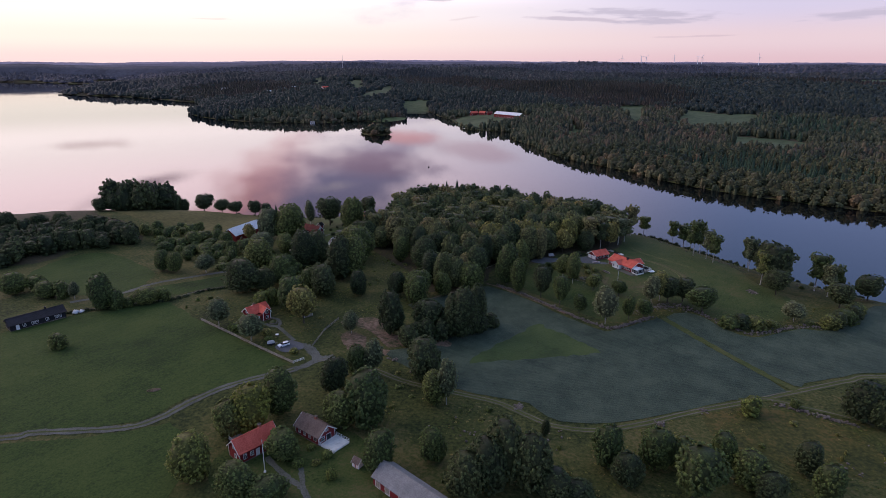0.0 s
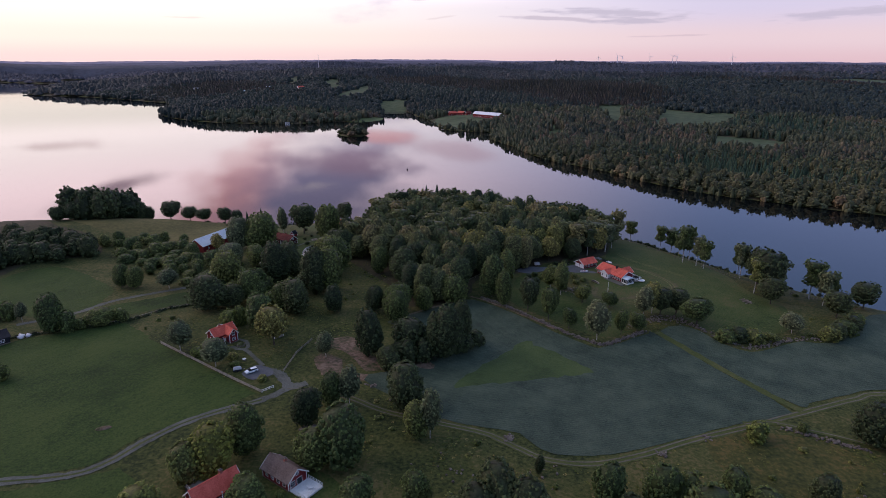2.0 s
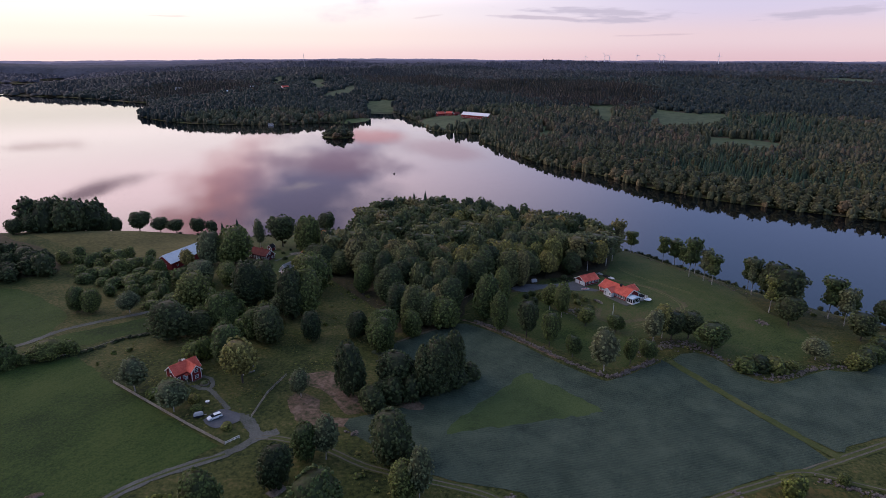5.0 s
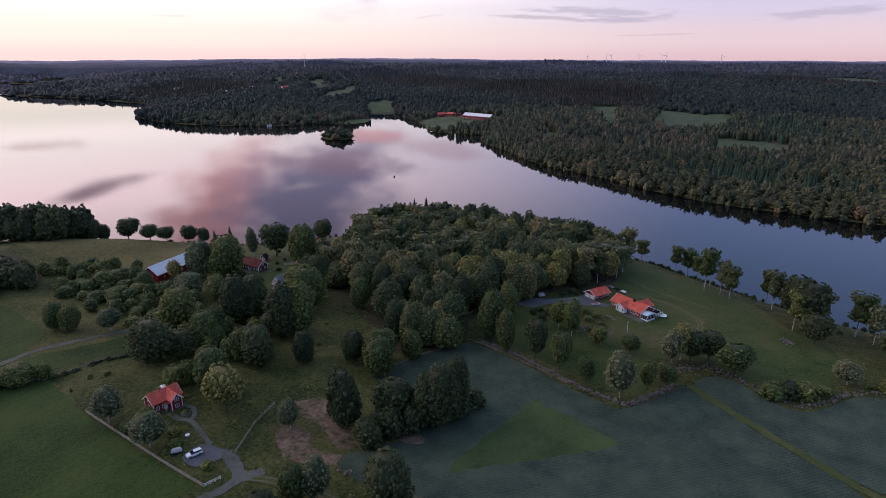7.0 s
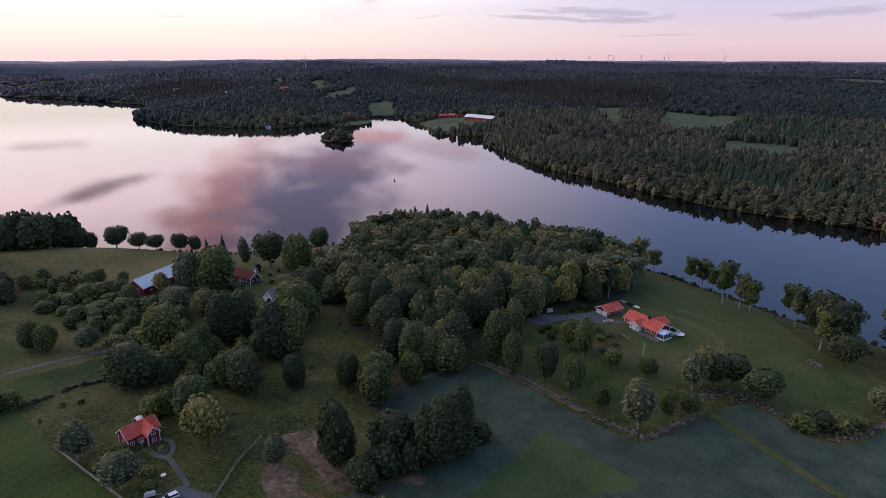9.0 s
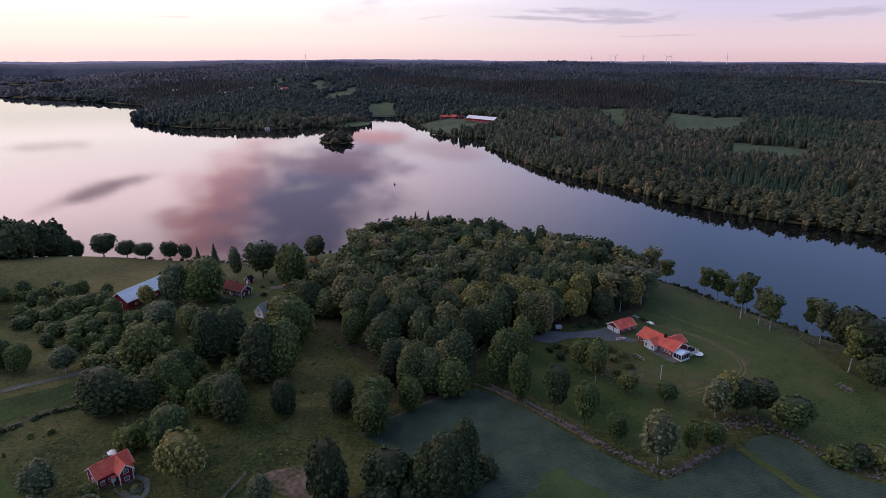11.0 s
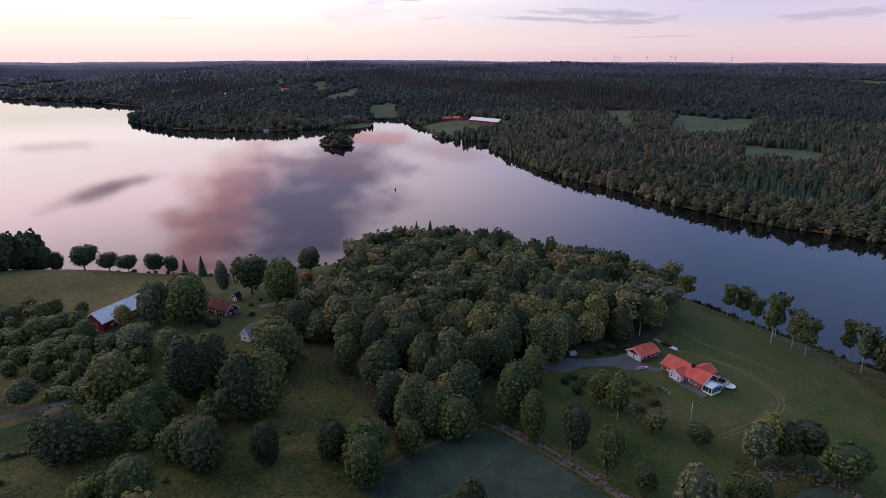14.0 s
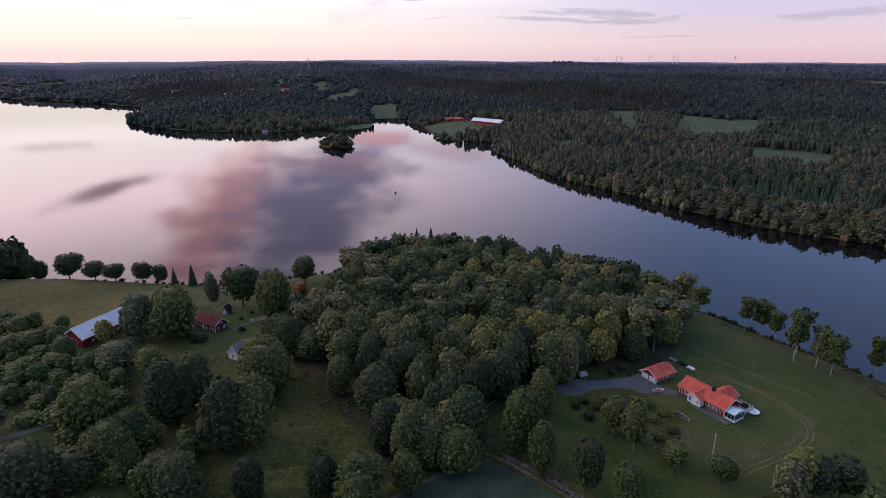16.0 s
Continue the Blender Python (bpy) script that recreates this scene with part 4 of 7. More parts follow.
def spruce(seed, rings, per, leaf):
    """Conifer in a unit box: drooping branch fans in whorls round a dense cone."""
    rng = np.random.default_rng(seed)
    V, Q, n = [], [], 0
    k = 7
    for z0, z1, r0, r1 in ((0.05, 0.5, 0.40, 0.20), (0.45, 1.0, 0.24, 0.01)):
        a = np.arange(k) * 2 * np.pi / k
        V.append(np.concatenate([np.column_stack([r * np.cos(a), r * np.sin(a), np.full(k, z)]) * rng.uniform(0.85, 1.1, (k, 1)) ** np.array([1, 1, 0]) for z, r in ((z0, r0), (z1, r1))]))
        Q.append(np.array([(n + i, n + (i + 1) % k, n + k + (i + 1) % k, n + k + i) for i in range(k)]))
        n += 2 * k
    for i in range(rings):
        z = 0.04 + 0.94 * i / rings
        r = 0.52 * (1 - z) ** 0.85 + 0.02
        m = max(4, int(per * (1 - 0.6 * z)))
        a = np.arange(m) * 2 * np.pi / m + rng.random() * 6 + rng.normal(0, 0.15, m)
        d = np.column_stack([np.cos(a), np.sin(a), np.zeros(m)])
        t = np.column_stack([-np.sin(a), np.cos(a), np.zeros(m)])
        L = (r * rng.uniform(0.8, 1.2, m))[:, None]
        up = np.array([0, 0, 1.0])
        w = leaf * (0.6 + r)
        p0, p1 = d * L * 0.35 + up * z, d * L + up * (z - 0.05 - 0.03 * rng.random((m, 1)))
        pm = d * L * 0.75 + up * (z - 0.015)
        V.append(np.stack([p0, pm - t * w, p1, pm + t * w], 1).reshape(-1, 3)), Q.append(np.arange(n, n + 4 * m).reshape(-1, 4))
        n += 4 * m
    return np.concatenate(V), np.concatenate(Q)


def trunk_mesh(name, top, r, mat, limbs=4, seed=0):
    """Tapered trunk with limbs, in the tree's unit box; r is a share of the width."""
    rng = random.Random(seed)
    bm = bmesh.new()
    bend = [(0, 0, -0.03), (rng.uniform(-0.02, 0.02), rng.uniform(-0.02, 0.02), top * 0.5), (rng.uniform(-0.05, 0.05), rng.uniform(-0.05, 0.05), top)]
    tube(bm, bend[0], bend[1], r, r * 0.72, 7), tube(bm, bend[1], bend[2], r * 0.72, r * 0.3, 7)
    for k in range(limbs):
        a, z = k * 2.4 + rng.random(), top * rng.uniform(0.5, 0.9)
        p = (0.01 * math.cos(a), 0.01 * math.sin(a), z)
        tube(bm, p, (0.3 * math.cos(a), 0.3 * math.sin(a), z + 0.16), r * 0.4, r * 0.12, 5)
    me = bpy.data.meshes.new(name)
    bm.to_mesh(me)
    bm.free()
    me.materials.append(mat)
    return me


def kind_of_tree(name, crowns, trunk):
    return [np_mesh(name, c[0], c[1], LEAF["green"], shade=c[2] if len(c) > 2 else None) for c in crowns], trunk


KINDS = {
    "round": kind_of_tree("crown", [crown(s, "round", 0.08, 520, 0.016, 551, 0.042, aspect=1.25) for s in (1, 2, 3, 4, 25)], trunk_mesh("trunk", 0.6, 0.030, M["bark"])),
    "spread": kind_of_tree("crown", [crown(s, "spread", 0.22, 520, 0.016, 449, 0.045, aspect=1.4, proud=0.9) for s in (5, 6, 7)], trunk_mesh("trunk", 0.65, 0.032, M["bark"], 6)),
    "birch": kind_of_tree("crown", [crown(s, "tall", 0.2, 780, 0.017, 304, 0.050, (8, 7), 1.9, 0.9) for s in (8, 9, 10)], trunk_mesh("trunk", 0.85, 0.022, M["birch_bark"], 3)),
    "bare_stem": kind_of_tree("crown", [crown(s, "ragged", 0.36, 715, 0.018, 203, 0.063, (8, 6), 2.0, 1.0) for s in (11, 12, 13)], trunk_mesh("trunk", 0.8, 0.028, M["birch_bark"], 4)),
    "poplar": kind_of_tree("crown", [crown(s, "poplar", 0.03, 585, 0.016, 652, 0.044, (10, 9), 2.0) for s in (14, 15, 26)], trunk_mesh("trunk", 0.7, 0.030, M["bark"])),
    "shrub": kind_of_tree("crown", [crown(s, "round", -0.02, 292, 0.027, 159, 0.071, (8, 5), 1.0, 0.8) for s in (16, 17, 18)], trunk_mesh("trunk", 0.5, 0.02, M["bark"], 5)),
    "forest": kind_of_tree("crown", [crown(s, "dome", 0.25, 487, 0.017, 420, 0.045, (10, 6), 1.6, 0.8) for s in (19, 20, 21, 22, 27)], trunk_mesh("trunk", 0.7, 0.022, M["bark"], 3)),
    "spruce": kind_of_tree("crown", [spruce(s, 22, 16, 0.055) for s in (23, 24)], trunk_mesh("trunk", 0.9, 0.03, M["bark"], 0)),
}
tree_rng = random.Random(5)


def plant(kind, leaf, x, y, h, w, label, category="tree", group="", sink=0.0, lean=2.0, name="tree"):
    crowns, trunk = KINDS[kind]
    z = height(x, y) - sink
    root = thing(name, label, category, None, group)
    root.matrix_basis = pose(x, y, z, tree_rng.uniform(-lean, lean), tree_rng.uniform(-lean, lean), tree_rng.uniform(0, 360)) @ Matrix.Diagonal((w, w, h, 1))
    t, c = new("trunk", trunk), new("crown", tree_rng.choice(crowns))
    t.parent = c.parent = root
    c.material_slots[0].link = "OBJECT"
    c.material_slots[0].material = LEAF[leaf]
    return root


def trees(kind, leaf, rows, label, category="tree", group="", name="tree"):
    for row in rows:
        plant(kind, leaf, *row, label, category, group, name=name)


# round the farm in front
trees("round", "bright", [(-68.8, 136.0, 13.6, 11.5)], "leafy light green garden tree by the red farm")
trees("round", "green", [(-24.2, 161.2, 19.2, 13.8), (-46.1, 145.0, 9.0, 9.5), (-17.3, 139.9, 12.9, 9.0)], "leafy green garden tree by the red farm")
trees("round", "green", [(-54.3, 127.7, 11.2, 10.0), (-45.4, 126.2, 8.2, 9.8), (-64.9, 153.3, 13.1, 9.0), (-32.0, 159.7, 12.8, 10.5), (-2.5, 144.3, 11.1, 7.0), (-31.3, 191.2, 12.2, 7.8)], "round green deciduous tree on the farm meadow")
trees("round", "dark", [(-37.1, 180.6, 13.1, 9.0), (-6.4, 190.3, 16.9, 13.0), (17.8, 136.4, 19.6, 12.0), (23.8, 133.8, 17.4, 11.0), (12.0, 132.1, 16.7, 10.5), (5.8, 129.3, 14.2, 10.0), (30.1, 130.0, 8.9, 9.0), (36.0, 129.4, 6.1, 8.0)], "dense dark green deciduous tree in rough grass")
trees("birch", "grey", [(-25.5, 191.6, 14.9, 7.5), (1.4, 173.8, 18.2, 6.5)], "grey-green birch beside the field track")
trees("poplar", "green", [(-53.0, 166.1, 17.3, 9.8), (-2.8, 173.6, 13.3, 8.0)], "tall narrow dark green tree on the slope")
trees("round", "yellow", [(-59.4, 157.7, 15.7, 12.0)], "large tree turning yellow behind the red farmhouse")
trees("poplar", "dark", [(32.2, 157.4, 6.7, 2.6)], "slender columnar juniper on the pasture", "juniper", name="juniper")
# rough pasture behind the track
trees("round", "green", [(48.1, 144.0, 14.5, 9.0), (62.4, 144.5, 14.4, 9.8), (69.6, 146.4, 10.4, 8.0), (86.4, 138.7, 11.6, 10.0), (105.3, 132.4, 12.0, 8.5)], "round green tree on the rough pasture")
trees("round", "dark", [(51.4, 135.6, 11.2, 8.0), (89.3, 132.7, 9.0, 8.5), (106.9, 144.2, 10.9, 8.2), (141.9, 171.3, 15.1, 12.0), (145.1, 166.5, 11.8, 9.0)], "dark green tree on the rough pasture")
trees("spread", "green", [(68.3, 131.7, 16.1, 12.0), (80.9, 143.3, 13.8, 7.5)], "broad green tree on the rough pasture")
trees("shrub", "bright", [(105.5, 174.4, 7.0, 6.4)], "light green shrub beside the field track", "shrub", name="shrub")
trees("shrub", "green", [(122.9, 178.8, 3.6, 3.0)], "small green shrub beside the field track", "shrub", name="shrub")
# round the cottage and in the middle
trees("round", "dark", [(-41.2, 267.6, 13.0, 8.6), (-21.8, 226.2, 20.3, 10.8), (-22.5, 270.0, 12.5, 8.0), (-5.6, 229.4, 15.7, 13.5), (-14.1, 216.7, 8.9, 8.6), (-9.7, 222.4, 8.8, 7.0), (-58.3, 264.5, 16.8, 12.5), (-98.9, 268.9, 17.5, 16.0), (-88.3, 272.7, 10.9, 10.5)], "dense dark green tree in a grove")
trees("round", "green", [(-12.1, 258.0, 15.8, 10.0), (-69.6, 247.5, 16.2, 11.5), (-82.0, 281.0, 15.7, 10.5), (-99.3, 299.8, 19.7, 15.5), (-64.4, 267.9, 14.0, 9.0), (-81.9, 290.6, 12.9, 10.0), (-77.8, 279.8, 10.1, 8.0), (-12.1, 266.8, 15.0, 12.0), (-0.2, 270.8, 12.8, 8.0), (14.2, 278.8, 14.5, 11.7)], "leafy green deciduous tree among shrubs")
trees("poplar", "dark", [(8.4, 226.5, 24.0, 11.5), (15.3, 234.1, 22.5, 8.5), (3.6, 226.5, 20.5, 8.5), (12.0, 230.0, 20.0, 9.0), (-52.5, 287.0, 25.0, 13.5), (-75.4, 302.6, 23.3, 14.0), (-69.8, 311.3, 20.4, 14.0)], "tall dense dark green tree at the field edge")
trees("poplar", "green", [(33.2, 284.9, 22.5, 10.5), (42.2, 300.6, 18.7, 9.0), (37.5, 275.3, 18.0, 7.4), (-46.0, 292.0, 24.0, 12.5), (-23.5, 317.6, 15.6, 8.8)], "tall narrow green tree at the edge of the wood")
trees("birch", "grey", [(-38.3, 224.3, 10.8, 6.2), (-128.6, 299.9, 10.5, 9.2), (-95.0, 227.9, 13.5, 9.0), (-77.5, 215.6, 11.8, 9.5), (-60.5, 294.3, 8.6, 6.5), (-59.2, 289.5, 10.8, 6.5)], "pale grey-green tree with loose foliage")
trees("spread", "autumn", [(-60.2, 233.1, 17.0, 11.8)], "tree with olive and brown autumn leaves by the cottage")
trees("shrub", "bright", [(-82.9, 249.6, 7.8, 7.8), (-78.5, 251.8, 8.9, 5.2), (-64.1, 287.0, 8.7, 5.6)], "light green bush behind the cottage", "bush", name="bush")
trees("birch", "green", [(67.1, 284.6, 17.0, 8.0), (63.6, 292.5, 13.0, 8.0)], "slender birch with a white stem above rocks")
trees("poplar", "bright", [(14.0, 236.5, 19.0, 6.0)], "light green top of a tree at the field edge")
trees("round", "green", [(-53.0, 326.0, 19.0, 14.0), (-48.0, 314.0, 22.0, 15.0)], "large leafy tree in front of the pale hut")
trees("shrub", "bright", [(-33.5, 145.0, 2.2, 3.0), (-36.0, 141.5, 1.8, 2.4), (-39.0, 148.5, 1.5, 2.6), (-41.0, 141.0, 2.4, 3.2), (-30.5, 135.5, 3.6, 2.6), (-58.0, 206.5, 1.8, 3.4), (-73.0, 221.5, 2.5, 4.0), (-87.0, 224.0, 3.4, 4.4), (-84.0, 229.0, 4.5, 5.0), (-70.5, 216.0, 2.0, 3.6)], "small green garden bush", "bush", name="bush")
# hedges and meadows to the west
trees("round", "green", [(-209.4, 267.5, 11.4, 11.5), (-154.9, 247.9, 17.1, 11.0), (-138.5, 255.2, 7.8, 10.6), (-153.0, 302.9, 12.8, 8.2), (-145.9, 301.0, 11.8, 8.2), (-189.8, 261.8, 8.4, 10.2)], "green tree in the hedge between meadows")
trees("shrub", "green", [(-202.0, 273.0, 7.5, 9.6), (-182.5, 261.8, 8.4, 7.0), (-149.0, 247.9, 9.2, 7.0), (-132.4, 258.2, 6.2, 6.0), (-145.1, 251.5, 4.4, 5.4), (-149.9, 206.6, 6.7, 6.6)], "round green bush at the meadow edge", "bush", name="bush")
trees("birch", "grey", [(-175.4, 259.5, 9.2, 4.5)], "thin young tree beside the hedge")
# lake shore to the west and the lake cottage
trees("spread", "dark", [(-187.5, 449.1, 14.6, 13.7), (-172.5, 446.7, 10.7, 9.9), (-162.0, 446.9, 10.1, 10.5), (-147.1, 447.4, 12.2, 9.3), (-138.7, 449.1, 10.9, 7.9)], "round dark tree alone on the lake shore", group="row of shore trees")
trees("spruce", "spruce", [(-130.7, 447.7, 10.2, 4.4), (-119.0, 442.5, 13.0, 6.0)], "small dark spruce on the lake shore", "spruce", name="spruce")
trees("birch", "grey", [(-92.7, 397.5, 19.0, 6.5)], "pale birch in the lake garden")
trees("spread", "dark", [(-79.5, 399.3, 20.3, 15.5), (-56.9, 435.7, 15.0, 11.5)], "broad dark oak on the lawn by the lake")
trees("round", "green", [(-61.0, 385.4, 23.0, 14.5), (-99.3, 366.7, 23.0, 18.5), (-92.9, 331.3, 13.0, 10.8), (-135.5, 352.0, 8.7, 8.5)], "large leafy green tree by the barn")
trees("round", "grey", [(-111.9, 366.1, 20.6, 13.0), (-109.1, 338.7, 12.1, 14.4)], "grey-green tree beside the barn")
trees("birch", "autumn", [(-123.5, 360.5, 12.0, 7.4)], "small tree with brownish leaves before the barn")
trees("round", "dark", [(-286.0, 371.0, 11.5, 11.0), (-264.6, 370.3, 10.0, 10.0), (-250.7, 371.5, 11.0, 8.8), (-251.0, 420.0, 10.0, 11.0), (-243.0, 424.0, 14.0, 12.0), (-209.0, 449.0, 15.0, 10.0), (-204.0, 451.0, 11.5, 6.5)], "dark tree standing before the wooded knoll")
# villa garden
trees("spread", "green", [(63.3, 251.4, 9.4, 6.2), (84.3, 244.7, 12.0, 5.4), (92.1, 247.2, 9.0, 6.8), (75.5, 275.7, 8.7, 7.2), (86.8, 269.9, 8.1, 7.0), (121.4, 253.9, 12.8, 12.2), (56.0, 259.7, 15.3, 7.8)], "small green garden tree on the villa lawn")
trees("birch", "grey", [(72.9, 241.2, 18.6, 9.5), (161.1, 247.5, 9.7, 8.8)], "pale birch at the corner of the stone wall")
trees("birch", "autumn", [(104.9, 264.2, 16.2, 8.6)], "birch with orange-brown autumn leaves")
trees("birch", "grey", [(100.0, 261.3, 15.0, 8.3)], "pale birch with thin leaves beside rocks")
trees("spread", "dark", [(108.5, 263.2, 13.0, 8.5), (116.2, 264.0, 12.1, 9.5), (48.2, 268.2, 16.5, 9.0)], "dark round-topped tree with a bare stem")
trees("shrub", "green", [(127.6, 239.7, 5.6, 7.6), (140.0, 239.6, 5.6, 7.6), (147.6, 240.9, 3.4, 5.6), (173.5, 240.7, 6.6, 7.6), (184.5, 246.7, 6.6, 8.6), (196.3, 256.6, 5.6, 7.2)], "dense green bushes on the stone row", "bush", name="bush")
trees("shrub", "dark", [(133.5, 240.7, 6.2, 7.4), (178.0, 243.0, 7.4, 8.0), (190.0, 250.5, 7.4, 8.0)], "dark bush on the stone row by the field", "bush", name="bush")
trees("bare_stem", "green", [(140.9, 397.3, 14.5, 8.6), (156.0, 382.5, 16.5, 7.4), (164.0, 383.0, 16.5, 10.4), (164.0, 371.5, 14.2, 7.4), (153.4, 342.7, 22.5, 10.0), (162.3, 353.8, 19.5, 7.6), (160.1, 330.2, 16.6, 8.0), (186.0, 339.0, 18.2, 7.6), (168.2, 291.5, 18.5, 9.0), (195.4, 288.4, 20.5, 11.2), (208.0, 290.0, 15.5, 8.0)], "tall lakeside tree with a bare pale stem")
trees("bare_stem", "grey", [(159.3, 337.6, 18.2, 8.2), (175.9, 319.2, 20.0, 8.4), (181.2, 293.7, 18.4, 9.6), (196.7, 279.6, 17.5, 8.2)], "pale lakeside tree with loose foliage")
trees("spread", "dark", [(180.3, 309.5, 20.5, 14.0), (175.1, 292.8, 22.5, 15.0), (169.2, 278.0, 13.5, 10.8), (192.9, 264.3, 12.7, 11.4), (218.0, 280.0, 13.8, 13.0)], "large dark tree above the lake shore")
trees("shrub", "green", [(58.5, 309.0, 2.6, 3.6), (62.0, 305.0, 3.4, 4.2), (66.5, 309.5, 2.2, 3.4), (71.0, 306.0, 2.8, 3.8), (75.5, 309.0, 2.0, 3.0), (79.0, 305.5, 3.0, 3.4), (82.5, 301.0, 2.2, 3.0), (78.0, 297.5, 2.6, 3.6), (70.5, 298.5, 2.0, 3.2), (65.5, 299.5, 2.6, 3.0), (82.0, 292.0, 2.2, 3.2), (76.5, 288.5, 1.8, 2.8), (69.0, 290.5, 2.4, 3.0)], "low green shrub in the rock garden below the drive", "shrub", name="shrub")
trees("shrub", "dark", [(96.0, 334.5, 2.0, 3.4), (92.0, 331.5, 2.4, 3.2), (86.0, 330.5, 2.0, 3.0), (80.0, 330.0, 2.4, 3.4), (74.0, 327.5, 1.8, 3.0), (58.0, 300.0, 3.0, 3.6), (55.0, 306.0, 2.6, 3.2)], "dark undergrowth bush at the edge of the wood", "bush", name="bush")
# clipped bushes and an orange tree in the lake garden
trees("shrub", "dark", [(-76.0, 383.0, 1.7, 2.0), (-73.0, 390.0, 1.5, 1.8), (-70.0, 397.0, 1.7, 2.0), (-66.0, 404.0, 1.6, 1.9), (-72.5, 371.0, 2.2, 2.8), (-87.0, 362.0, 3.4, 6.0), (-92.0, 366.0, 2.4, 4.0), (-80.0, 408.0, 1.8, 2.2)], "small clipped dark bush on the garden lawn", "bush", name="bush")
trees("shrub", "rust", [(-55.7, 416.3, 6.5, 6.5)], "small garden tree with orange leaves", "tree")
trees("round", "dark", [(-52.0, 352.0, 15.0, 12.0), (-44.0, 346.0, 14.0, 11.0)], "dense dark tree at the corner of the clearing")

# the wood on the point, tree by tree
WOOD = np.array([(-6, 274), (20, 284), (26, 302), (36, 316), (58, 316), (68, 331), (92, 337), (110, 350), (134, 391), (100, 434), (52, 470), (0, 480), (-40, 462), (-34, 430), (-32, 405), (-40, 386), (-52, 366), (-50, 345), (-20, 331), (-12, 305)], float)


def spread_points(outline, gap, seed, margin=0.0):
    """Points in the outline, no two nearer than the gap."""
    rng = np.random.default_rng(seed)
    lo, hi = outline.min(0), outline.max(0)
    nx, ny = int((hi[0] - lo[0]) / gap) + 1, int((hi[1] - lo[1]) / (gap * 0.87)) + 1
    p = np.array([(lo[0] + (i + 0.5 * (j % 2)) * gap, lo[1] + j * gap * 0.87) for j in range(ny + 1) for i in range(nx + 1)])
    p = p + rng.uniform(-0.32, 0.32, p.shape) * gap
    return p[inside(p[:, 0], p[:, 1], outline) > margin], rng


def wood_on_point():
    pts, rng = spread_points(WOOD, 9.0, 3, 1.0)
    rest = []
    for x, y in pts:
        edge = inside([x], [y], WOOD)[0]
        r, h, w = rng.random(), rng.uniform(13.0, 21.5), rng.uniform(9.0, 13.0)
        if (r < 0.05 and 20 < x < 110) or (r < 0.45 and math.hypot((x - 48) / 28, (y - 336) / 16) < 1):
            plant("forest", "autumn", x, y, h, w, "tree with brown-tinged leaves in the wood", "tree", "wood on the point")
        elif math.hypot((x - 75) / 45, (y - 352) / 26) < 1 and r < 0.62:
            plant("bare_stem" if edge < 9 else "forest", "grey" if r < 0.4 else "mixed", x, y, h, w, "light green tree in the right-hand part of the wood", "tree", "wood on the point")
        elif y > 352:
            rest.append((x, y, h, w))
        elif x > 40 and r < 0.45:
            plant("bare_stem", "mixed", x, y, h, w, "tall tree with a bare stem in the wood", "tree", "wood on the point")
        else:
            plant("forest" if edge > 6 else "poplar", "mixed", x, y, h, w, "leafy green tree in the dense wood", "tree", "wood on the point")
    return np.array(rest), rng


rest, rest_rng = wood_on_point()
trees("spruce", "spruce", [(2.5, 468, 22.5, 8.0), (10.5, 467, 23.5, 8.5), (-3.0, 470, 18, 7.0), (45.0, 455, 22, 4.5)], "tall dark spruce rising from the wood", "spruce", "wood on the point", name="spruce")


# ---- woods made of many trees ----
def woods(name, label, templates, px, py, h, w, mat, rng, sink=0.6, kind="stuff", category="woods"):
    """Many trees in one mesh: templates taken in turn, each turned and sized by itself."""
    V, Q, T, C, n = [], [], [], [], 0
    pz = ground(px, py) - sink
    pick = rng.integers(0, len(templates), len(px))
    for k, (tv, tq, *shades) in enumerate(templates):
        s = np.where(pick == k)[0]
        if not len(s):
            continue
        a = rng.uniform(0, 2 * np.pi, len(s))
        ca, sa = np.cos(a)[:, None], np.sin(a)[:, None]
        x = (tv[None, :, 0] * ca - tv[None, :, 1] * sa) * w[s, None] + px[s, None]
        y = (tv[None, :, 0] * sa + tv[None, :, 1] * ca) * w[s, None] + py[s, None]
        z = tv[None, :, 2] * h[s, None] + pz[s, None]
        V.append(np.stack([x, y, z], -1).reshape(-1, 3))
        Q.append((tq[None] + (np.arange(len(s)) * len(tv))[:, None, None] + n).reshape(-1, 4))
        patch = 0.5 + 0.5 * np.sin(px[s] / 95 + 1.7 * np.sin(py[s] / 210)) * np.sin(py[s] / 140 + 0.8)
        own = rng.random(len(s))
        T.append(np.repeat(np.where(py[s] > 500, 0.45 * own + 0.5 * patch, own), len(tq)))
        C.append(np.tile(shades[0] if shades else rng.uniform(0.65, 1.3, len(tq)), len(s)))
        n += len(s) * len(tv)
    return tagged(new(name, np_mesh(name, np.concatenate(V), np.concatenate(Q), mat, np.concatenate(T), shade=np.concatenate(C))), label, category, kind=kind)


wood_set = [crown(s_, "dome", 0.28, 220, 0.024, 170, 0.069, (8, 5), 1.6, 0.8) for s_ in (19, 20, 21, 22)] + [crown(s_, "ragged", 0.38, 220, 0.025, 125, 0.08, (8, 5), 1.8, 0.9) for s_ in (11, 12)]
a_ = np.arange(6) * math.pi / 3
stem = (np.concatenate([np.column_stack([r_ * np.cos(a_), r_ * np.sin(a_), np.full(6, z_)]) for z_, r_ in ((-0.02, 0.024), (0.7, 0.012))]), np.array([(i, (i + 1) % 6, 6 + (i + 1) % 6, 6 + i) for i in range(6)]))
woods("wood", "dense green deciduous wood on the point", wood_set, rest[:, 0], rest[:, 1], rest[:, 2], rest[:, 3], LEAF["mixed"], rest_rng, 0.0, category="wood")
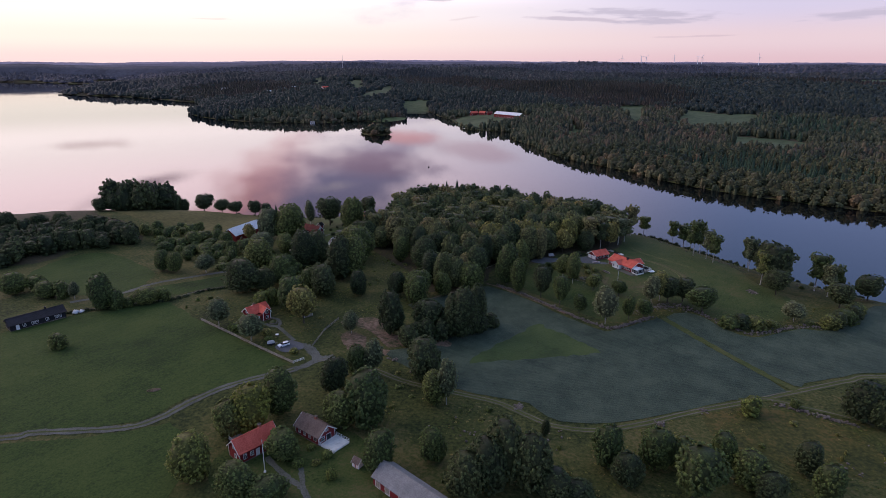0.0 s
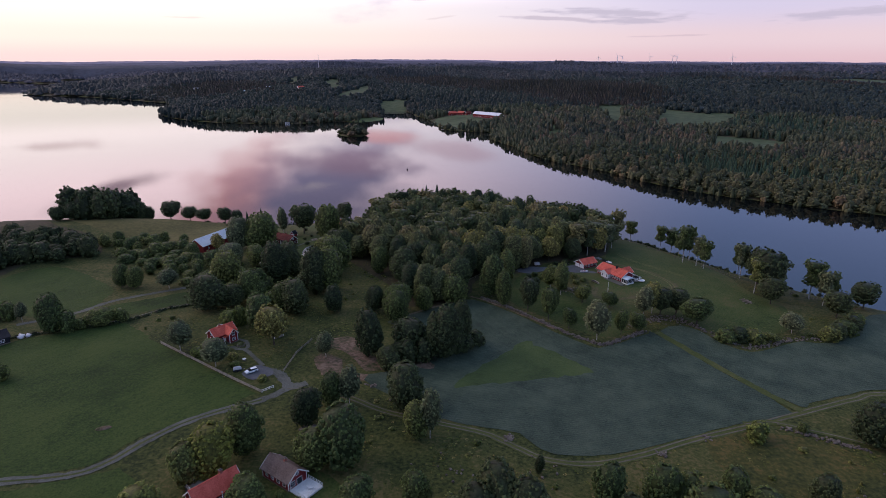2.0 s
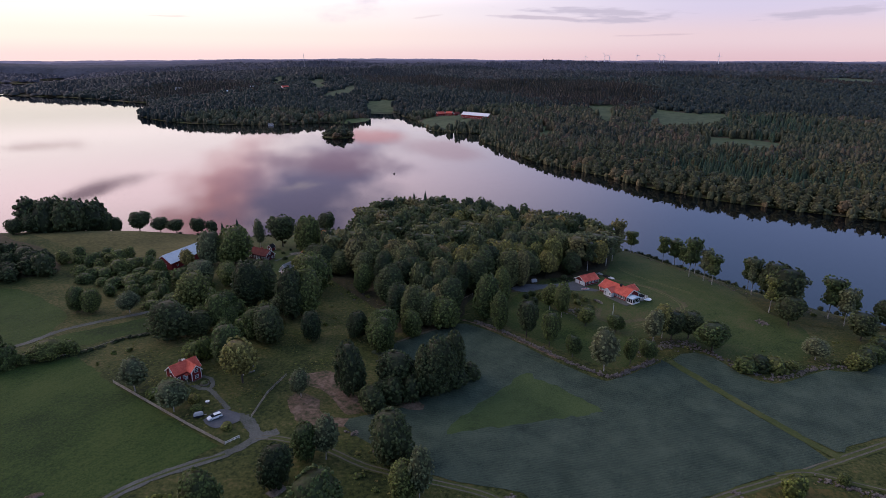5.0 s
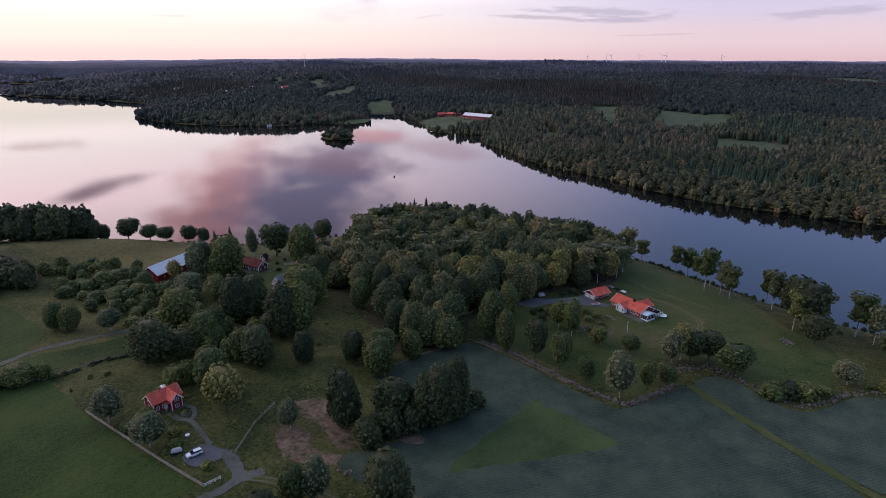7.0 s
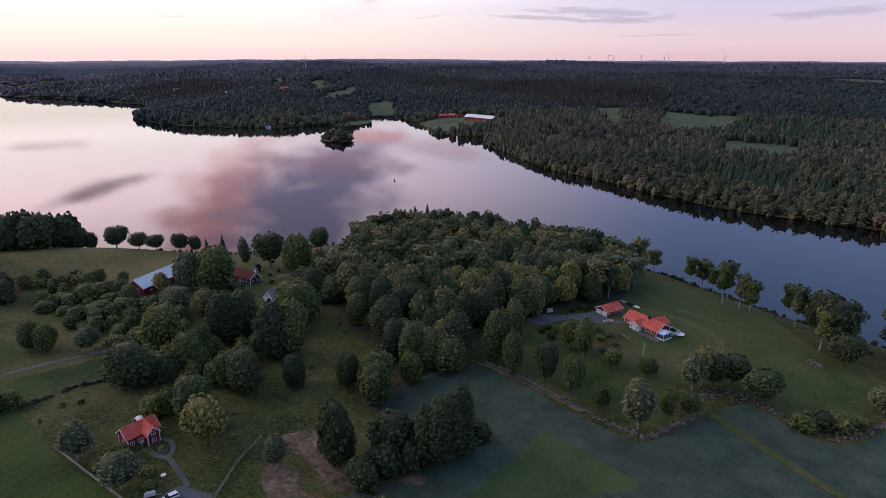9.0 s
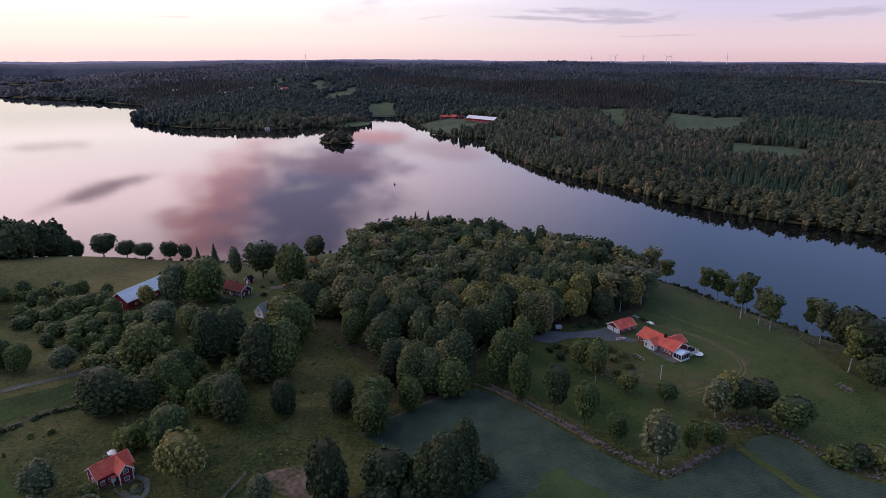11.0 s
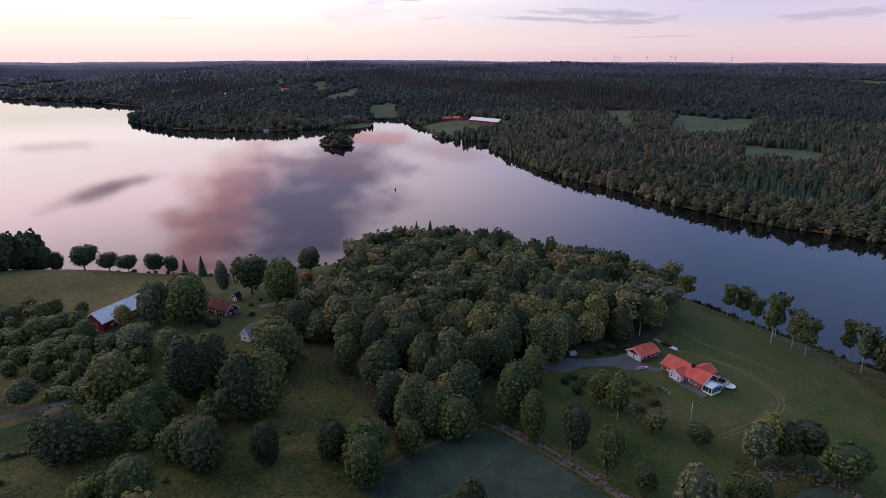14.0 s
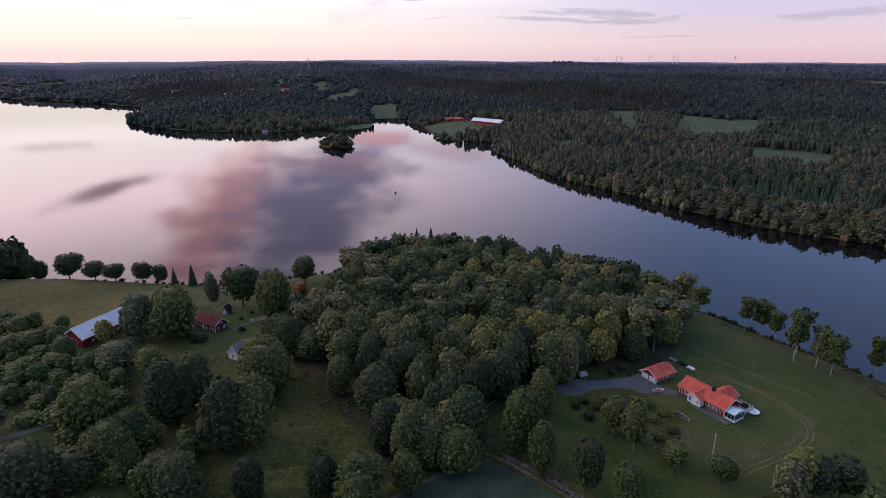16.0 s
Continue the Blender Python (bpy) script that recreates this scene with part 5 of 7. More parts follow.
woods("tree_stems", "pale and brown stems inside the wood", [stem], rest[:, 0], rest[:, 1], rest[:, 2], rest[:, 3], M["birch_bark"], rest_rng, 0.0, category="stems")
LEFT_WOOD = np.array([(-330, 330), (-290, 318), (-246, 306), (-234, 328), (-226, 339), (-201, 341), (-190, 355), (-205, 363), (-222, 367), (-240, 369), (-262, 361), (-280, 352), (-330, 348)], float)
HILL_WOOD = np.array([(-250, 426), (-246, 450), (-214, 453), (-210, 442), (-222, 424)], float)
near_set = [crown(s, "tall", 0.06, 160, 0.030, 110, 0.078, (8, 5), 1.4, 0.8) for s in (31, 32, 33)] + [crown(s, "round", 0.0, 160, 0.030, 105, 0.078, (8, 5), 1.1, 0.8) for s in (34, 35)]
for outline, gap, h0, h1, seed, label in ((LEFT_WOOD, 8.5, 8.5, 13.5, 41, "dark deciduous wood beside the lake"), (HILL_WOOD, 8.0, 20, 27, 42, "dark grove on the lakeside knoll")):
    p, rng = spread_points(outline, gap, seed)
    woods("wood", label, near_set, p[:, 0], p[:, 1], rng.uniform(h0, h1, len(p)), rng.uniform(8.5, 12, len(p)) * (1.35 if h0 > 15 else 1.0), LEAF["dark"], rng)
SCRUB = np.array([(-198, 372), (-180, 384), (-150, 378), (-138, 352), (-118, 340), (-100, 325), (-92, 300), (-112, 300), (-134, 310), (-160, 330)], float)
p, rng = spread_points(SCRUB, 9.0, 43)
woods("scrub", "thicket of green and grey scrub on the slope", near_set, p[:, 0], p[:, 1], rng.uniform(4, 9.5, len(p)), rng.uniform(5, 9.5, len(p)), LEAF["green"], rng, category="scrub")
GROVE = np.array([(-110, 300), (-84, 300), (-62, 290), (-56, 272), (-72, 262), (-104, 282)], float)
p, rng = spread_points(GROVE, 11.5, 44)
woods("scrub", "thicket of dark scrub round the tall trees", near_set, p[:, 0], p[:, 1], rng.uniform(5, 11, len(p)), rng.uniform(6, 9.5, len(p)), LEAF["green"], rng, category="scrub")
COPSE = np.array([(-12, 216), (-4, 232), (12, 238), (20, 246), (24, 238), (12, 224), (2, 220)], float)
p, rng = spread_points(COPSE, 6.5, 45)
woods("scrub", "dark undergrowth in the field copse", near_set, p[:, 0], p[:, 1], rng.uniform(6, 12, len(p)), rng.uniform(6, 9, len(p)), LEAF["dark"], rng, category="scrub")
# shore bushes
shore = smooth_line([(-205, 455), (-150, 453), (-100, 449), (-60, 462), (0, 487), (50, 477), (95, 443), (145, 404), (159, 381), (178, 348), (197, 320), (226, 289)], 14, closed=False)
rng = np.random.default_rng(46)
s = shore[rng.random(len(shore)) < 0.75] + rng.normal(0, 0.8, (1, 2))
small_set = [crown(s_, "round", -0.05, 40, 0.05, 20, 0.14, (6, 3), 0.8, 0.8) for s_ in (51, 52)]
woods("shore_bushes", "low bushes and tufts along the water's edge", small_set, s[:, 0], s[:, 1], rng.uniform(1.0, 2.8, len(s)), rng.uniform(1.6, 3.6, len(s)), LEAF["dark"], rng, 0.2, category="bushes")
shade = rng.normal
hedge = smooth_line([(-176, 238), (-164, 243), (-151, 249), (-130, 258), (-119, 270), (-109, 275)], 16, closed=False)
hedge = hedge[rng.random(len(hedge)) < 0.7]
woods("hedge", "low rough hedge along the meadow fence", small_set, hedge[:, 0], hedge[:, 1], rng.uniform(0.8, 1.8, len(hedge)), rng.uniform(1.4, 3.2, len(hedge)), LEAF["dark"], rng, 0.2, category="hedge")

# far shore: nearer trees in more detail, farther ones as ever wider clumps of canopy
def far_points(r0, r1, seed, per):
    rng = np.random.default_rng(seed)
    out, r = [], r0
    while r < r1:
        gap = max(8.4, r / per)
        n = int(radians(88) * r / gap)
        a = radians(-43) + (np.arange(n) + rng.random()) * gap / r
        rr = r + rng.uniform(-0.45, 0.45, n) * gap
        a = a + rng.uniform(-0.4, 0.4, n) * gap / r
        out.append(np.column_stack([rr * np.sin(a), rr * np.cos(a) + 50, np.full(n, gap)]))
        r += gap * 0.9
    p = np.concatenate(out)
    keep = np.maximum(inside(p[:, 0], p[:, 1], far_shore), inside(p[:, 0], p[:, 1], islet_shore)) > 1.5
    for f in FIELDS:
        keep &= inside(p[:, 0], p[:, 1], np.array(f, float)) < rng.normal(-5, 6, len(p))
    keep &= inside(p[:, 0], p[:, 1], np.array([(20, 1120), (110, 1115), (165, 1140), (185, 1230), (130, 1290), (60, 1345), (20, 1260)], float)) < 0
    keep &= inside(p[:, 0], p[:, 1], np.array([(-150, 1232), (-84, 1330), (-80, 1275), (-96, 1240)], float)) < 2
    keep &= np.hypot(p[:, 0], p[:, 1]) < 4930
    return p[keep], rng


bank_set = [crown(s_, "dome" if s_ % 2 else "tall", 0.03, 30, 0.035, 34, 0.12, (6, 4), 1.5, 0.8) for s_ in (61, 62, 63, 64, 60)]
fir_set = [spruce(s_, 5, 7, 0.16) for s_ in (67, 68)]


def dome(rng, cx, cy, r, low, top, rings=((0, 0.85), (0.58, 1.0), (0.96, 0.45))):
    """One rounded tree top of a few faces."""
    b = rng.uniform(0, 1) + np.arange(6) * math.pi / 3
    v = np.concatenate([np.column_stack([cx + r * w * np.cos(b) * rng.uniform(0.65, 1.35, 6), cy + r * w * np.sin(b) * rng.uniform(0.65, 1.35, 6), low + (top - low) * (z + rng.uniform(-0.11, 0.11, 6))]) for z, w in rings])
    q = [(k * 6 + i, k * 6 + (i + 1) % 6, k * 6 + 6 + (i + 1) % 6, k * 6 + 6 + i) for k in range(len(rings) - 1) for i in range(6)]
    n = len(v) - 6
    return v, np.array(q + [(n, n + 1, n + 2, n + 3), (n, n + 3, n + 4, n + 5)])


def canopy(seed, count, spread, size, sprays=0, **shape):
    """A handful of rounded tree tops for woods far away."""
    rng = np.random.default_rng(seed)
    V, Q = [], []
    for k in range(count):
        a, d = k * 2.4 + rng.uniform(-0.4, 0.4), spread * math.sqrt((k + 0.3) / count) * rng.uniform(0.8, 1.2)
        v, q = dome(rng, d * math.cos(a), d * math.sin(a), size * rng.uniform(0.75, 1.25), 0.1, rng.uniform(0.62, 1.08), **shape)
        V.append(v), Q.append(q + len(v) * k)
    hold = np.concatenate(V)
    n, c = len(hold), hold[rng.integers(0, len(hold), sprays)]
    t, w = rng.normal(size=(2, sprays, 3)) * 0.05
    V.append(np.stack([c - t, c - w, c + t, c + w], 1).reshape(-1, 3)), Q.append(np.arange(n, n + 4 * sprays).reshape(-1, 4))
    return np.concatenate(V), np.concatenate(Q)


def pine_tops(seed):
    """A handful of pointed tree tops for conifer stands far away."""
    rng = np.random.default_rng(seed)
    V, Q, n = [], [], 0
    for k in range(5):
        a = k * 1.26 + rng.uniform(-0.4, 0.4)
        c = np.array([math.cos(a), math.sin(a)]) * rng.uniform(0.15, 0.42)
        top, r, turn = rng.uniform(0.65, 1.1), rng.uniform(0.15, 0.22), rng.uniform(0, 1.5)
        b = turn + np.arange(4) * math.pi / 2
        for z, w in ((top * 0.35, 1.1), (top, 0.12)):
            V.append(np.column_stack([c[0] + r * w * np.cos(b), c[1] + r * w * np.sin(b), z + rng.uniform(-0.05, 0.05, 4)]))
        Q += [(n + i, n + (i + 1) % 4, n + 4 + (i + 1) % 4, n + 4 + i) for i in range(4)]
        n += 8
    return np.concatenate(V), np.array(Q)


mid_set = [canopy(s_, 4, 0.34, 0.22, 26) for s_ in (65, 66, 67, 68, 69)]
far_set = [canopy(s_, 3, 0.36, 0.24, 4) for s_ in (71, 72, 73, 74, 75)]
farthest_set = [canopy(s_, 3, 0.36, 0.24, 0, rings=((0.2, 1.0), (0.95, 0.5))) for s_ in (81, 82, 83, 84)]
pine_set = [pine_tops(s_) for s_ in (76, 77, 78)]
p, rng = far_points(430, 1300, 81, 88)
away = np.hypot(p[:, 0], p[:, 1] - 50)
conifer = ((np.sin(p[:, 0] / 90 + 1) * np.sin(p[:, 1] / 130) + rng.normal(0, 0.35, len(p))) > 0.55) & (inside(p[:, 0], p[:, 1], far_shore) > 45)
big = rng.uniform(0.75, 1.25, len(p)) * np.clip(0.55 + np.maximum(inside(p[:, 0], p[:, 1], far_shore), inside(p[:, 0], p[:, 1], islet_shore)) / 45, 0.55, 1)
bank = ((away < 760) | (inside(p[:, 0], p[:, 1], islet_shore) > 0)) & ~conifer
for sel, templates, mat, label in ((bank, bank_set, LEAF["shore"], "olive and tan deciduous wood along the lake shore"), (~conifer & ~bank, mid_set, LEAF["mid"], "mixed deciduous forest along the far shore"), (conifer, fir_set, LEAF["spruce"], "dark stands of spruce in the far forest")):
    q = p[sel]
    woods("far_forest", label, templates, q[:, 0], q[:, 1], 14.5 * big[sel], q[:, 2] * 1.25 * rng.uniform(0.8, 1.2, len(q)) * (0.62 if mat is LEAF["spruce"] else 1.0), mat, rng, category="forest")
# the outer bands take leaf colours with haze mixed in
for r0, r1, per, leaf, tall, label in ((1290, 2300, 92, "far", 14.5, "dark mixed forest beyond the lake"), (2290, 3300, 84, "farthest", 16.0, "distant wooded hills beyond the lake"), (3290, 4420, 80, "blue", 17.0, "forest reaching the horizon, haze painted in as blue-grey")):
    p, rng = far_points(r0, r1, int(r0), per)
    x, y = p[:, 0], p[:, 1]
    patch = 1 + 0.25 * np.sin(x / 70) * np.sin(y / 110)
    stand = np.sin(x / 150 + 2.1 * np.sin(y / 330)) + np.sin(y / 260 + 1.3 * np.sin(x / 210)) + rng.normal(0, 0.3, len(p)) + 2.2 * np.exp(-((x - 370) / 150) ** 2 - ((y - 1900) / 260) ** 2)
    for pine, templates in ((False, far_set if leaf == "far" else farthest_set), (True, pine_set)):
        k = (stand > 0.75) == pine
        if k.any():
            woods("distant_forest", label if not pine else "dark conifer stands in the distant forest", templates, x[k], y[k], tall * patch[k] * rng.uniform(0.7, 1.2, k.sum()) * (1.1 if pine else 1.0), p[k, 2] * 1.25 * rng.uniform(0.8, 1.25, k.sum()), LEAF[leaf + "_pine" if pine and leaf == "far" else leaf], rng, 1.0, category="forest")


# wooded ridges on the skyline, each one's colour faded and blued as haze
def ridge(label, r, profile, seed, mat):
    """A long hill; profile: azimuth in degrees and crest height in metres."""
    rng = np.random.default_rng(seed)
    deg = np.linspace(profile[0][0], profile[-1][0], 420)
    a = np.radians(deg)
    crest = np.interp(deg, [p[0] for p in profile], [p[1] for p in profile])
    crest = np.convolve(np.pad(crest, 12, "edge"), np.hanning(25) / np.hanning(25).sum(), "valid")
    crest = crest + sum(np.sin(a * k + rng.uniform(0, 6.28)) * w for k, w in ((38, 1.6), (90, 0.9), (210, 0.6), (520, 0.5))) + rng.normal(0, 0.35, len(a))
    rows = [np.column_stack([(r + dr) * np.sin(a), (r + dr) * np.cos(a), crest * f]) for dr, f in ((-320, -0.2), (-170, 0.72), (0, 1.0), (120, 0.6))]
    n = len(a)
    q = np.array([(i * n + j, i * n + j + 1, (i + 1) * n + j + 1, (i + 1) * n + j) for i in range(3) for j in range(n - 1)])
    tagged(new("backdrop", np_mesh("backdrop", np.concatenate(rows), q, M[mat], smooth=True)), label, "hills", kind="structure")


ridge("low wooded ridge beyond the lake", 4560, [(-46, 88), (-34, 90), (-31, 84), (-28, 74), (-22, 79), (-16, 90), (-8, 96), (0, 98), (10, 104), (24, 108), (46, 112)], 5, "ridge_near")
ridge("long ridge behind the woods, haze painted blue", 4720, [(-46, 84), (-30, 84), (-25, 90), (-19, 102), (-12, 113), (-4, 116), (4, 114), (14, 114), (24, 114), (46, 119)], 9, "ridge_mid")
ridge("skyline hills painted palest for haze", 4900, [(-46, 100), (-33, 100), (-28, 98), (-20, 108), (-13, 116), (-6, 122), (-2, 128), (2, 125), (8, 121), (14, 121), (30, 122), (46, 124)], 13, "ridge_far")

# shore trees leaning over the far water
edge_line = far_shore[(np.hypot(far_shore[:, 0], far_shore[:, 1]) < 1250) & (far_shore[:, 1] > 0)]
rng = np.random.default_rng(91)
edge_line = np.concatenate([edge_line + rng.normal(0, 1.6, edge_line.shape) for _ in range(2)])
edge_line = edge_line[inside(edge_line[:, 0], edge_line[:, 1], far_shore) > -1.2]
woods("shore_trees", "small trees and bushes overhanging the far water", mid_set, edge_line[:, 0], edge_line[:, 1], rng.uniform(4, 9.5, len(edge_line)), rng.uniform(5, 8.5, len(edge_line)), LEAF["shore"], rng, 0.5, category="trees")

# ---- rough herbage: tufts, weeds and low bushes in the unmown ground ----
def tuft(seed):
    rng = np.random.default_rng(seed)
    n = 5
    a = rng.uniform(0, 6.28, n)
    d, up = np.column_stack([np.cos(a), np.sin(a), np.zeros(n)]), np.array([0, 0, 1.0])
    s = np.column_stack([-np.sin(a), np.cos(a), np.zeros(n)])
    p = d * rng.uniform(0.05, 0.3, (n, 1))
    v = np.stack([p - s * 0.22 - up * 0.1, p + s * 0.22 - up * 0.1, p + d * 0.28 + s * 0.3 + up * rng.uniform(0.4, 1, (n, 1)), p + d * 0.28 - s * 0.3 + up * rng.uniform(0.4, 1, (n, 1))], 1).reshape(-1, 3)
    return v, np.arange(4 * n).reshape(-1, 4)


ROUGH = [[(-45, 168), (-30, 200), (-8, 200), (4, 183), (19, 177), (34, 166), (44, 160), (44, 120), (-10, 150), (-28, 165)],
         [(44, 120), (44, 160), (64, 166), (104, 180), (122, 182), (150, 162), (165, 140), (130, 118), (80, 112)],
         [(-54, 345), (-20, 331), (-12, 305), (-8, 276), (-24, 262), (-30, 242), (-50, 244), (-62, 262), (-50, 300)],
         [(-104, 233), (-84, 216), (-60, 200), (-50, 212), (-46, 240), (-70, 262), (-104, 276), (-128, 256)],
         [(-200, 370), (-160, 330), (-130, 308), (-100, 330), (-110, 360), (-140, 350), (-160, 380)],
         [(136, 400), (148, 400), (176, 352), (200, 312), (226, 284), (214, 276), (185, 276), (168, 290), (168, 325), (152, 370)],
         [(58, 300), (66, 312), (84, 312), (84, 296), (76, 282), (62, 280)], [(88, 250), (100, 246), (120, 256), (128, 240), (145, 236), (176, 241), (200, 262), (190, 268), (160, 250), (120, 262), (94, 260)]]
tufts = [tuft(k) for k in range(4)]
for k, area in enumerate(ROUGH):
    p, rng = spread_points(np.array(area, float), 1.4, 200 + k)
    thick = np.sin(p[:, 0] / 5.1 + k) * np.sin(p[:, 1] / 6.3) + rng.normal(0, 0.6, len(p))
    p = p[thick > 0.55]
    woods("rough_grass", "uneven tufts of tall grass and weeds", tufts, p[:, 0], p[:, 1], rng.uniform(0.10, 0.3, len(p)), rng.uniform(0.4, 1.1, len(p)), LEAF["herb"], rng, 0.0, category="grass")
    p, rng = spread_points(np.array(area, float), 7.5, 300 + k)
    p = p[rng.random(len(p)) < 0.22]
    woods("low_bushes", "scattered low bushes and saplings in rough grass", small_set, p[:, 0], p[:, 1], rng.uniform(0.5, 1.9, len(p)), rng.uniform(1.0, 3.0, len(p)), LEAF["bright"], rng, 0.1, category="bushes")


# ---- buildings ----
def opening(kind, parent, side, L, W, pos, z, w, h, mat="white_paint", bars=1):
    """A window or door set on a wall; side: S, N (long walls), W, E (gables)."""
    turn = {"S": 0, "E": 90, "N": 180, "W": 270}[side]
    out = (W if side in "SN" else L) / 2
    m = pose(0, 0, 0, 0, 0, turn) @ pose(pos, -out, z)
    fr = bmesh.new()
    t = 0.11
    for s in ((-w / 2 - t, -0.07, -t, w / 2 + t, 0.02, 0), (-w / 2 - t, -0.07, h, w / 2 + t, 0.02, h + t), (-w / 2 - t, -0.07, 0, -w / 2, 0.02, h), (w / 2, -0.07, 0, w / 2 + t, 0.02, h)):
        box(fr, *s)
    if kind == "window":
        for k in range(bars):
            x = -w / 2 + w * (k + 1) / (bars + 1)
            box(fr, x - 0.035, -0.055, 0.002, x + 0.035, -0.012, h - 0.002)
        box(fr, -w / 2 + 0.002, -0.05, h * 0.55 - 0.03, w / 2 - 0.002, -0.014, h * 0.55 + 0.03)
    bmesh.ops.transform(fr, matrix=m, verts=fr.verts)
    f = part("window" if kind == "window" else "door", fr, M["white_paint"], parent)
    leaf = box(bmesh.new(), -w / 2 + 0.003, -0.035, 0.003, w / 2 - 0.003, 0.01, h - 0.003)
    bmesh.ops.transform(leaf, matrix=m, verts=leaf.verts)
    part("pane" if kind == "window" else "door_leaf", leaf, M["pane"] if kind == "window" else M[mat], f)
    return f


def roof_pair(parent, L, W, H, rise, over, mat, cx=0.0, cy=0.0, turn=0.0, trim="white_paint", thick=0.16, tiles=True):
    """Two roof slopes with a ridge cap, barge boards on both gables and gutter boards."""
    run = W / 2 + over
    drop = rise * run / (W / 2)
    base = pose(cx, cy, 0, 0, 0, turn)
    for s in (-1, 1):
        e = (s * run, H + rise - drop)
        prof = [(0, H + rise + 0.06), (e[0], e[1] + 0.06)]
        n = max(3, int(math.hypot(run, drop) / 0.5)) if tiles else 1
        step = 0.05 if tiles else 0.0
        for k in range(n, 0, -1):
            u = k / n
            prof.append((e[0] * u, H + rise - drop * u + 0.06 + thick + step))
            if k > 1 and tiles:
                u = (k - 1) / n
                prof.append((e[0] * u - s * 0.002, H + rise - drop * u + 0.06 + thick))
        prof.append((0, H + rise + 0.06 + thick))
        bm = extrude_outline(prof, -L / 2 - over, L / 2 + over)
        bmesh.ops.transform(bm, matrix=base @ pose(0, 0, 0, 0, 0, 90), verts=bm.verts)
        part("roof_slope", bm, M[mat], parent)
        for g in (-1, 1):
            y = g * (L / 2 + over)
            bb = extrude_outline([(0, H + rise + 0.10 + thick), (e[0] * 1.01, e[1] + 0.10 + thick), (e[0] * 1.01, e[1] - 0.12), (0, H + rise - 0.12)], min(y, y + g * 0.06), max(y, y + g * 0.06))
            bmesh.ops.transform(bb, matrix=base @ pose(0, 0, 0, 0, 0, 90), verts=bb.verts)
            part("barge_board", bb, M[trim], parent, "painted barge board")
    ridge = boxes((-L / 2 - over, -0.16, H + rise + thick + 0.08, L / 2 + over, 0.16, H + rise + thick + 0.19))
    bmesh.ops.transform(ridge, matrix=base, verts=ridge.verts)
    part("ridge_cap", ridge, M[mat], parent)


def gable_walls(parent, L, W, H, rise, mat, cx=0.0, cy=0.0, turn=0.0, corner="white_paint", foot=0.35):
    base = pose(cx, cy, 0, 0, 0, turn)
    bm = extrude_outline([(-W / 2, foot), (W / 2, foot), (W / 2, H), (0, H + rise), (-W / 2, H)], -L / 2, L / 2)
    bmesh.ops.transform(bm, matrix=base @ pose(0, 0, 0, 0, 0, 90), verts=bm.verts)
    part("wall", bm, M[mat], parent)
    f = boxes((-L / 2 - 0.04, -W / 2 - 0.04, -0.9, L / 2 + 0.04, W / 2 + 0.04, foot + 0.002))
    bmesh.ops.transform(f, matrix=base, verts=f.verts)
    part("foundation", f, M["stone"], parent, "grey stone foundation")
    if corner:
        for sx in (-1, 1):
            for sy in (-1, 1):
                c = boxes((sx * L / 2 - 0.11, sy * W / 2 - 0.11, foot + 0.01, sx * L / 2 + 0.11, sy * W / 2 + 0.11, H + 0.02))
                bmesh.ops.transform(c, matrix=base @ pose(sx * -0.08, sy * -0.08, 0), verts=c.verts)
                part("corner_board", c, M[corner], parent)


def chimney(parent, x, y, z0, z1, w, mat="brick", cap="stone", label="brick chimney"):
    c = part("chimney", box(bmesh.new(), x - w / 2, y - w / 2, z0, x + w / 2, y + w / 2, z1), M[mat], parent, label)
    part("chimney_cap", boxes((x - w / 2 - 0.07, y - w / 2 - 0.07, z1 + 0.004, x + w / 2 + 0.07, y + w / 2 + 0.07, z1 + 0.14), (x - w / 4, y - w / 4, z1 + 0.144, x + w / 4, y + w / 4, z1 + 0.36)), M[cap], c)


def seat(ax, ay, bx, by):
    """Middle and turn of a house whose length runs from a to b."""
    return (ax + bx) / 2, (ay + by) / 2, math.degrees(math.atan2(by - ay, bx - ax)), math.hypot(bx - ax, by - ay)


def place(x, y, turn, lift=0.0):
    return pose(x, y, height(x, y) + lift, 0, 0, turn)


def railing(parent, pts, h, mat, z0, name="railing", gap=1.5, boards=False):
    """Posts, a hand rail and a low rail along a line."""
    for (ax, ay), (bx, by) in zip(pts, pts[1:]):
        d = math.hypot(bx - ax, by - ay)
        n = max(1, round(d / gap))
        for k in range(n + 1):
            x, y = ax + (bx - ax) * k / n, ay + (by - ay) * k / n
            part("post", boxes((x - 0.05, y - 0.05, z0, x + 0.05, y + 0.05, z0 + h)), M[mat], parent)
        t = math.degrees(math.atan2(by - ay, bx - ax))
        for z in (h, h * 0.45):
            bm = boxes((0, -0.03, z0 + z - 0.07, d, 0.03, z0 + z))
            bmesh.ops.transform(bm, matrix=pose(ax, ay, 0, 0, 0, t) @ pose(0, -0.082, 0), verts=bm.verts)
            part("rail", bm, M[mat], parent)


# red farmhouse with a bright tile roof
x, y, turn, L = seat(-60.2, 142.6, -50.8, 152.8)
h = thing("farmhouse", "red wooden farmhouse with bright orange tile roof", "house", place(x, y, turn))
gable_walls(h, 12.6, 6.2, 3.6, 2.9, "red_paint")
roof_pair(h, 12.6, 6.2, 3.6, 2.9, 0.4, "orange_tile")
for px in (-4.6, -2.4, 1.4, 3.6, 5.2):
    opening("window", h, "S", 12.6, 6.2, px, 1.2, 0.9, 1.25)
for px in (-4.6, -0.6, 3.4):
    opening("window", h, "N", 12.6, 6.2, px, 1.2, 0.9, 1.25)
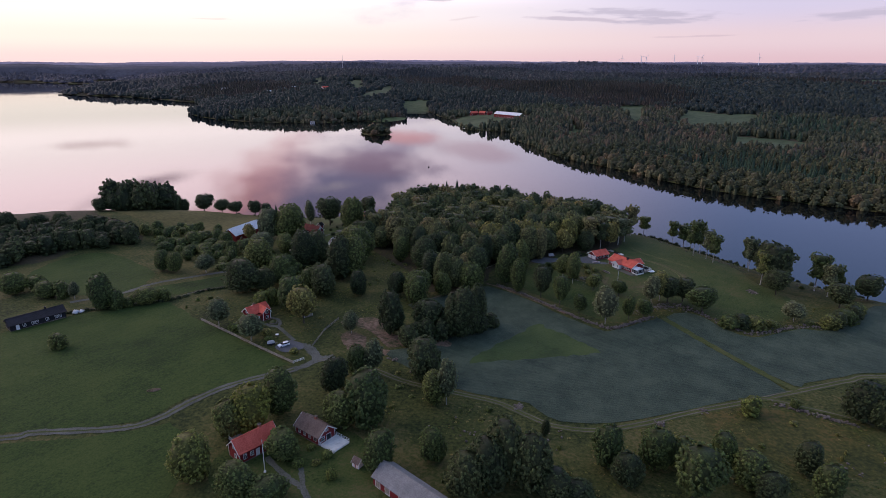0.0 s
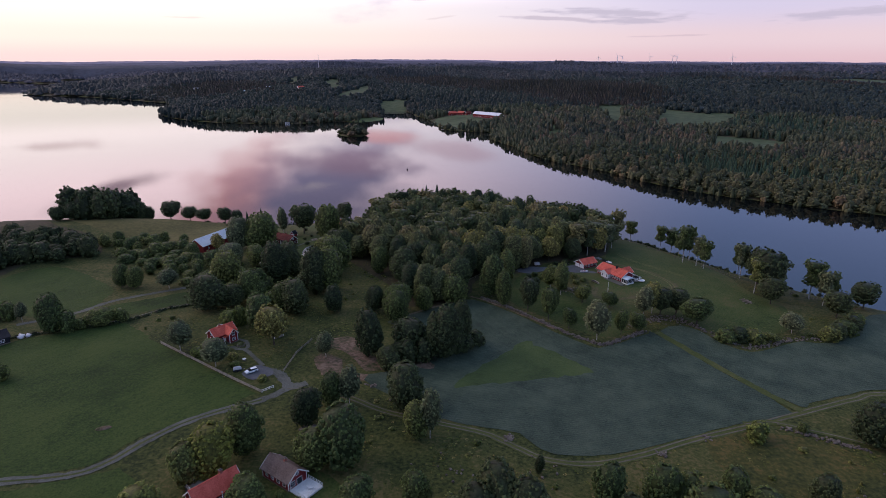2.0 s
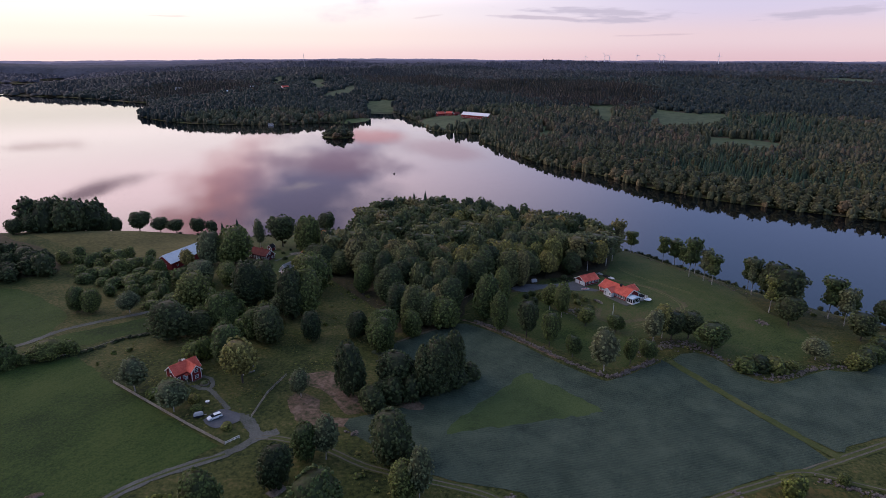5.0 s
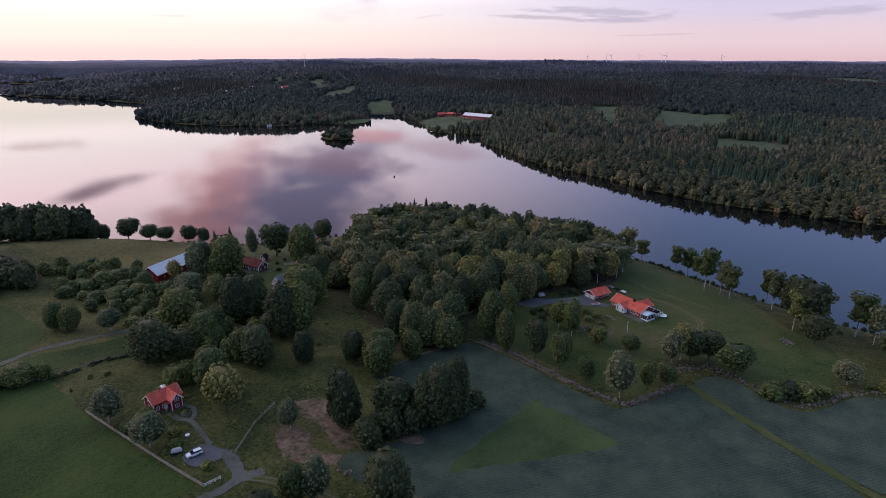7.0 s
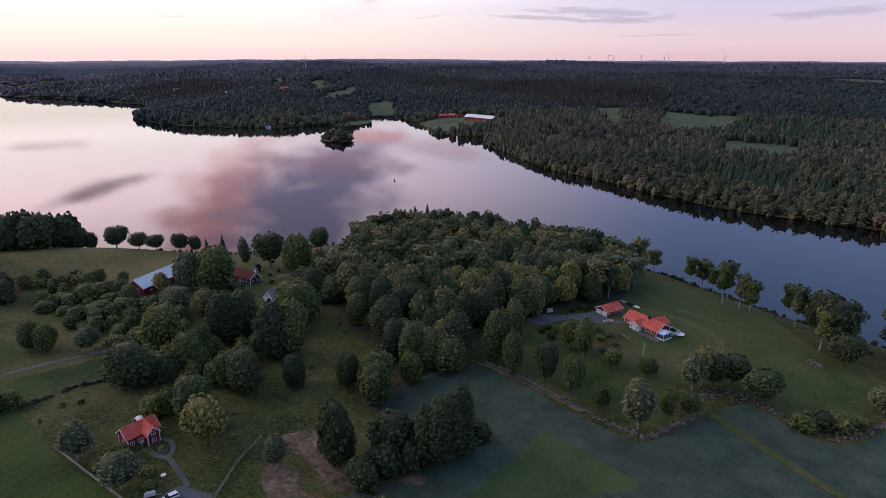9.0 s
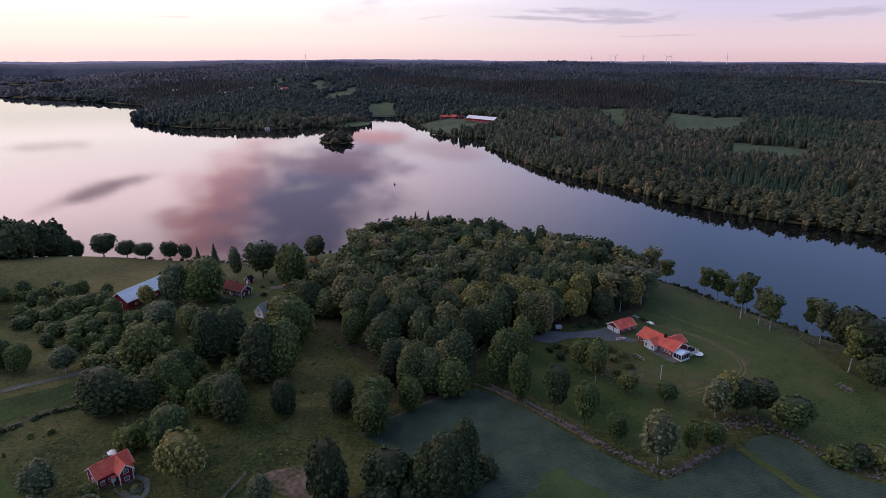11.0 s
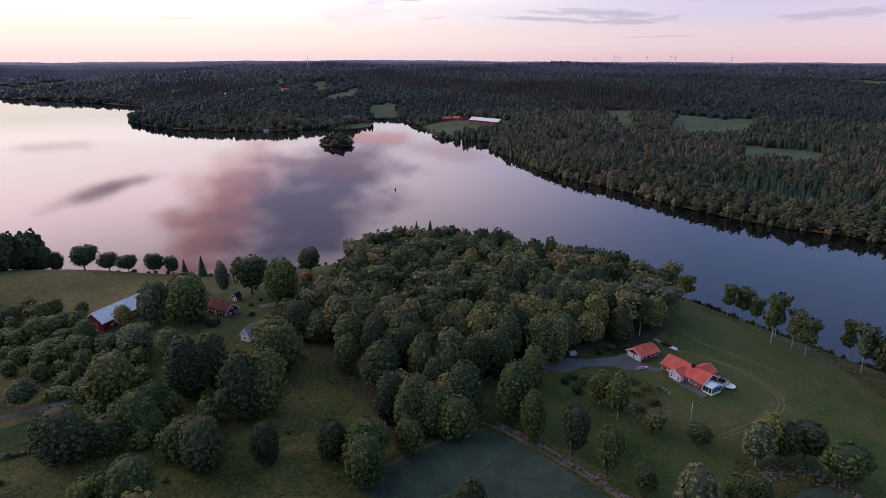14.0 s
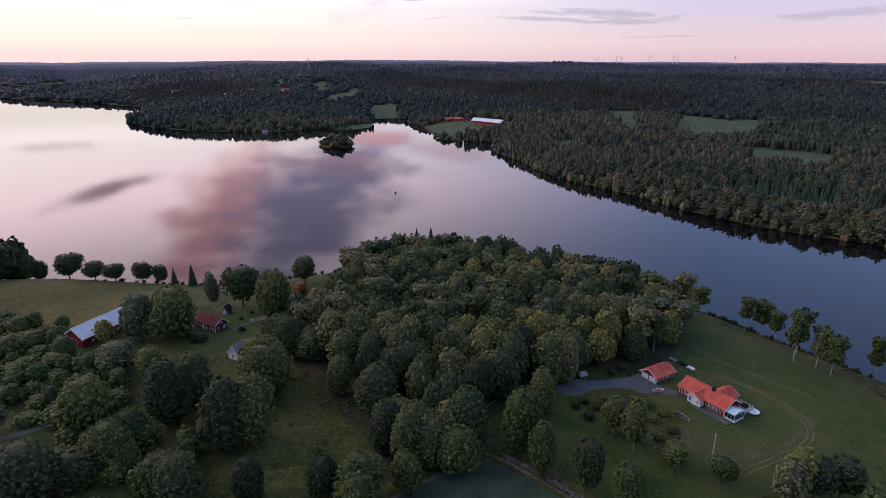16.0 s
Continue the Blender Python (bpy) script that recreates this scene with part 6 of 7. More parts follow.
opening("window", h, "S", 12.6, 6.2, -4.6, 2.85, 0.7, 0.55)
opening("window", h, "S", 12.6, 6.2, 1.4, 2.85, 0.7, 0.55)
opening("door", h, "S", 12.6, 6.2, -0.6, 0.4, 1.0, 2.05, "white_paint")
for s in "WE":
    opening("window", h, s, 12.6, 6.2, 0.9 if s == "W" else 0, 1.2, 0.9, 1.25)
    opening("window", h, s, 12.6, 6.2, 0, 3.9, 0.8, 1.0)
chimney(h, 2.4, 0.25, 5.2, 7.6, 0.8, "brick")
deck = thing("balcony_deck", "weathered terrace with grey railing behind the farmhouse", "terrace", place(x, y, turn) @ pose(0.2, 5.6, 0))
part("deck", boxes((-4.4, -2.2, -0.6, 4.4, 2.0, 2.6)), M["dark_paint"], deck)
part("deck_floor", boxes((-4.5, -2.3, 2.604, 4.5, 2.1, 2.7)), M["wood"], deck)
railing(deck, [(-4.4, -2.2), (-4.4, 2.0), (4.4, 2.0), (4.4, -2.2)], 1.0, "white_paint", 2.7)
part("vent_pipe", tube(bmesh.new(), (-2.4, 1.2, 2.7), (-2.4, 1.2, 4.6), 0.14, 0.14), M["white_paint"], deck)

# red house with a brown roof and a white deck
x, y, turn, L = seat(-43.6, 159.2, -34.6, 152.2)
h = thing("guest_house", "red wooden house with brown tile roof and white gable", "house", place(x, y, turn))
gable_walls(h, 10.8, 6.4, 2.9, 2.6, "red_paint")
roof_pair(h, 10.8, 6.4, 2.9, 2.6, 0.45, "brown_tile")
for px in (-3.6, -1.2, 1.2, 3.6):
    opening("window", h, "S", 10.8, 6.4, px, 1.1, 1.0, 1.2)
    opening("window", h, "N", 10.8, 6.4, px, 1.1, 1.0, 1.2)
opening("window", h, "E", 10.8, 6.4, -1.7, 1.0, 1.3, 1.4)
opening("door", h, "E", 10.8, 6.4, 0.6, 0.4, 1.7, 2.0, "pane")
opening("window", h, "E", 10.8, 6.4, 0, 3.6, 0.9, 0.9)
opening("window", h, "W", 10.8, 6.4, 0, 1.2, 1.0, 1.2)
chimney(h, 0.4, 0.2, 4.6, 6.6, 0.75, "brick")
d = thing("white_deck", "white wooden deck with railing at the house gable", "deck", place(x, y, turn) @ pose(8.4, 0.3, 0))
for k in range(16):
    part("plank", boxes((-2.9, -3.2 + k * 0.41, 0.42, 2.9, -3.2 + k * 0.41 + 0.385, 0.5)), M["white_paint"], d)
part("skirt", boxes((-2.85, -3.15, -0.6, 2.85, 3.3, 0.416)), M["white_paint"], d)
railing(d, [(-2.8, -3.1), (2.8, -3.1), (2.8, 3.2), (-2.8, 3.2)], 0.95, "white_paint", 0.5, gap=1.2)
t = thing("garden_table", "white garden table on the wooden deck", "table", place(x, y, turn) @ pose(9.2, 0.6, 0.5))
part("tabletop", boxes((-0.9, -0.5, 0.70, 0.9, 0.5, 0.75)), M["white_paint"], t)
for sx in (-1, 1):
    for sy in (-1, 1):
        part("leg", boxes((sx * 0.75 - 0.04, sy * 0.38 - 0.04, 0, sx * 0.75 + 0.04, sy * 0.38 + 0.04, 0.698)), M["white_paint"], t)

# long barn with a grey roof
x, y, turn, L = seat(-16.2, 136.4, 2.0, 119.4)
h = thing("barn", "long red barn with weathered grey roof", "barn", place(x, y, turn))
gable_walls(h, 24.5, 7.6, 3.0, 2.8, "red_paint", corner=None)
roof_pair(h, 24.5, 7.6, 3.0, 2.8, 0.4, "grey_roof", trim="wood")
for px in (-10.4, -6.6, -1.2, 4.5, 9.0):
    opening("door", h, "S", 24.5, 7.6, px, 0.35, 1.7, 2.2, "wood")
opening("window", h, "W", 24.5, 7.6, 0, 1.2, 0.9, 0.9)

# playhouse
h = thing("playhouse", "tiny pale playhouse with a shingle roof", "playhouse", place(-24.0, 141.2, -35))
gable_walls(h, 2.4, 2.0, 1.7, 1.0, "pale_paint", foot=0.1)
roof_pair(h, 2.4, 2.0, 1.7, 1.0, 0.25, "brown_tile", trim="white_paint", thick=0.1)
opening("door", h, "S", 2.4, 2.0, 0, 0.1, 0.6, 1.35, "brick")

# cottage with a front gable
x, y, turn, L = seat(-85.6, 234.6, -79.4, 241.6)
h = thing("cottage", "small red cottage with orange tile roof and white trim", "house", place(x + 0.6, y - 0.6, turn))
gable_walls(h, 9.4, 6.0, 3.6, 2.3, "red_paint")
roof_pair(h, 9.4, 6.0, 3.6, 2.3, 0.4, "orange_tile")
gable_walls(h, 5.4, 3.6, 3.9, 1.9, "red_paint", 1.6, -3.2, 90)
roof_pair(h, 5.4, 3.6, 3.9, 1.9, 0.35, "orange_tile", 1.6, -3.2, 90)
for z in (1.0, 3.3):
    f = opening("window", h, "S", 9.4, 11.8, 1.6, z, 1.1, 1.15)
for px in (-3.4, -1.4):
    opening("window", h, "S", 9.4, 6.0, px, 1.1, 0.9, 1.2)
opening("door", h, "S", 9.4, 6.0, -0.75, 0.4, 0.9, 2.0, "white_paint")
for s in "WE":
    opening("window", h, s, 9.4, 6.0, 0, 1.2, 1.0, 1.2)
    opening("window", h, s, 9.4, 6.0, 0, 3.7, 0.8, 0.9)
for px in (-3, 0, 3):
    opening("window", h, "N", 9.4, 6.0, px, 1.2, 0.9, 1.2)
chimney(h, -0.6, 0.3, 4.6, 6.8, 0.75, "brick", "stone", "red brick chimney")
ps = thing("garden_parasol", "white hexagonal parasol on the terrace behind the cottage", "parasol", place(-84.9, 245.4, 10))
part("pole", tube(bmesh.new(), (0, 0, -0.1), (0, 0, 2.9), 0.04, 0.04, 8), M["metal"], ps)
part("canopy", tube(bmesh.new(), (0, 0, 2.35), (0, 0, 2.95), 1.75, 0.08, 6), M["white_paint"], ps, "white fabric canopy")
part("foot", tube(bmesh.new(), (0, 0, -0.05), (0, 0, 0.12), 0.35, 0.3, 10), M["stone"], ps)
porch = part("porch_roof", boxes((-1.5, -4.6, 2.6, 0.0, -3.05, 2.75)), M["orange_tile"], h)
for px in (-1.4, -0.1):
    part("porch_post", boxes((px - 0.06, -4.5, 0.0, px + 0.06, -4.38, 2.598)), M["white_paint"], h)
s = thing("garden_shed", "small grey shed half hidden by the autumn tree", "shed", place(-60.6, 240.6, 40))
gable_walls(s, 4.2, 3.0, 2.1, 1.1, "wood", foot=0.15)
roof_pair(s, 4.2, 3.0, 2.1, 1.1, 0.25, "grey_roof", trim="wood", thick=0.08)

# dark longhouse
x, y, turn, L = seat(-181.5, 223.6, -168.0, 239.0)
h = thing("longhouse", "long black timber house with black roof", "house", place(x, y, turn))
gable_walls(h, 20.5, 7.0, 2.8, 1.9, "dark_paint", corner=None)
roof_pair(h, 20.5, 7.0, 2.8, 1.9, 0.5, "dark_roof", trim="dark_paint")
for px, kind in ((-7.6, "door"), (-5.2, "window"), (-2.0, "window"), (-0.6, "window"), (3.2, "window"), (6.6, "window"), (8.0, "window")):
    opening(kind, h, "S", 20.5, 7.0, px, 0.4 if kind == "door" else 1.0, 1.0, 2.0 if kind == "door" else 1.1)
chimney(h, 4.0, 0.2, 4.2, 5.8, 0.6, "dark_paint")
for k, (a, b, r) in enumerate(((-164.0, 241.5, 0.95), (-162.2, 242.6, 0.75))):
    b_ = thing("flowering_bush", "white flowering bush beside the black house", "bush", place(a, b, 40 * k))
    v, q, _ = crown(90 + k, "round", -0.05, 200, 0.05, 16, 0.2, (8, 4), 0.7)
    c = new("blossom", np_mesh("blossom", v * np.array([3.0 * r, 3.0 * r, 1.7 * r]), q, M["far_white"]))
    c.parent = b_

# villa: main range, porch gable, back wing, glass annexe
x, y, turn, L = seat(97.3, 315.8, 105.6, 301.0)
h = thing("villa", "white-trimmed red villa with bright orange tile roof", "house", place(x, y, turn, 0.1))
gable_walls(h, 17.0, 8.6, 2.8, 2.4, "red_paint")
roof_pair(h, 17.0, 8.6, 2.8, 2.4, 0.55, "orange_tile")
gable_walls(h, 4.4, 4.8, 2.8, 1.5, "white_paint", -1.2, -4.2, 90)
roof_pair(h, 6.2, 4.8, 2.8, 1.5, 0.4, "orange_tile", -1.2, -3.5, 90)
gable_walls(h, 4.2, 6.0, 2.8, 1.8, "red_paint", 2.6, 5.0, 90)
roof_pair(h, 6.4, 6.0, 2.8, 1.8, 0.4, "orange_tile", 2.6, 4.3, 90)
for px in (-7.0, -5.4, 2.4, 3.9, 5.4, 6.9):
    opening("window", h, "S", 17.0, 8.6, px, 1.0, 1.0, 1.3)
opening("door", h, "S", 17.0, 12.8, -1.2, 0.4, 1.1, 2.05, "white_paint")
for px in (-2.7, 0.3):
    opening("window", h, "S", 17.0, 12.8, px, 1.0, 0.7, 1.3)
for px in (-2.2, 2.2):
    opening("window", h, "W", 17.0, 8.6, px, 1.0, 1.1, 1.3)
for px in (-6.6, -4.4, 6.6):
    opening("window", h, "N", 17.0, 8.6, px, 1.0, 1.0, 1.3)
chimney(h, 1.6, -0.5, 4.3, 6.0, 0.9, "dark_paint", "dark_paint", "black sheet-metal chimney")
part("paved_apron", boxes((-8.9, -7.6, -0.5, 11.6, -4.36, 0.06)), M["gravel"], h, "pale paved strip before the villa")
g = thing("conservatory", "glass conservatory with pale blue roof on the villa gable", "conservatory", place(x, y, turn, 0.1) @ pose(10.35, -1.4, 0))
part("base", boxes((-1.75, -2.6, -0.5, 1.75, 2.6, 0.45)), M["white_paint"], g)
part("glazed_roof", extrude_outline([(-2.9, 2.45), (2.9, 2.45), (0, 3.35), (-2.9, 2.58)], -1.8, 1.95), M["blue_roof"], g, "pale blue translucent roof").matrix_basis = pose(0, 0, 0, 0, 0, 90)
for k in range(6):
    px = -2.5 + k * 1.0
    part("mullion", boxes((1.63, px - 0.05, 0.452, 1.75, px + 0.05, 2.5)), M["white_paint"], g)
    if k < 5:
        part("pane", boxes((1.67, px + 0.052, 0.46, 1.70, px + 0.948, 2.48)), M["pane"], g)
for sy in (-1, 1):
    for k in range(4):
        px = -1.7 + k * 1.08
        part("mullion", boxes((px - 0.05, sy * 2.56 - 0.06, 0.452, px + 0.05, sy * 2.56 + 0.06, 2.5)), M["white_paint"], g)
        if k < 3:
            part("pane", boxes((px + 0.052, sy * 2.56 - 0.015, 0.46, px + 1.028, sy * 2.56 + 0.015, 2.48)), M["pane"], g)
d = thing("terrace", "raised villa terrace with white railing and dark furniture", "terrace", place(x, y, turn, 0.1) @ pose(8.6, 5.6, 0))
part("terrace_floor", boxes((-3.2, -2.4, -0.5, 2.6, 2.4, 0.5)), M["wood"], d)
railing(d, [(-3.1, 2.3), (2.5, 2.3), (2.5, -2.3)], 1.0, "white_paint", 0.5)
part("sofa", boxes((-1.6, 0.4, 0.504, 1.2, 1.7, 0.95), (-1.6, 1.3, 0.954, 1.2, 1.7, 1.35)), M["dark_paint"], d, "dark outdoor sofa")

# garage
x, y, turn, L = seat(85.9, 322.2, 94.6, 326.8)
h = thing("garage", "red garage with orange tile roof and white doors", "garage", place(x, y, turn, 0.1))
gable_walls(h, 9.6, 6.8, 2.6, 1.9, "red_paint")
roof_pair(h, 9.6, 6.8, 2.6, 1.9, 0.5, "orange_tile")
opening("door", h, "W", 9.6, 6.8, -1.6, 0.1, 2.5, 2.1, "white_paint")
opening("door", h, "W", 9.6, 6.8, 1.6, 0.1, 2.5, 2.1, "white_paint")
for px in (-3.2, -1.0, 1.2, 3.4):
    opening("window", h, "S", 9.6, 6.8, px, 1.1, 1.2, 0.9)

# big barn with sheet roof
x, y, turn, L = seat(-136.0, 361.5, -123.6, 389.5)
h = thing("barn", "large dark red barn with pale sheet-metal roof", "barn", place(x, y, turn))
gable_walls(h, 33, 10.5, 4.4, 3.6, "red_paint", corner=None)
roof_pair(h, 33, 10.5, 4.4, 3.6, 0.5, "sheet_roof", tiles=False)
opening("door", h, "W", 33, 10.5, 0, 0.35, 3.2, 3.2, "red_paint")
for px in (-12, -6, 0, 6, 12):
    opening("window", h, "S", 33, 10.5, px, 1.6, 1.0, 0.9)

# lake cottage and its outbuildings
x, y, turn, L = seat(-92.6, 379.6, -80.6, 371.6)
h = thing("lake_cottage", "dark red timber cottage with red tile roof", "house", place(x, y, turn))
gable_walls(h, 13.6, 6.6, 3.3, 2.6, "maroon_paint")
roof_pair(h, 13.6, 6.6, 3.3, 2.6, 0.4, "red_tile")
for px in (-5.2, -3.0, 1.2, 3.4, 5.4):
    opening("window", h, "S", 13.6, 6.6, px, 1.1, 0.95, 1.2)
opening("door", h, "S", 13.6, 6.6, -0.9, 0.4, 1.0, 2.0)
for s in "WE":
    for px in (-1.5, 1.5):
        opening("window", h, s, 13.6, 6.6, px, 1.1, 0.95, 1.2)
    opening("window", h, s, 13.6, 6.6, 0, 3.6, 0.9, 1.0)
chimney(h, 0.5, 0.1, 5.0, 7.0, 0.7)
h = thing("side_building", "low dark timber outbuilding beside the cottage", "outbuilding", place(-100.0, 375.5, -30))
gable_walls(h, 9.0, 5.0, 2.4, 1.9, "dark_paint", corner=None)
roof_pair(h, 9.0, 5.0, 2.4, 1.9, 0.3, "red_tile", trim="dark_paint")
opening("window", h, "S", 9.0, 5.0, -1, 1.0, 0.9, 1.0)
h = thing("garden_shed", "small red shed with dark roof on the lawn", "shed", place(-84.8, 391.6, 65))
gable_walls(h, 3.6, 2.8, 2.2, 1.5, "red_paint", foot=0.15)
roof_pair(h, 3.6, 2.8, 2.2, 1.5, 0.3, "dark_roof")
opening("door", h, "W", 3.6, 2.8, 0, 0.15, 0.9, 1.9)
h = thing("white_hut", "pale pink wooden hut with a steep gable", "hut", place(-66.4, 346.6, 60))
gable_walls(h, 6.0, 4.6, 3.2, 2.7, "pale_paint")
roof_pair(h, 6.0, 4.6, 3.2, 2.7, 0.35, "grey_roof")
opening("window", h, "W", 6.0, 4.6, 0, 3.4, 0.8, 0.9)
opening("window", h, "W", 6.0, 4.6, 0, 1.2, 0.9, 1.2)
opening("window", h, "S", 6.0, 4.6, 0, 1.2, 0.9, 1.1)
h = thing("boathouse", "red boathouse with pale roof under the trees", "boathouse", place(-41.5, 402.0, 60))
gable_walls(h, 6.5, 4.5, 2.6, 2.0, "red_paint")
roof_pair(h, 6.5, 4.5, 2.6, 2.0, 0.3, "sheet_roof", tiles=False)

# far farms
def far_house(name, label, x, y, turn, L, W, H, rise, wall, roof, category="house"):
    h = thing(name, label, category, place(x, y, turn))
    gable_walls(h, L, W, H, rise, wall, corner=None)
    roof_pair(h, L, W, H, rise, 0.5, roof, tiles=False, thick=0.3)
    for k in range(max(2, int(L / 4))):
        opening("window", h, "S", L, W, -L / 2 + (k + 0.7) * L / max(2, int(L / 4)), 1.2, 1.2, 1.3)


far_house("far_barn", "long red barn with white roof across the lake", 130, 1197, -46, 66, 14, 6, 4.5, "red_paint", "far_white", "barn")
far_house("far_house", "red house with orange roof across the lake", 66, 1308, 20, 16, 9, 5, 3.5, "red_paint", "orange_tile")
far_house("far_house", "red house at the far farmyard", 84, 1296, -30, 14, 8, 5, 3, "red_paint", "orange_tile")
far_house("far_house", "small red house behind the far barn", 98, 1282, 10, 10, 7, 4, 3, "red_paint", "red_tile")
for fx, fy, ft, fw, fr, lab in ((-540, 1930, 30, "pale_paint", "orange_tile", "pale house with orange roof in the far village"), (-500, 1900, -10, "pale_paint", "sheet_roof", "pale house with grey roof in the far village"),
                                (-520, 1815, 60, "far_white", "sheet_roof", "white house near the far bay"), (-470, 1925, 15, "red_paint", "sheet_roof", "red house in the far village"),
                                (-720, 2000, 0, "far_white", "grey_roof", "white house above the bay"), (-360, 1845, 40, "pale_paint", "orange_tile", "pale house at the edge of the far meadow")):
    far_house("far_house", lab, fx, fy, ft, 20, 11, 7, 5, fw, fr)
far_house("far_house", "white boathouse at the far shore", -262, 1196, 0, 8, 6, 3, 2, "far_white", "grey_roof")

# wind turbines and mast on the horizon
for az, dist, k in ((16.5, 4720, 0), (18.2, 4640, 40), (18.6, 4700, 80), (21.0, 4700, 20), (22.95, 4560, 60), (23.3, 4480, 95), (27.8, 4360, 10)):
    a = radians(az)
    wx, wy = dist * math.sin(a) + 3, dist * math.cos(a) + 137
    w = thing("wind_turbine", "white wind turbine on the horizon", "wind turbine", pose(wx, wy, height(wx, wy), 0, 0, 180 - az), "wind turbines")
    part("tower", tube(bmesh.new(), (0, 0, 0), (0, 0, 62), 2.2, 1.4), M["far_white"], w)
    part("nacelle", boxes((-1.6, -3, 61, 1.6, 4, 64.5)), M["far_white"], w)
    for b in range(3):
        an = radians(k + 120 * b)
        part("blade", tube(bmesh.new(), (0, -3.4, 62.8), (26 * math.sin(an), -3.4, 62.8 + 26 * math.cos(an)), 1.1, 0.35, 5), M["far_white"], w)
mast = thing("radio_mast", "thin lattice radio mast above the far woods", "mast", pose(-560, 3400, height(-560, 3400)))
part("pole", tube(bmesh.new(), (0, 0, 0), (0, 0, 85), 1.4, 0.8, 6), M["metal"], mast)


# ---- cars, boats, poles, fences, stones ----
def car(name, label, m, paint):
    c = thing(name, label, "car", m)
    low = extrude_outline([(-2.28, 0.28), (2.25, 0.28), (2.3, 0.62), (2.15, 0.86), (1.15, 0.98), (-2.2, 1.0), (-2.3, 0.7)], -0.89, 0.89)
    bmesh.ops.bevel(low, geom=low.edges[:], offset=0.07, segments=2, affect="EDGES")
    part("body", low, paint, c)
    cab = bmesh.new()
    pts = [(-2.12, -0.8, 1.0), (1.05, -0.8, 0.98), (1.05, 0.8, 0.98), (-2.12, 0.8, 1.0), (-1.85, -0.62, 1.46), (0.15, -0.62, 1.5), (0.15, 0.62, 1.5), (-1.85, 0.62, 1.46)]
    vs = [cab.verts.new(p) for p in pts]
    for f in ((3, 2, 1, 0), (4, 5, 6, 7), (0, 1, 5, 4), (1, 2, 6, 5), (2, 3, 7, 6), (3, 0, 4, 7)):
        cab.faces.new([vs[i] for i in f])
    part("cabin_glass", cab, M["pane"], c, "dark window glass")
    part("roof", boxes((-1.88, -0.65, 1.462, 0.2, 0.65, 1.54)), paint, c)
    for sx in (-1.4, 1.4):
        for sy in (-1, 1):
            w = part("tyre", tube(bmesh.new(), (sx, sy * 0.9, 0.33), (sx, sy * 0.7, 0.33), 0.33, 0.33, 14), M["rubber"], c)
            part("rim", tube(bmesh.new(), (sx, sy * 0.905, 0.33), (sx, sy * 0.86, 0.33), 0.2, 0.2, 10), M["metal"], w)
    for sy in (-0.62, 0.62):
        part("headlight", boxes((2.2, sy - 0.2, 0.6, 2.32, sy + 0.2, 0.76)), M["metal"], c)
        part("tail_light", boxes((-2.33, sy - 0.18, 0.66, -2.24, sy + 0.18, 0.92)), M["boat_red"], c)
    return c


x, y, turn, L = seat(-61.6, 212.8, -65.0, 210.2)
car("estate_car", "white estate car parked on the paved yard", place(x, y, turn, 0.2), M["car_white"])
c = thing("covered_trailer", "small trailer under a pale grey tarpaulin", "trailer", place(-68.6, 212.4, 20, 0.05))
part("bed", boxes((-1.5, -0.8, 0.35, 1.5, 0.8, 0.85)), M["dark_paint"], c)
cover = box(bmesh.new(), -1.55, -0.85, 0.854, 1.55, 0.85, 1.75)
for v in cover.verts:
    if v.co.z > 1:
        v.co.x *= 0.7
        v.co.y *= 0.75
bmesh.ops.bevel(cover, geom=cover.edges[:], offset=0.15, segments=2, affect="EDGES")
part("tarpaulin", cover, M["tarp"], c, "pale grey tarpaulin")
for sy in (-1, 1):
    part("tyre", tube(bmesh.new(), (0, sy * 0.92, 0.3), (0, sy * 0.78, 0.3), 0.3, 0.3, 12), M["rubber"], c)
part("drawbar", boxes((1.5, -0.05, 0.4, 2.6, 0.05, 0.5)), M["metal"], c)


def flagpole(x, y, h, label):
    f = thing("flagpole", label, "flagpole", place(x, y, 0))
    part("foot", boxes((-0.3, -0.3, -0.3, 0.3, 0.3, 0.45)), M["white_paint"], f)
    part("pole", tube(bmesh.new(), (0, 0, 0.3), (0, 0, h), 0.13, 0.07, 10), M["white_paint"], f)
    part("finial", tube(bmesh.new(), (0, 0, h), (0, 0, h + 0.25), 0.16, 0.1, 10), M["metal"], f)


flagpole(-49.6, 138.0, 10.5, "white flagpole in the farm garden")
flagpole(88.7, 279.4, 8.6, "white flagpole on the villa lawn")

tr = thing("trampoline", "round white covered trampoline on the lawn", "trampoline", place(113.3, 301.6, 0))
part("cover", tube(bmesh.new(), (0, 0, 0.62), (0, 0, 0.74), 1.95, 1.95, 28), M["white_paint"], tr, "white cover")
part("mat", tube(bmesh.new(), (0, 0, 0.744), (0, 0, 0.86), 1.2, 0.4, 20), M["blue_roof"], tr)
for k in range(6):
    a = k * math.pi / 3
    part("leg", tube(bmesh.new(), (1.7 * math.cos(a), 1.7 * math.sin(a), -0.1), (1.7 * math.cos(a), 1.7 * math.sin(a), 0.616), 0.05, 0.05, 6), M["metal"], tr)


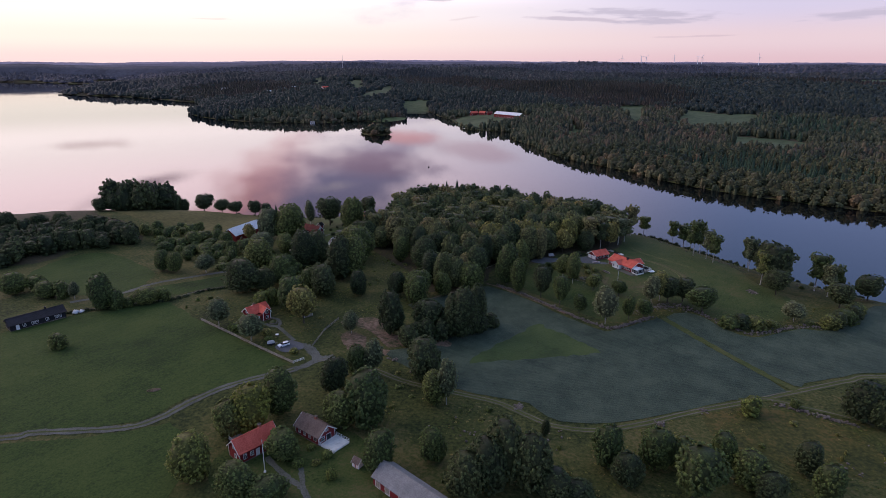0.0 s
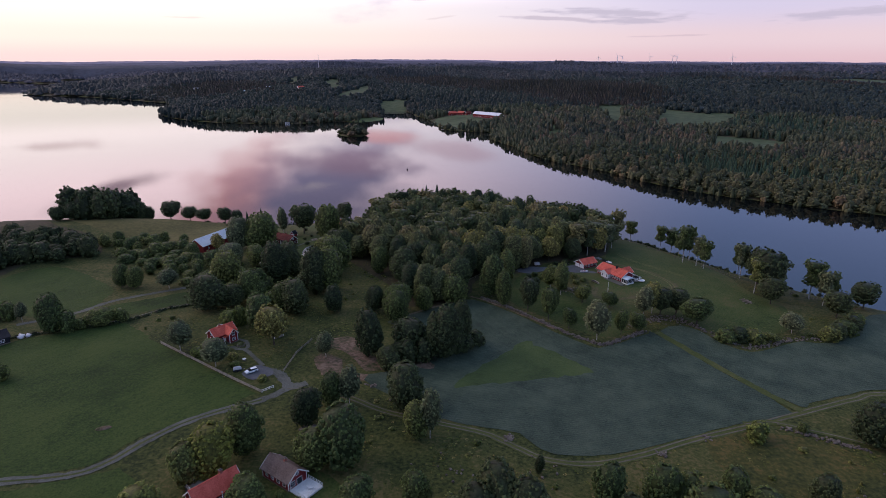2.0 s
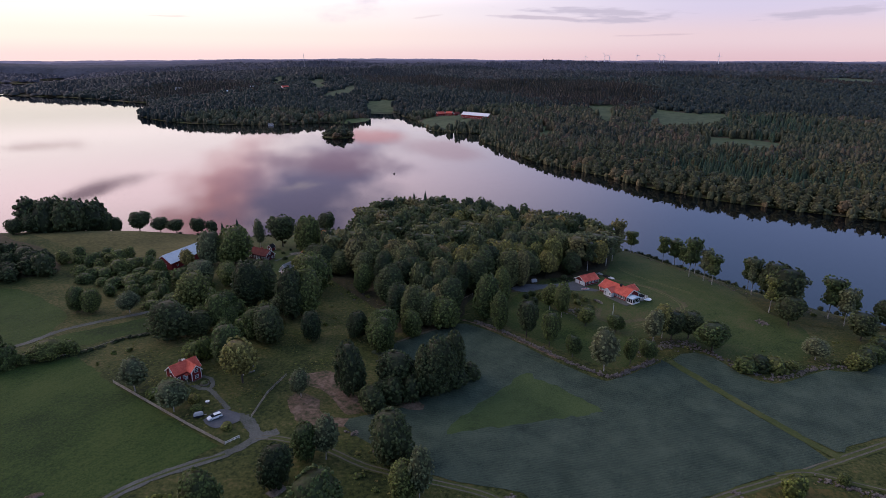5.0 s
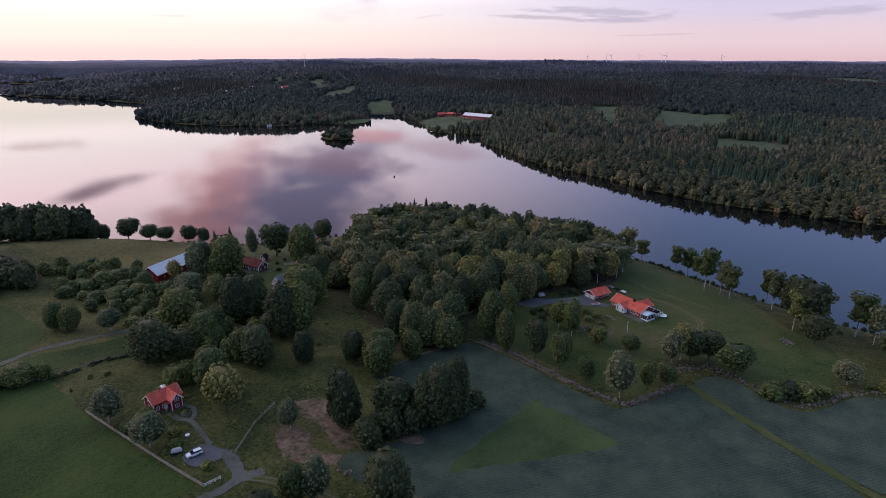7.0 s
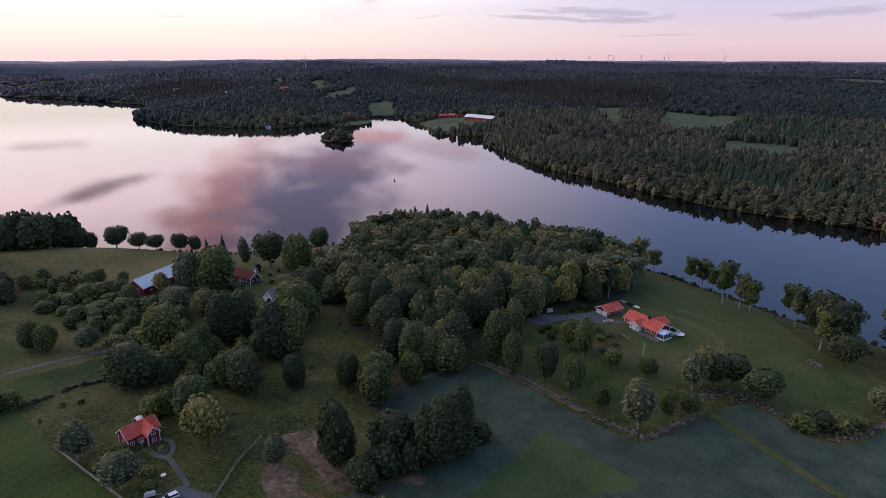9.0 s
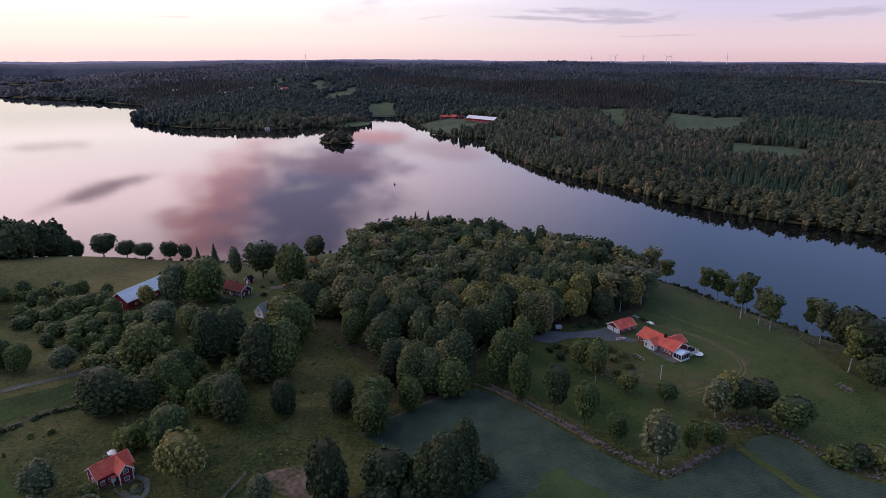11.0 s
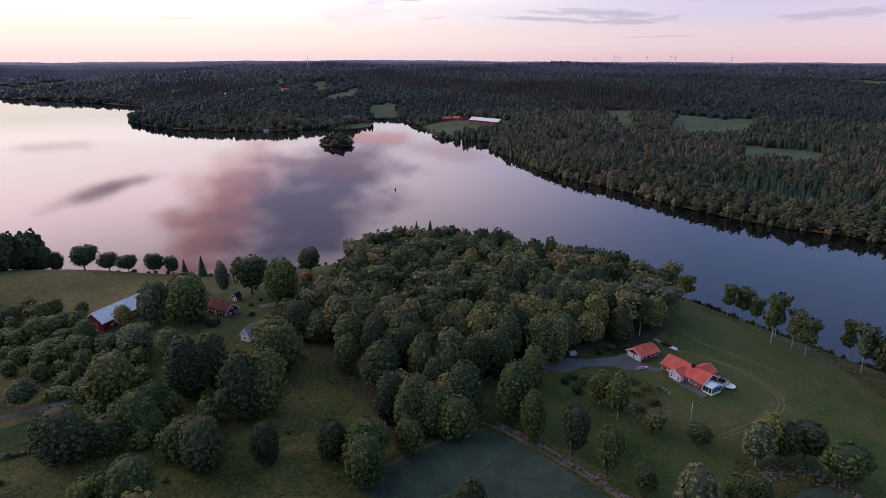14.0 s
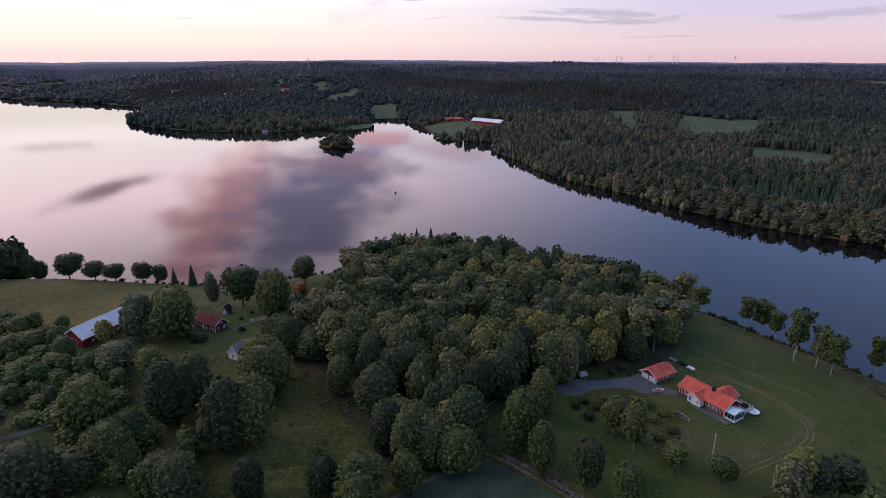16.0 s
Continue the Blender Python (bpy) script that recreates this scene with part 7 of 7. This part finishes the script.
def boat(label, m, hull, inner, L=4.6, W=1.5):
    b = thing("rowing_boat", label, "boat", m)
    bm = bmesh.new()
    n, rows = 9, []
    for i in range(n):
        u = i / (n - 1)
        w = W / 2 * (math.sin(math.pi * (0.12 + 0.88 * u) ** 0.8) ** 0.6 if u < 1 else 0.02)
        x = L * (u - 0.5)
        rows.append([bm.verts.new(p) for p in ((x, -w, 0.62 + 0.15 * u), (x, -w * 0.6, 0.1), (x, 0, 0.0), (x, w * 0.6, 0.1), (x, w, 0.62 + 0.15 * u))])
    for a, c in zip(rows, rows[1:]):
        for k in range(4):
            bm.faces.new((a[k], a[k + 1], c[k + 1], c[k]))
    bm.faces.new(rows[0])
    part("hull", bm, hull, b)
    part("cover", boxes((-L * 0.42, -W * 0.33, 0.5, L * 0.25, W * 0.33, 0.58)), inner, b)
    for x in (-0.8, 0.6):
        part("thwart", boxes((x - 0.12, -W * 0.42, 0.585, x + 0.12, W * 0.42, 0.64)), M["wood"], b)
    return b


boat("white and red rowing boat on the drive", place(86.8, 314.6, 10, 0.16), M["far_white"], M["boat_red"], 4.2, 1.6)
boat("weathered wooden boat lying on the lawn", place(88.6, 299.2, -65, 0.1), M["wood"], M["dark_paint"], 5.6, 1.9)
q = thing("motorcycle", "dark motorcycle standing by the garage drive", "motorcycle", place(80.6, 326.0, 30, 0.1))
part("frame", boxes((-0.7, -0.14, 0.45, 0.6, 0.14, 0.85), (-0.75, -0.18, 0.85, 0.0, 0.18, 0.98)), M["dark_paint"], q)
for px in (-0.75, 0.75):
    part("tyre", tube(bmesh.new(), (px, -0.08, 0.33), (px, 0.08, 0.33), 0.33, 0.33, 14), M["rubber"], q)
part("handlebar", boxes((0.52, -0.4, 0.95, 0.58, 0.4, 1.0)), M["metal"], q)
for k, (tx, ty, tw, ln, mt, lab) in enumerate(((101.4, 337.6, -62, 3.2, "metal", "grey utility trailer at the edge of the lawn"), (103.6, 333.8, -62, 3.6, "dark_paint", "dark flat trailer behind the garage"), (105.4, 330.6, -62, 2.8, "far_white", "pale boat trailer behind the garage"))):
    t = thing("trailer", lab, "trailer", place(tx, ty, tw, 0.05))
    part("bed", boxes((-ln / 2, -0.8, 0.42, ln / 2, 0.8, 0.5), (-ln / 2, -0.8, 0.5, ln / 2, -0.75, 0.85), (-ln / 2, 0.75, 0.5, ln / 2, 0.8, 0.85)), M[mt], t)
    for sy in (-1, 1):
        part("tyre", tube(bmesh.new(), (0, sy * 0.98, 0.3), (0, sy * 0.82, 0.3), 0.3, 0.3, 12), M["rubber"], t)
    part("drawbar", boxes((ln / 2, -0.05, 0.42, ln / 2 + 1.0, 0.05, 0.5)), M["metal"], t)
s = thing("concrete_slab", "pale concrete slab in the grass beside a tree", "slab", place(-37.0, 178.5, 55))
part("slab", box(bmesh.new(), -2.4, -1.7, -0.3, 2.4, 1.7, 0.35, bevel=0.05), M["stone"], s)
wl = thing("garden_well", "round white well cover in the cottage garden", "well", place(-68.4, 220.5, 0))
part("ring", tube(bmesh.new(), (0, 0, -0.2), (0, 0, 0.55), 0.65, 0.65, 16), M["stone"], wl)
part("lid", tube(bmesh.new(), (0, 0, 0.554), (0, 0, 0.66), 0.72, 0.72, 16), M["far_white"], wl)
bd = thing("flower_bed", "stone-edged round flower bed on the path", "flower bed", place(-73.2, 232.4, 0))
part("edge", tube(bmesh.new(), (0, 0, -0.2), (0, 0, 0.3), 1.7, 1.6, 18), M["stone"], bd)
v, qd, _ = crown(95, "round", -0.05, 120, 0.06, 10, 0.22, (8, 4), 0.6)
c = new("flowers", np_mesh("flowers", v * np.array([2.6, 2.6, 0.9]) + np.array([0, 0, 0.25]), qd, LEAF["grey"]))
c.parent = bd
by = thing("buoy", "small dark buoy floating on the lake", "buoy", pose(-17.4, 693, -0.2))
part("float", tube(bmesh.new(), (0, 0, 0), (0, 0, 1.1), 1.0, 0.7, 12), M["dark_paint"], by)
part("pole", tube(bmesh.new(), (0, 0, 1.1), (0, 0, 2.6), 0.15, 0.12, 6), M["dark_paint"], by)


def fence(label, pts, h, gap, rails, mat, boards=False):
    f = thing("fence", label, "fence", pose(*pts[0], 0))
    ox, oy = pts[0]
    prev = None
    for (ax, ay), (bx, by) in zip(pts, pts[1:]):
        n = max(1, round(math.hypot(bx - ax, by - ay) / gap))
        for k in range(n + 1):
            x, y = ax + (bx - ax) * k / n, ay + (by - ay) * k / n
            z = height(x, y)
            if k or prev is None:
                part("post", boxes((x - ox - 0.07, y - oy - 0.07, z - 0.3, x - ox + 0.07, y - oy + 0.07, z + h)), M[mat], f)
            if prev is not None and (prev[0] != x or prev[1] != y):
                for r in rails:
                    p, q = Vector((prev[0] - ox, prev[1] - oy, prev[2] + r)), Vector((x - ox, y - oy, z + r))
                    d = (q - p).length
                    rail = boxes((0, -0.03, -0.09, d, 0.03, 0.09))
                    m = Matrix.Translation(p) @ (q - p).to_track_quat("X", "Z").to_matrix().to_4x4() @ pose(0, -0.105, 0)
                    bmesh.ops.transform(rail, matrix=m, verts=rail.verts)
                    part("rail", rail, M[mat], f)
            prev = (x, y, z)


fence("pale wooden rail fence along the meadow", [(-105, 234), (-92, 224), (-80, 215), (-69, 207), (-56.4, 198.4)], 1.3, 3.2, (0.3, 0.6, 0.9, 1.2), "wood")
fence("white wooden gate fence beside the road", [(-56.2, 198.6), (-53.0, 201.6)], 1.1, 1.6, (0.5, 1.0), "white_paint")
fence("wooden rail fence beside the bare ground", [(-52, 212), (-50, 226), (-46, 238)], 1.2, 3.2, (0.4, 0.8, 1.1), "wood")
fence("grey post and wire fence along the meadow", [(-164, 243), (-151, 249), (-130, 258), (-119, 270), (-109, 275)], 1.1, 5.0, (0.9,), "wood")
fence("low post fence in front of the wood", [(22, 303), (30, 312), (45, 318), (58, 327)], 1.1, 4.0, (0.9,), "wood")


def stones(name, label, x, y, size, seed, sink=0.25, category="stones"):
    """Uneven field stones, each turned and cut by itself."""
    rng = np.random.default_rng(seed)
    bv, bq = quad_ball(2)
    n = len(x)
    k = rng.uniform(0.72, 1.18, (n, len(bv), 1))
    v = bv[None] * k * np.stack([size * rng.uniform(0.8, 1.3, n), size * rng.uniform(0.7, 1.2, n), size * rng.uniform(0.5, 0.85, n)], -1)[:, None, :]
    a = rng.uniform(0, 6.28, n)
    c, s = np.cos(a)[:, None], np.sin(a)[:, None]
    X, Y = v[..., 0] * c - v[..., 1] * s + x[:, None], v[..., 0] * s + v[..., 1] * c + y[:, None]
    Z = v[..., 2] + (ground(x, y) + size * (0.5 - sink))[:, None]
    q = (bq[None] + (np.arange(n) * len(bv))[:, None, None]).reshape(-1, 4)
    return tagged(new(name, np_mesh(name, np.stack([X, Y, Z], -1).reshape(-1, 3), q, M["stone"])), label, category, kind="stuff")


def stone_row(label, pts, per_m, width, lo, hi, seed):
    line = smooth_line(pts, 10, closed=False)
    rng = np.random.default_rng(seed)
    d = np.concatenate([[0], np.cumsum(np.hypot(*np.diff(line, axis=0).T))])
    n = int(d[-1] * per_m)
    t = rng.uniform(0, d[-1], n)
    off = rng.normal(0, width, (n, 2))
    stones("stone_wall", label, np.interp(t, d, line[:, 0]) + off[:, 0], np.interp(t, d, line[:, 1]) + off[:, 1], rng.uniform(lo, hi, n) ** 1.0, seed, 0.0, "stone wall")


stone_row("grey dry-stone wall round the villa lawn", [(28, 284), (39, 274), (48, 263.5), (57, 253), (64, 245), (70, 240), (74.5, 237), (84, 241.5), (96, 247.5)], 7.0, 0.5, 0.22, 0.62, 1)
stone_row("rough row of field stones at the field corner", [(119, 255), (124, 246), (128, 240), (135, 234.5), (146, 237), (160, 242), (176, 241.5)], 3.0, 0.9, 0.2, 0.65, 2)
stone_row("stone clearance row beside the grassy track", [(117, 181), (123, 177.5), (131, 172.5), (138, 168)], 5.0, 0.7, 0.2, 0.6, 3)
stone_row("rock pile under the garden trees", [(90, 251), (98, 256), (108, 259), (118, 257)], 6.0, 1.6, 0.2, 0.6, 4)
stone_row("stony bank above the lake shore", [(150, 378), (163, 350), (172, 322), (190, 300), (208, 282)], 0.9, 3.0, 0.2, 0.5, 5)
for px, py, n, r, seed, lab in ((158.5, 279.5, 70, 2.2, 11, "cairn of pale field stones on the lawn"), (26, 174.5, 40, 1.5, 12, "heap of reddish field stones by the track"), (-19, 204, 26, 1.2, 13, "heap of field stones at the road bend"),
                                (-9, 195, 30, 1.6, 14, "heap of field stones under the dark tree"), (72, 168, 24, 1.2, 15, "heap of pale stones beside the track"), (90, 176, 26, 1.4, 16, "flat stone heap beside the track"),
                                (-41, 186, 3, 0.6, 17, "boulder in the meadow grass"), (74, 291, 60, 5.0, 18, "rocky outcrop below the villa drive"), (121, 146, 12, 4.0, 19, "scattered stones on the heath"), (138, 150, 16, 6.0, 20, "scattered stones on the heath slope"),
                                (30, 155, 16, 8.0, 21, "scattered boulders in the pasture"), (-20, 300, 30, 14.0, 22, "scattered stones in the forest clearing"), (6, 160, 14, 8.0, 23, "scattered boulders near the track")):
    rng = np.random.default_rng(seed)
    stones("stone_heap", lab, px + rng.normal(0, r * 0.6, n), py + rng.normal(0, r * 0.6, n), rng.uniform(0.18, 0.55, n), seed, 0.15)

# garden odds and ends
wb = thing("box_trailer", "small pale box trailer at the end of the drive", "trailer", place(63.0, 325.5, 15, 0.15))
part("box", box(bmesh.new(), -1.4, -0.8, 0.45, 1.4, 0.8, 1.9, bevel=0.08), M["tarp"], wb)
for sy in (-1, 1):
    part("tyre", tube(bmesh.new(), (0, sy * 0.98, 0.3), (0, sy * 0.82, 0.3), 0.3, 0.3, 12), M["rubber"], wb)
part("drawbar", boxes((1.4, -0.05, 0.5, 2.5, 0.05, 0.58)), M["metal"], wb)
hp = thing("covered_heap", "heap under an orange tarpaulin in the lake garden", "heap", place(-64.5, 385.5, 30))
bm = bmesh.new()
bmesh.ops.create_icosphere(bm, subdivisions=2, radius=1.0)
for v in bm.verts:
    v.co = Vector((v.co.x * 1.5, v.co.y * 1.1, max(-0.1, v.co.z * 1.1 + 0.12 * noise.noise(v.co * 2))))
part("tarpaulin", bm, M["orange_tarp"], hp)
pd = thing("garden_bed", "grey gravel bed with planks in the lake garden", "garden bed", place(-68.0, 383.0, 25, 0.1))
part("bed", box(bmesh.new(), -4.0, -2.2, -0.3, 4.0, 2.2, 0.15, bevel=0.05), M["gravel"], pd)
for k in range(4):
    part("plank", boxes((-3.6, -1.8 + k * 1.0, 0.154, 3.6, -1.55 + k * 1.0, 0.24)), M["wood"], pd)
mh = thing("brush_heap", "low brown heap in the hay meadow", "heap", place(-99.5, 178.0, 20))
bm = bmesh.new()
bmesh.ops.create_icosphere(bm, subdivisions=2, radius=1.0)
for v in bm.verts:
    v.co = Vector((v.co.x * 2.4, v.co.y * 1.1, max(-0.1, v.co.z * 0.7 + 0.15 * noise.noise(v.co * 3))))
part("heap", bm, M["soil"], mh)
ld = thing("sun_lounger", "white garden lounger near the pale hut", "lounger", place(-71.0, 350.5, 35))
part("seat", boxes((-0.9, -0.35, 0.3, 0.9, 0.35, 0.38)), M["far_white"], ld)
for sx in (-0.7, 0.7):
    for sy in (-0.28, 0.28):
        part("leg", boxes((sx - 0.04, sy - 0.04, -0.05, sx + 0.04, sy + 0.04, 0.298)), M["far_white"], ld)
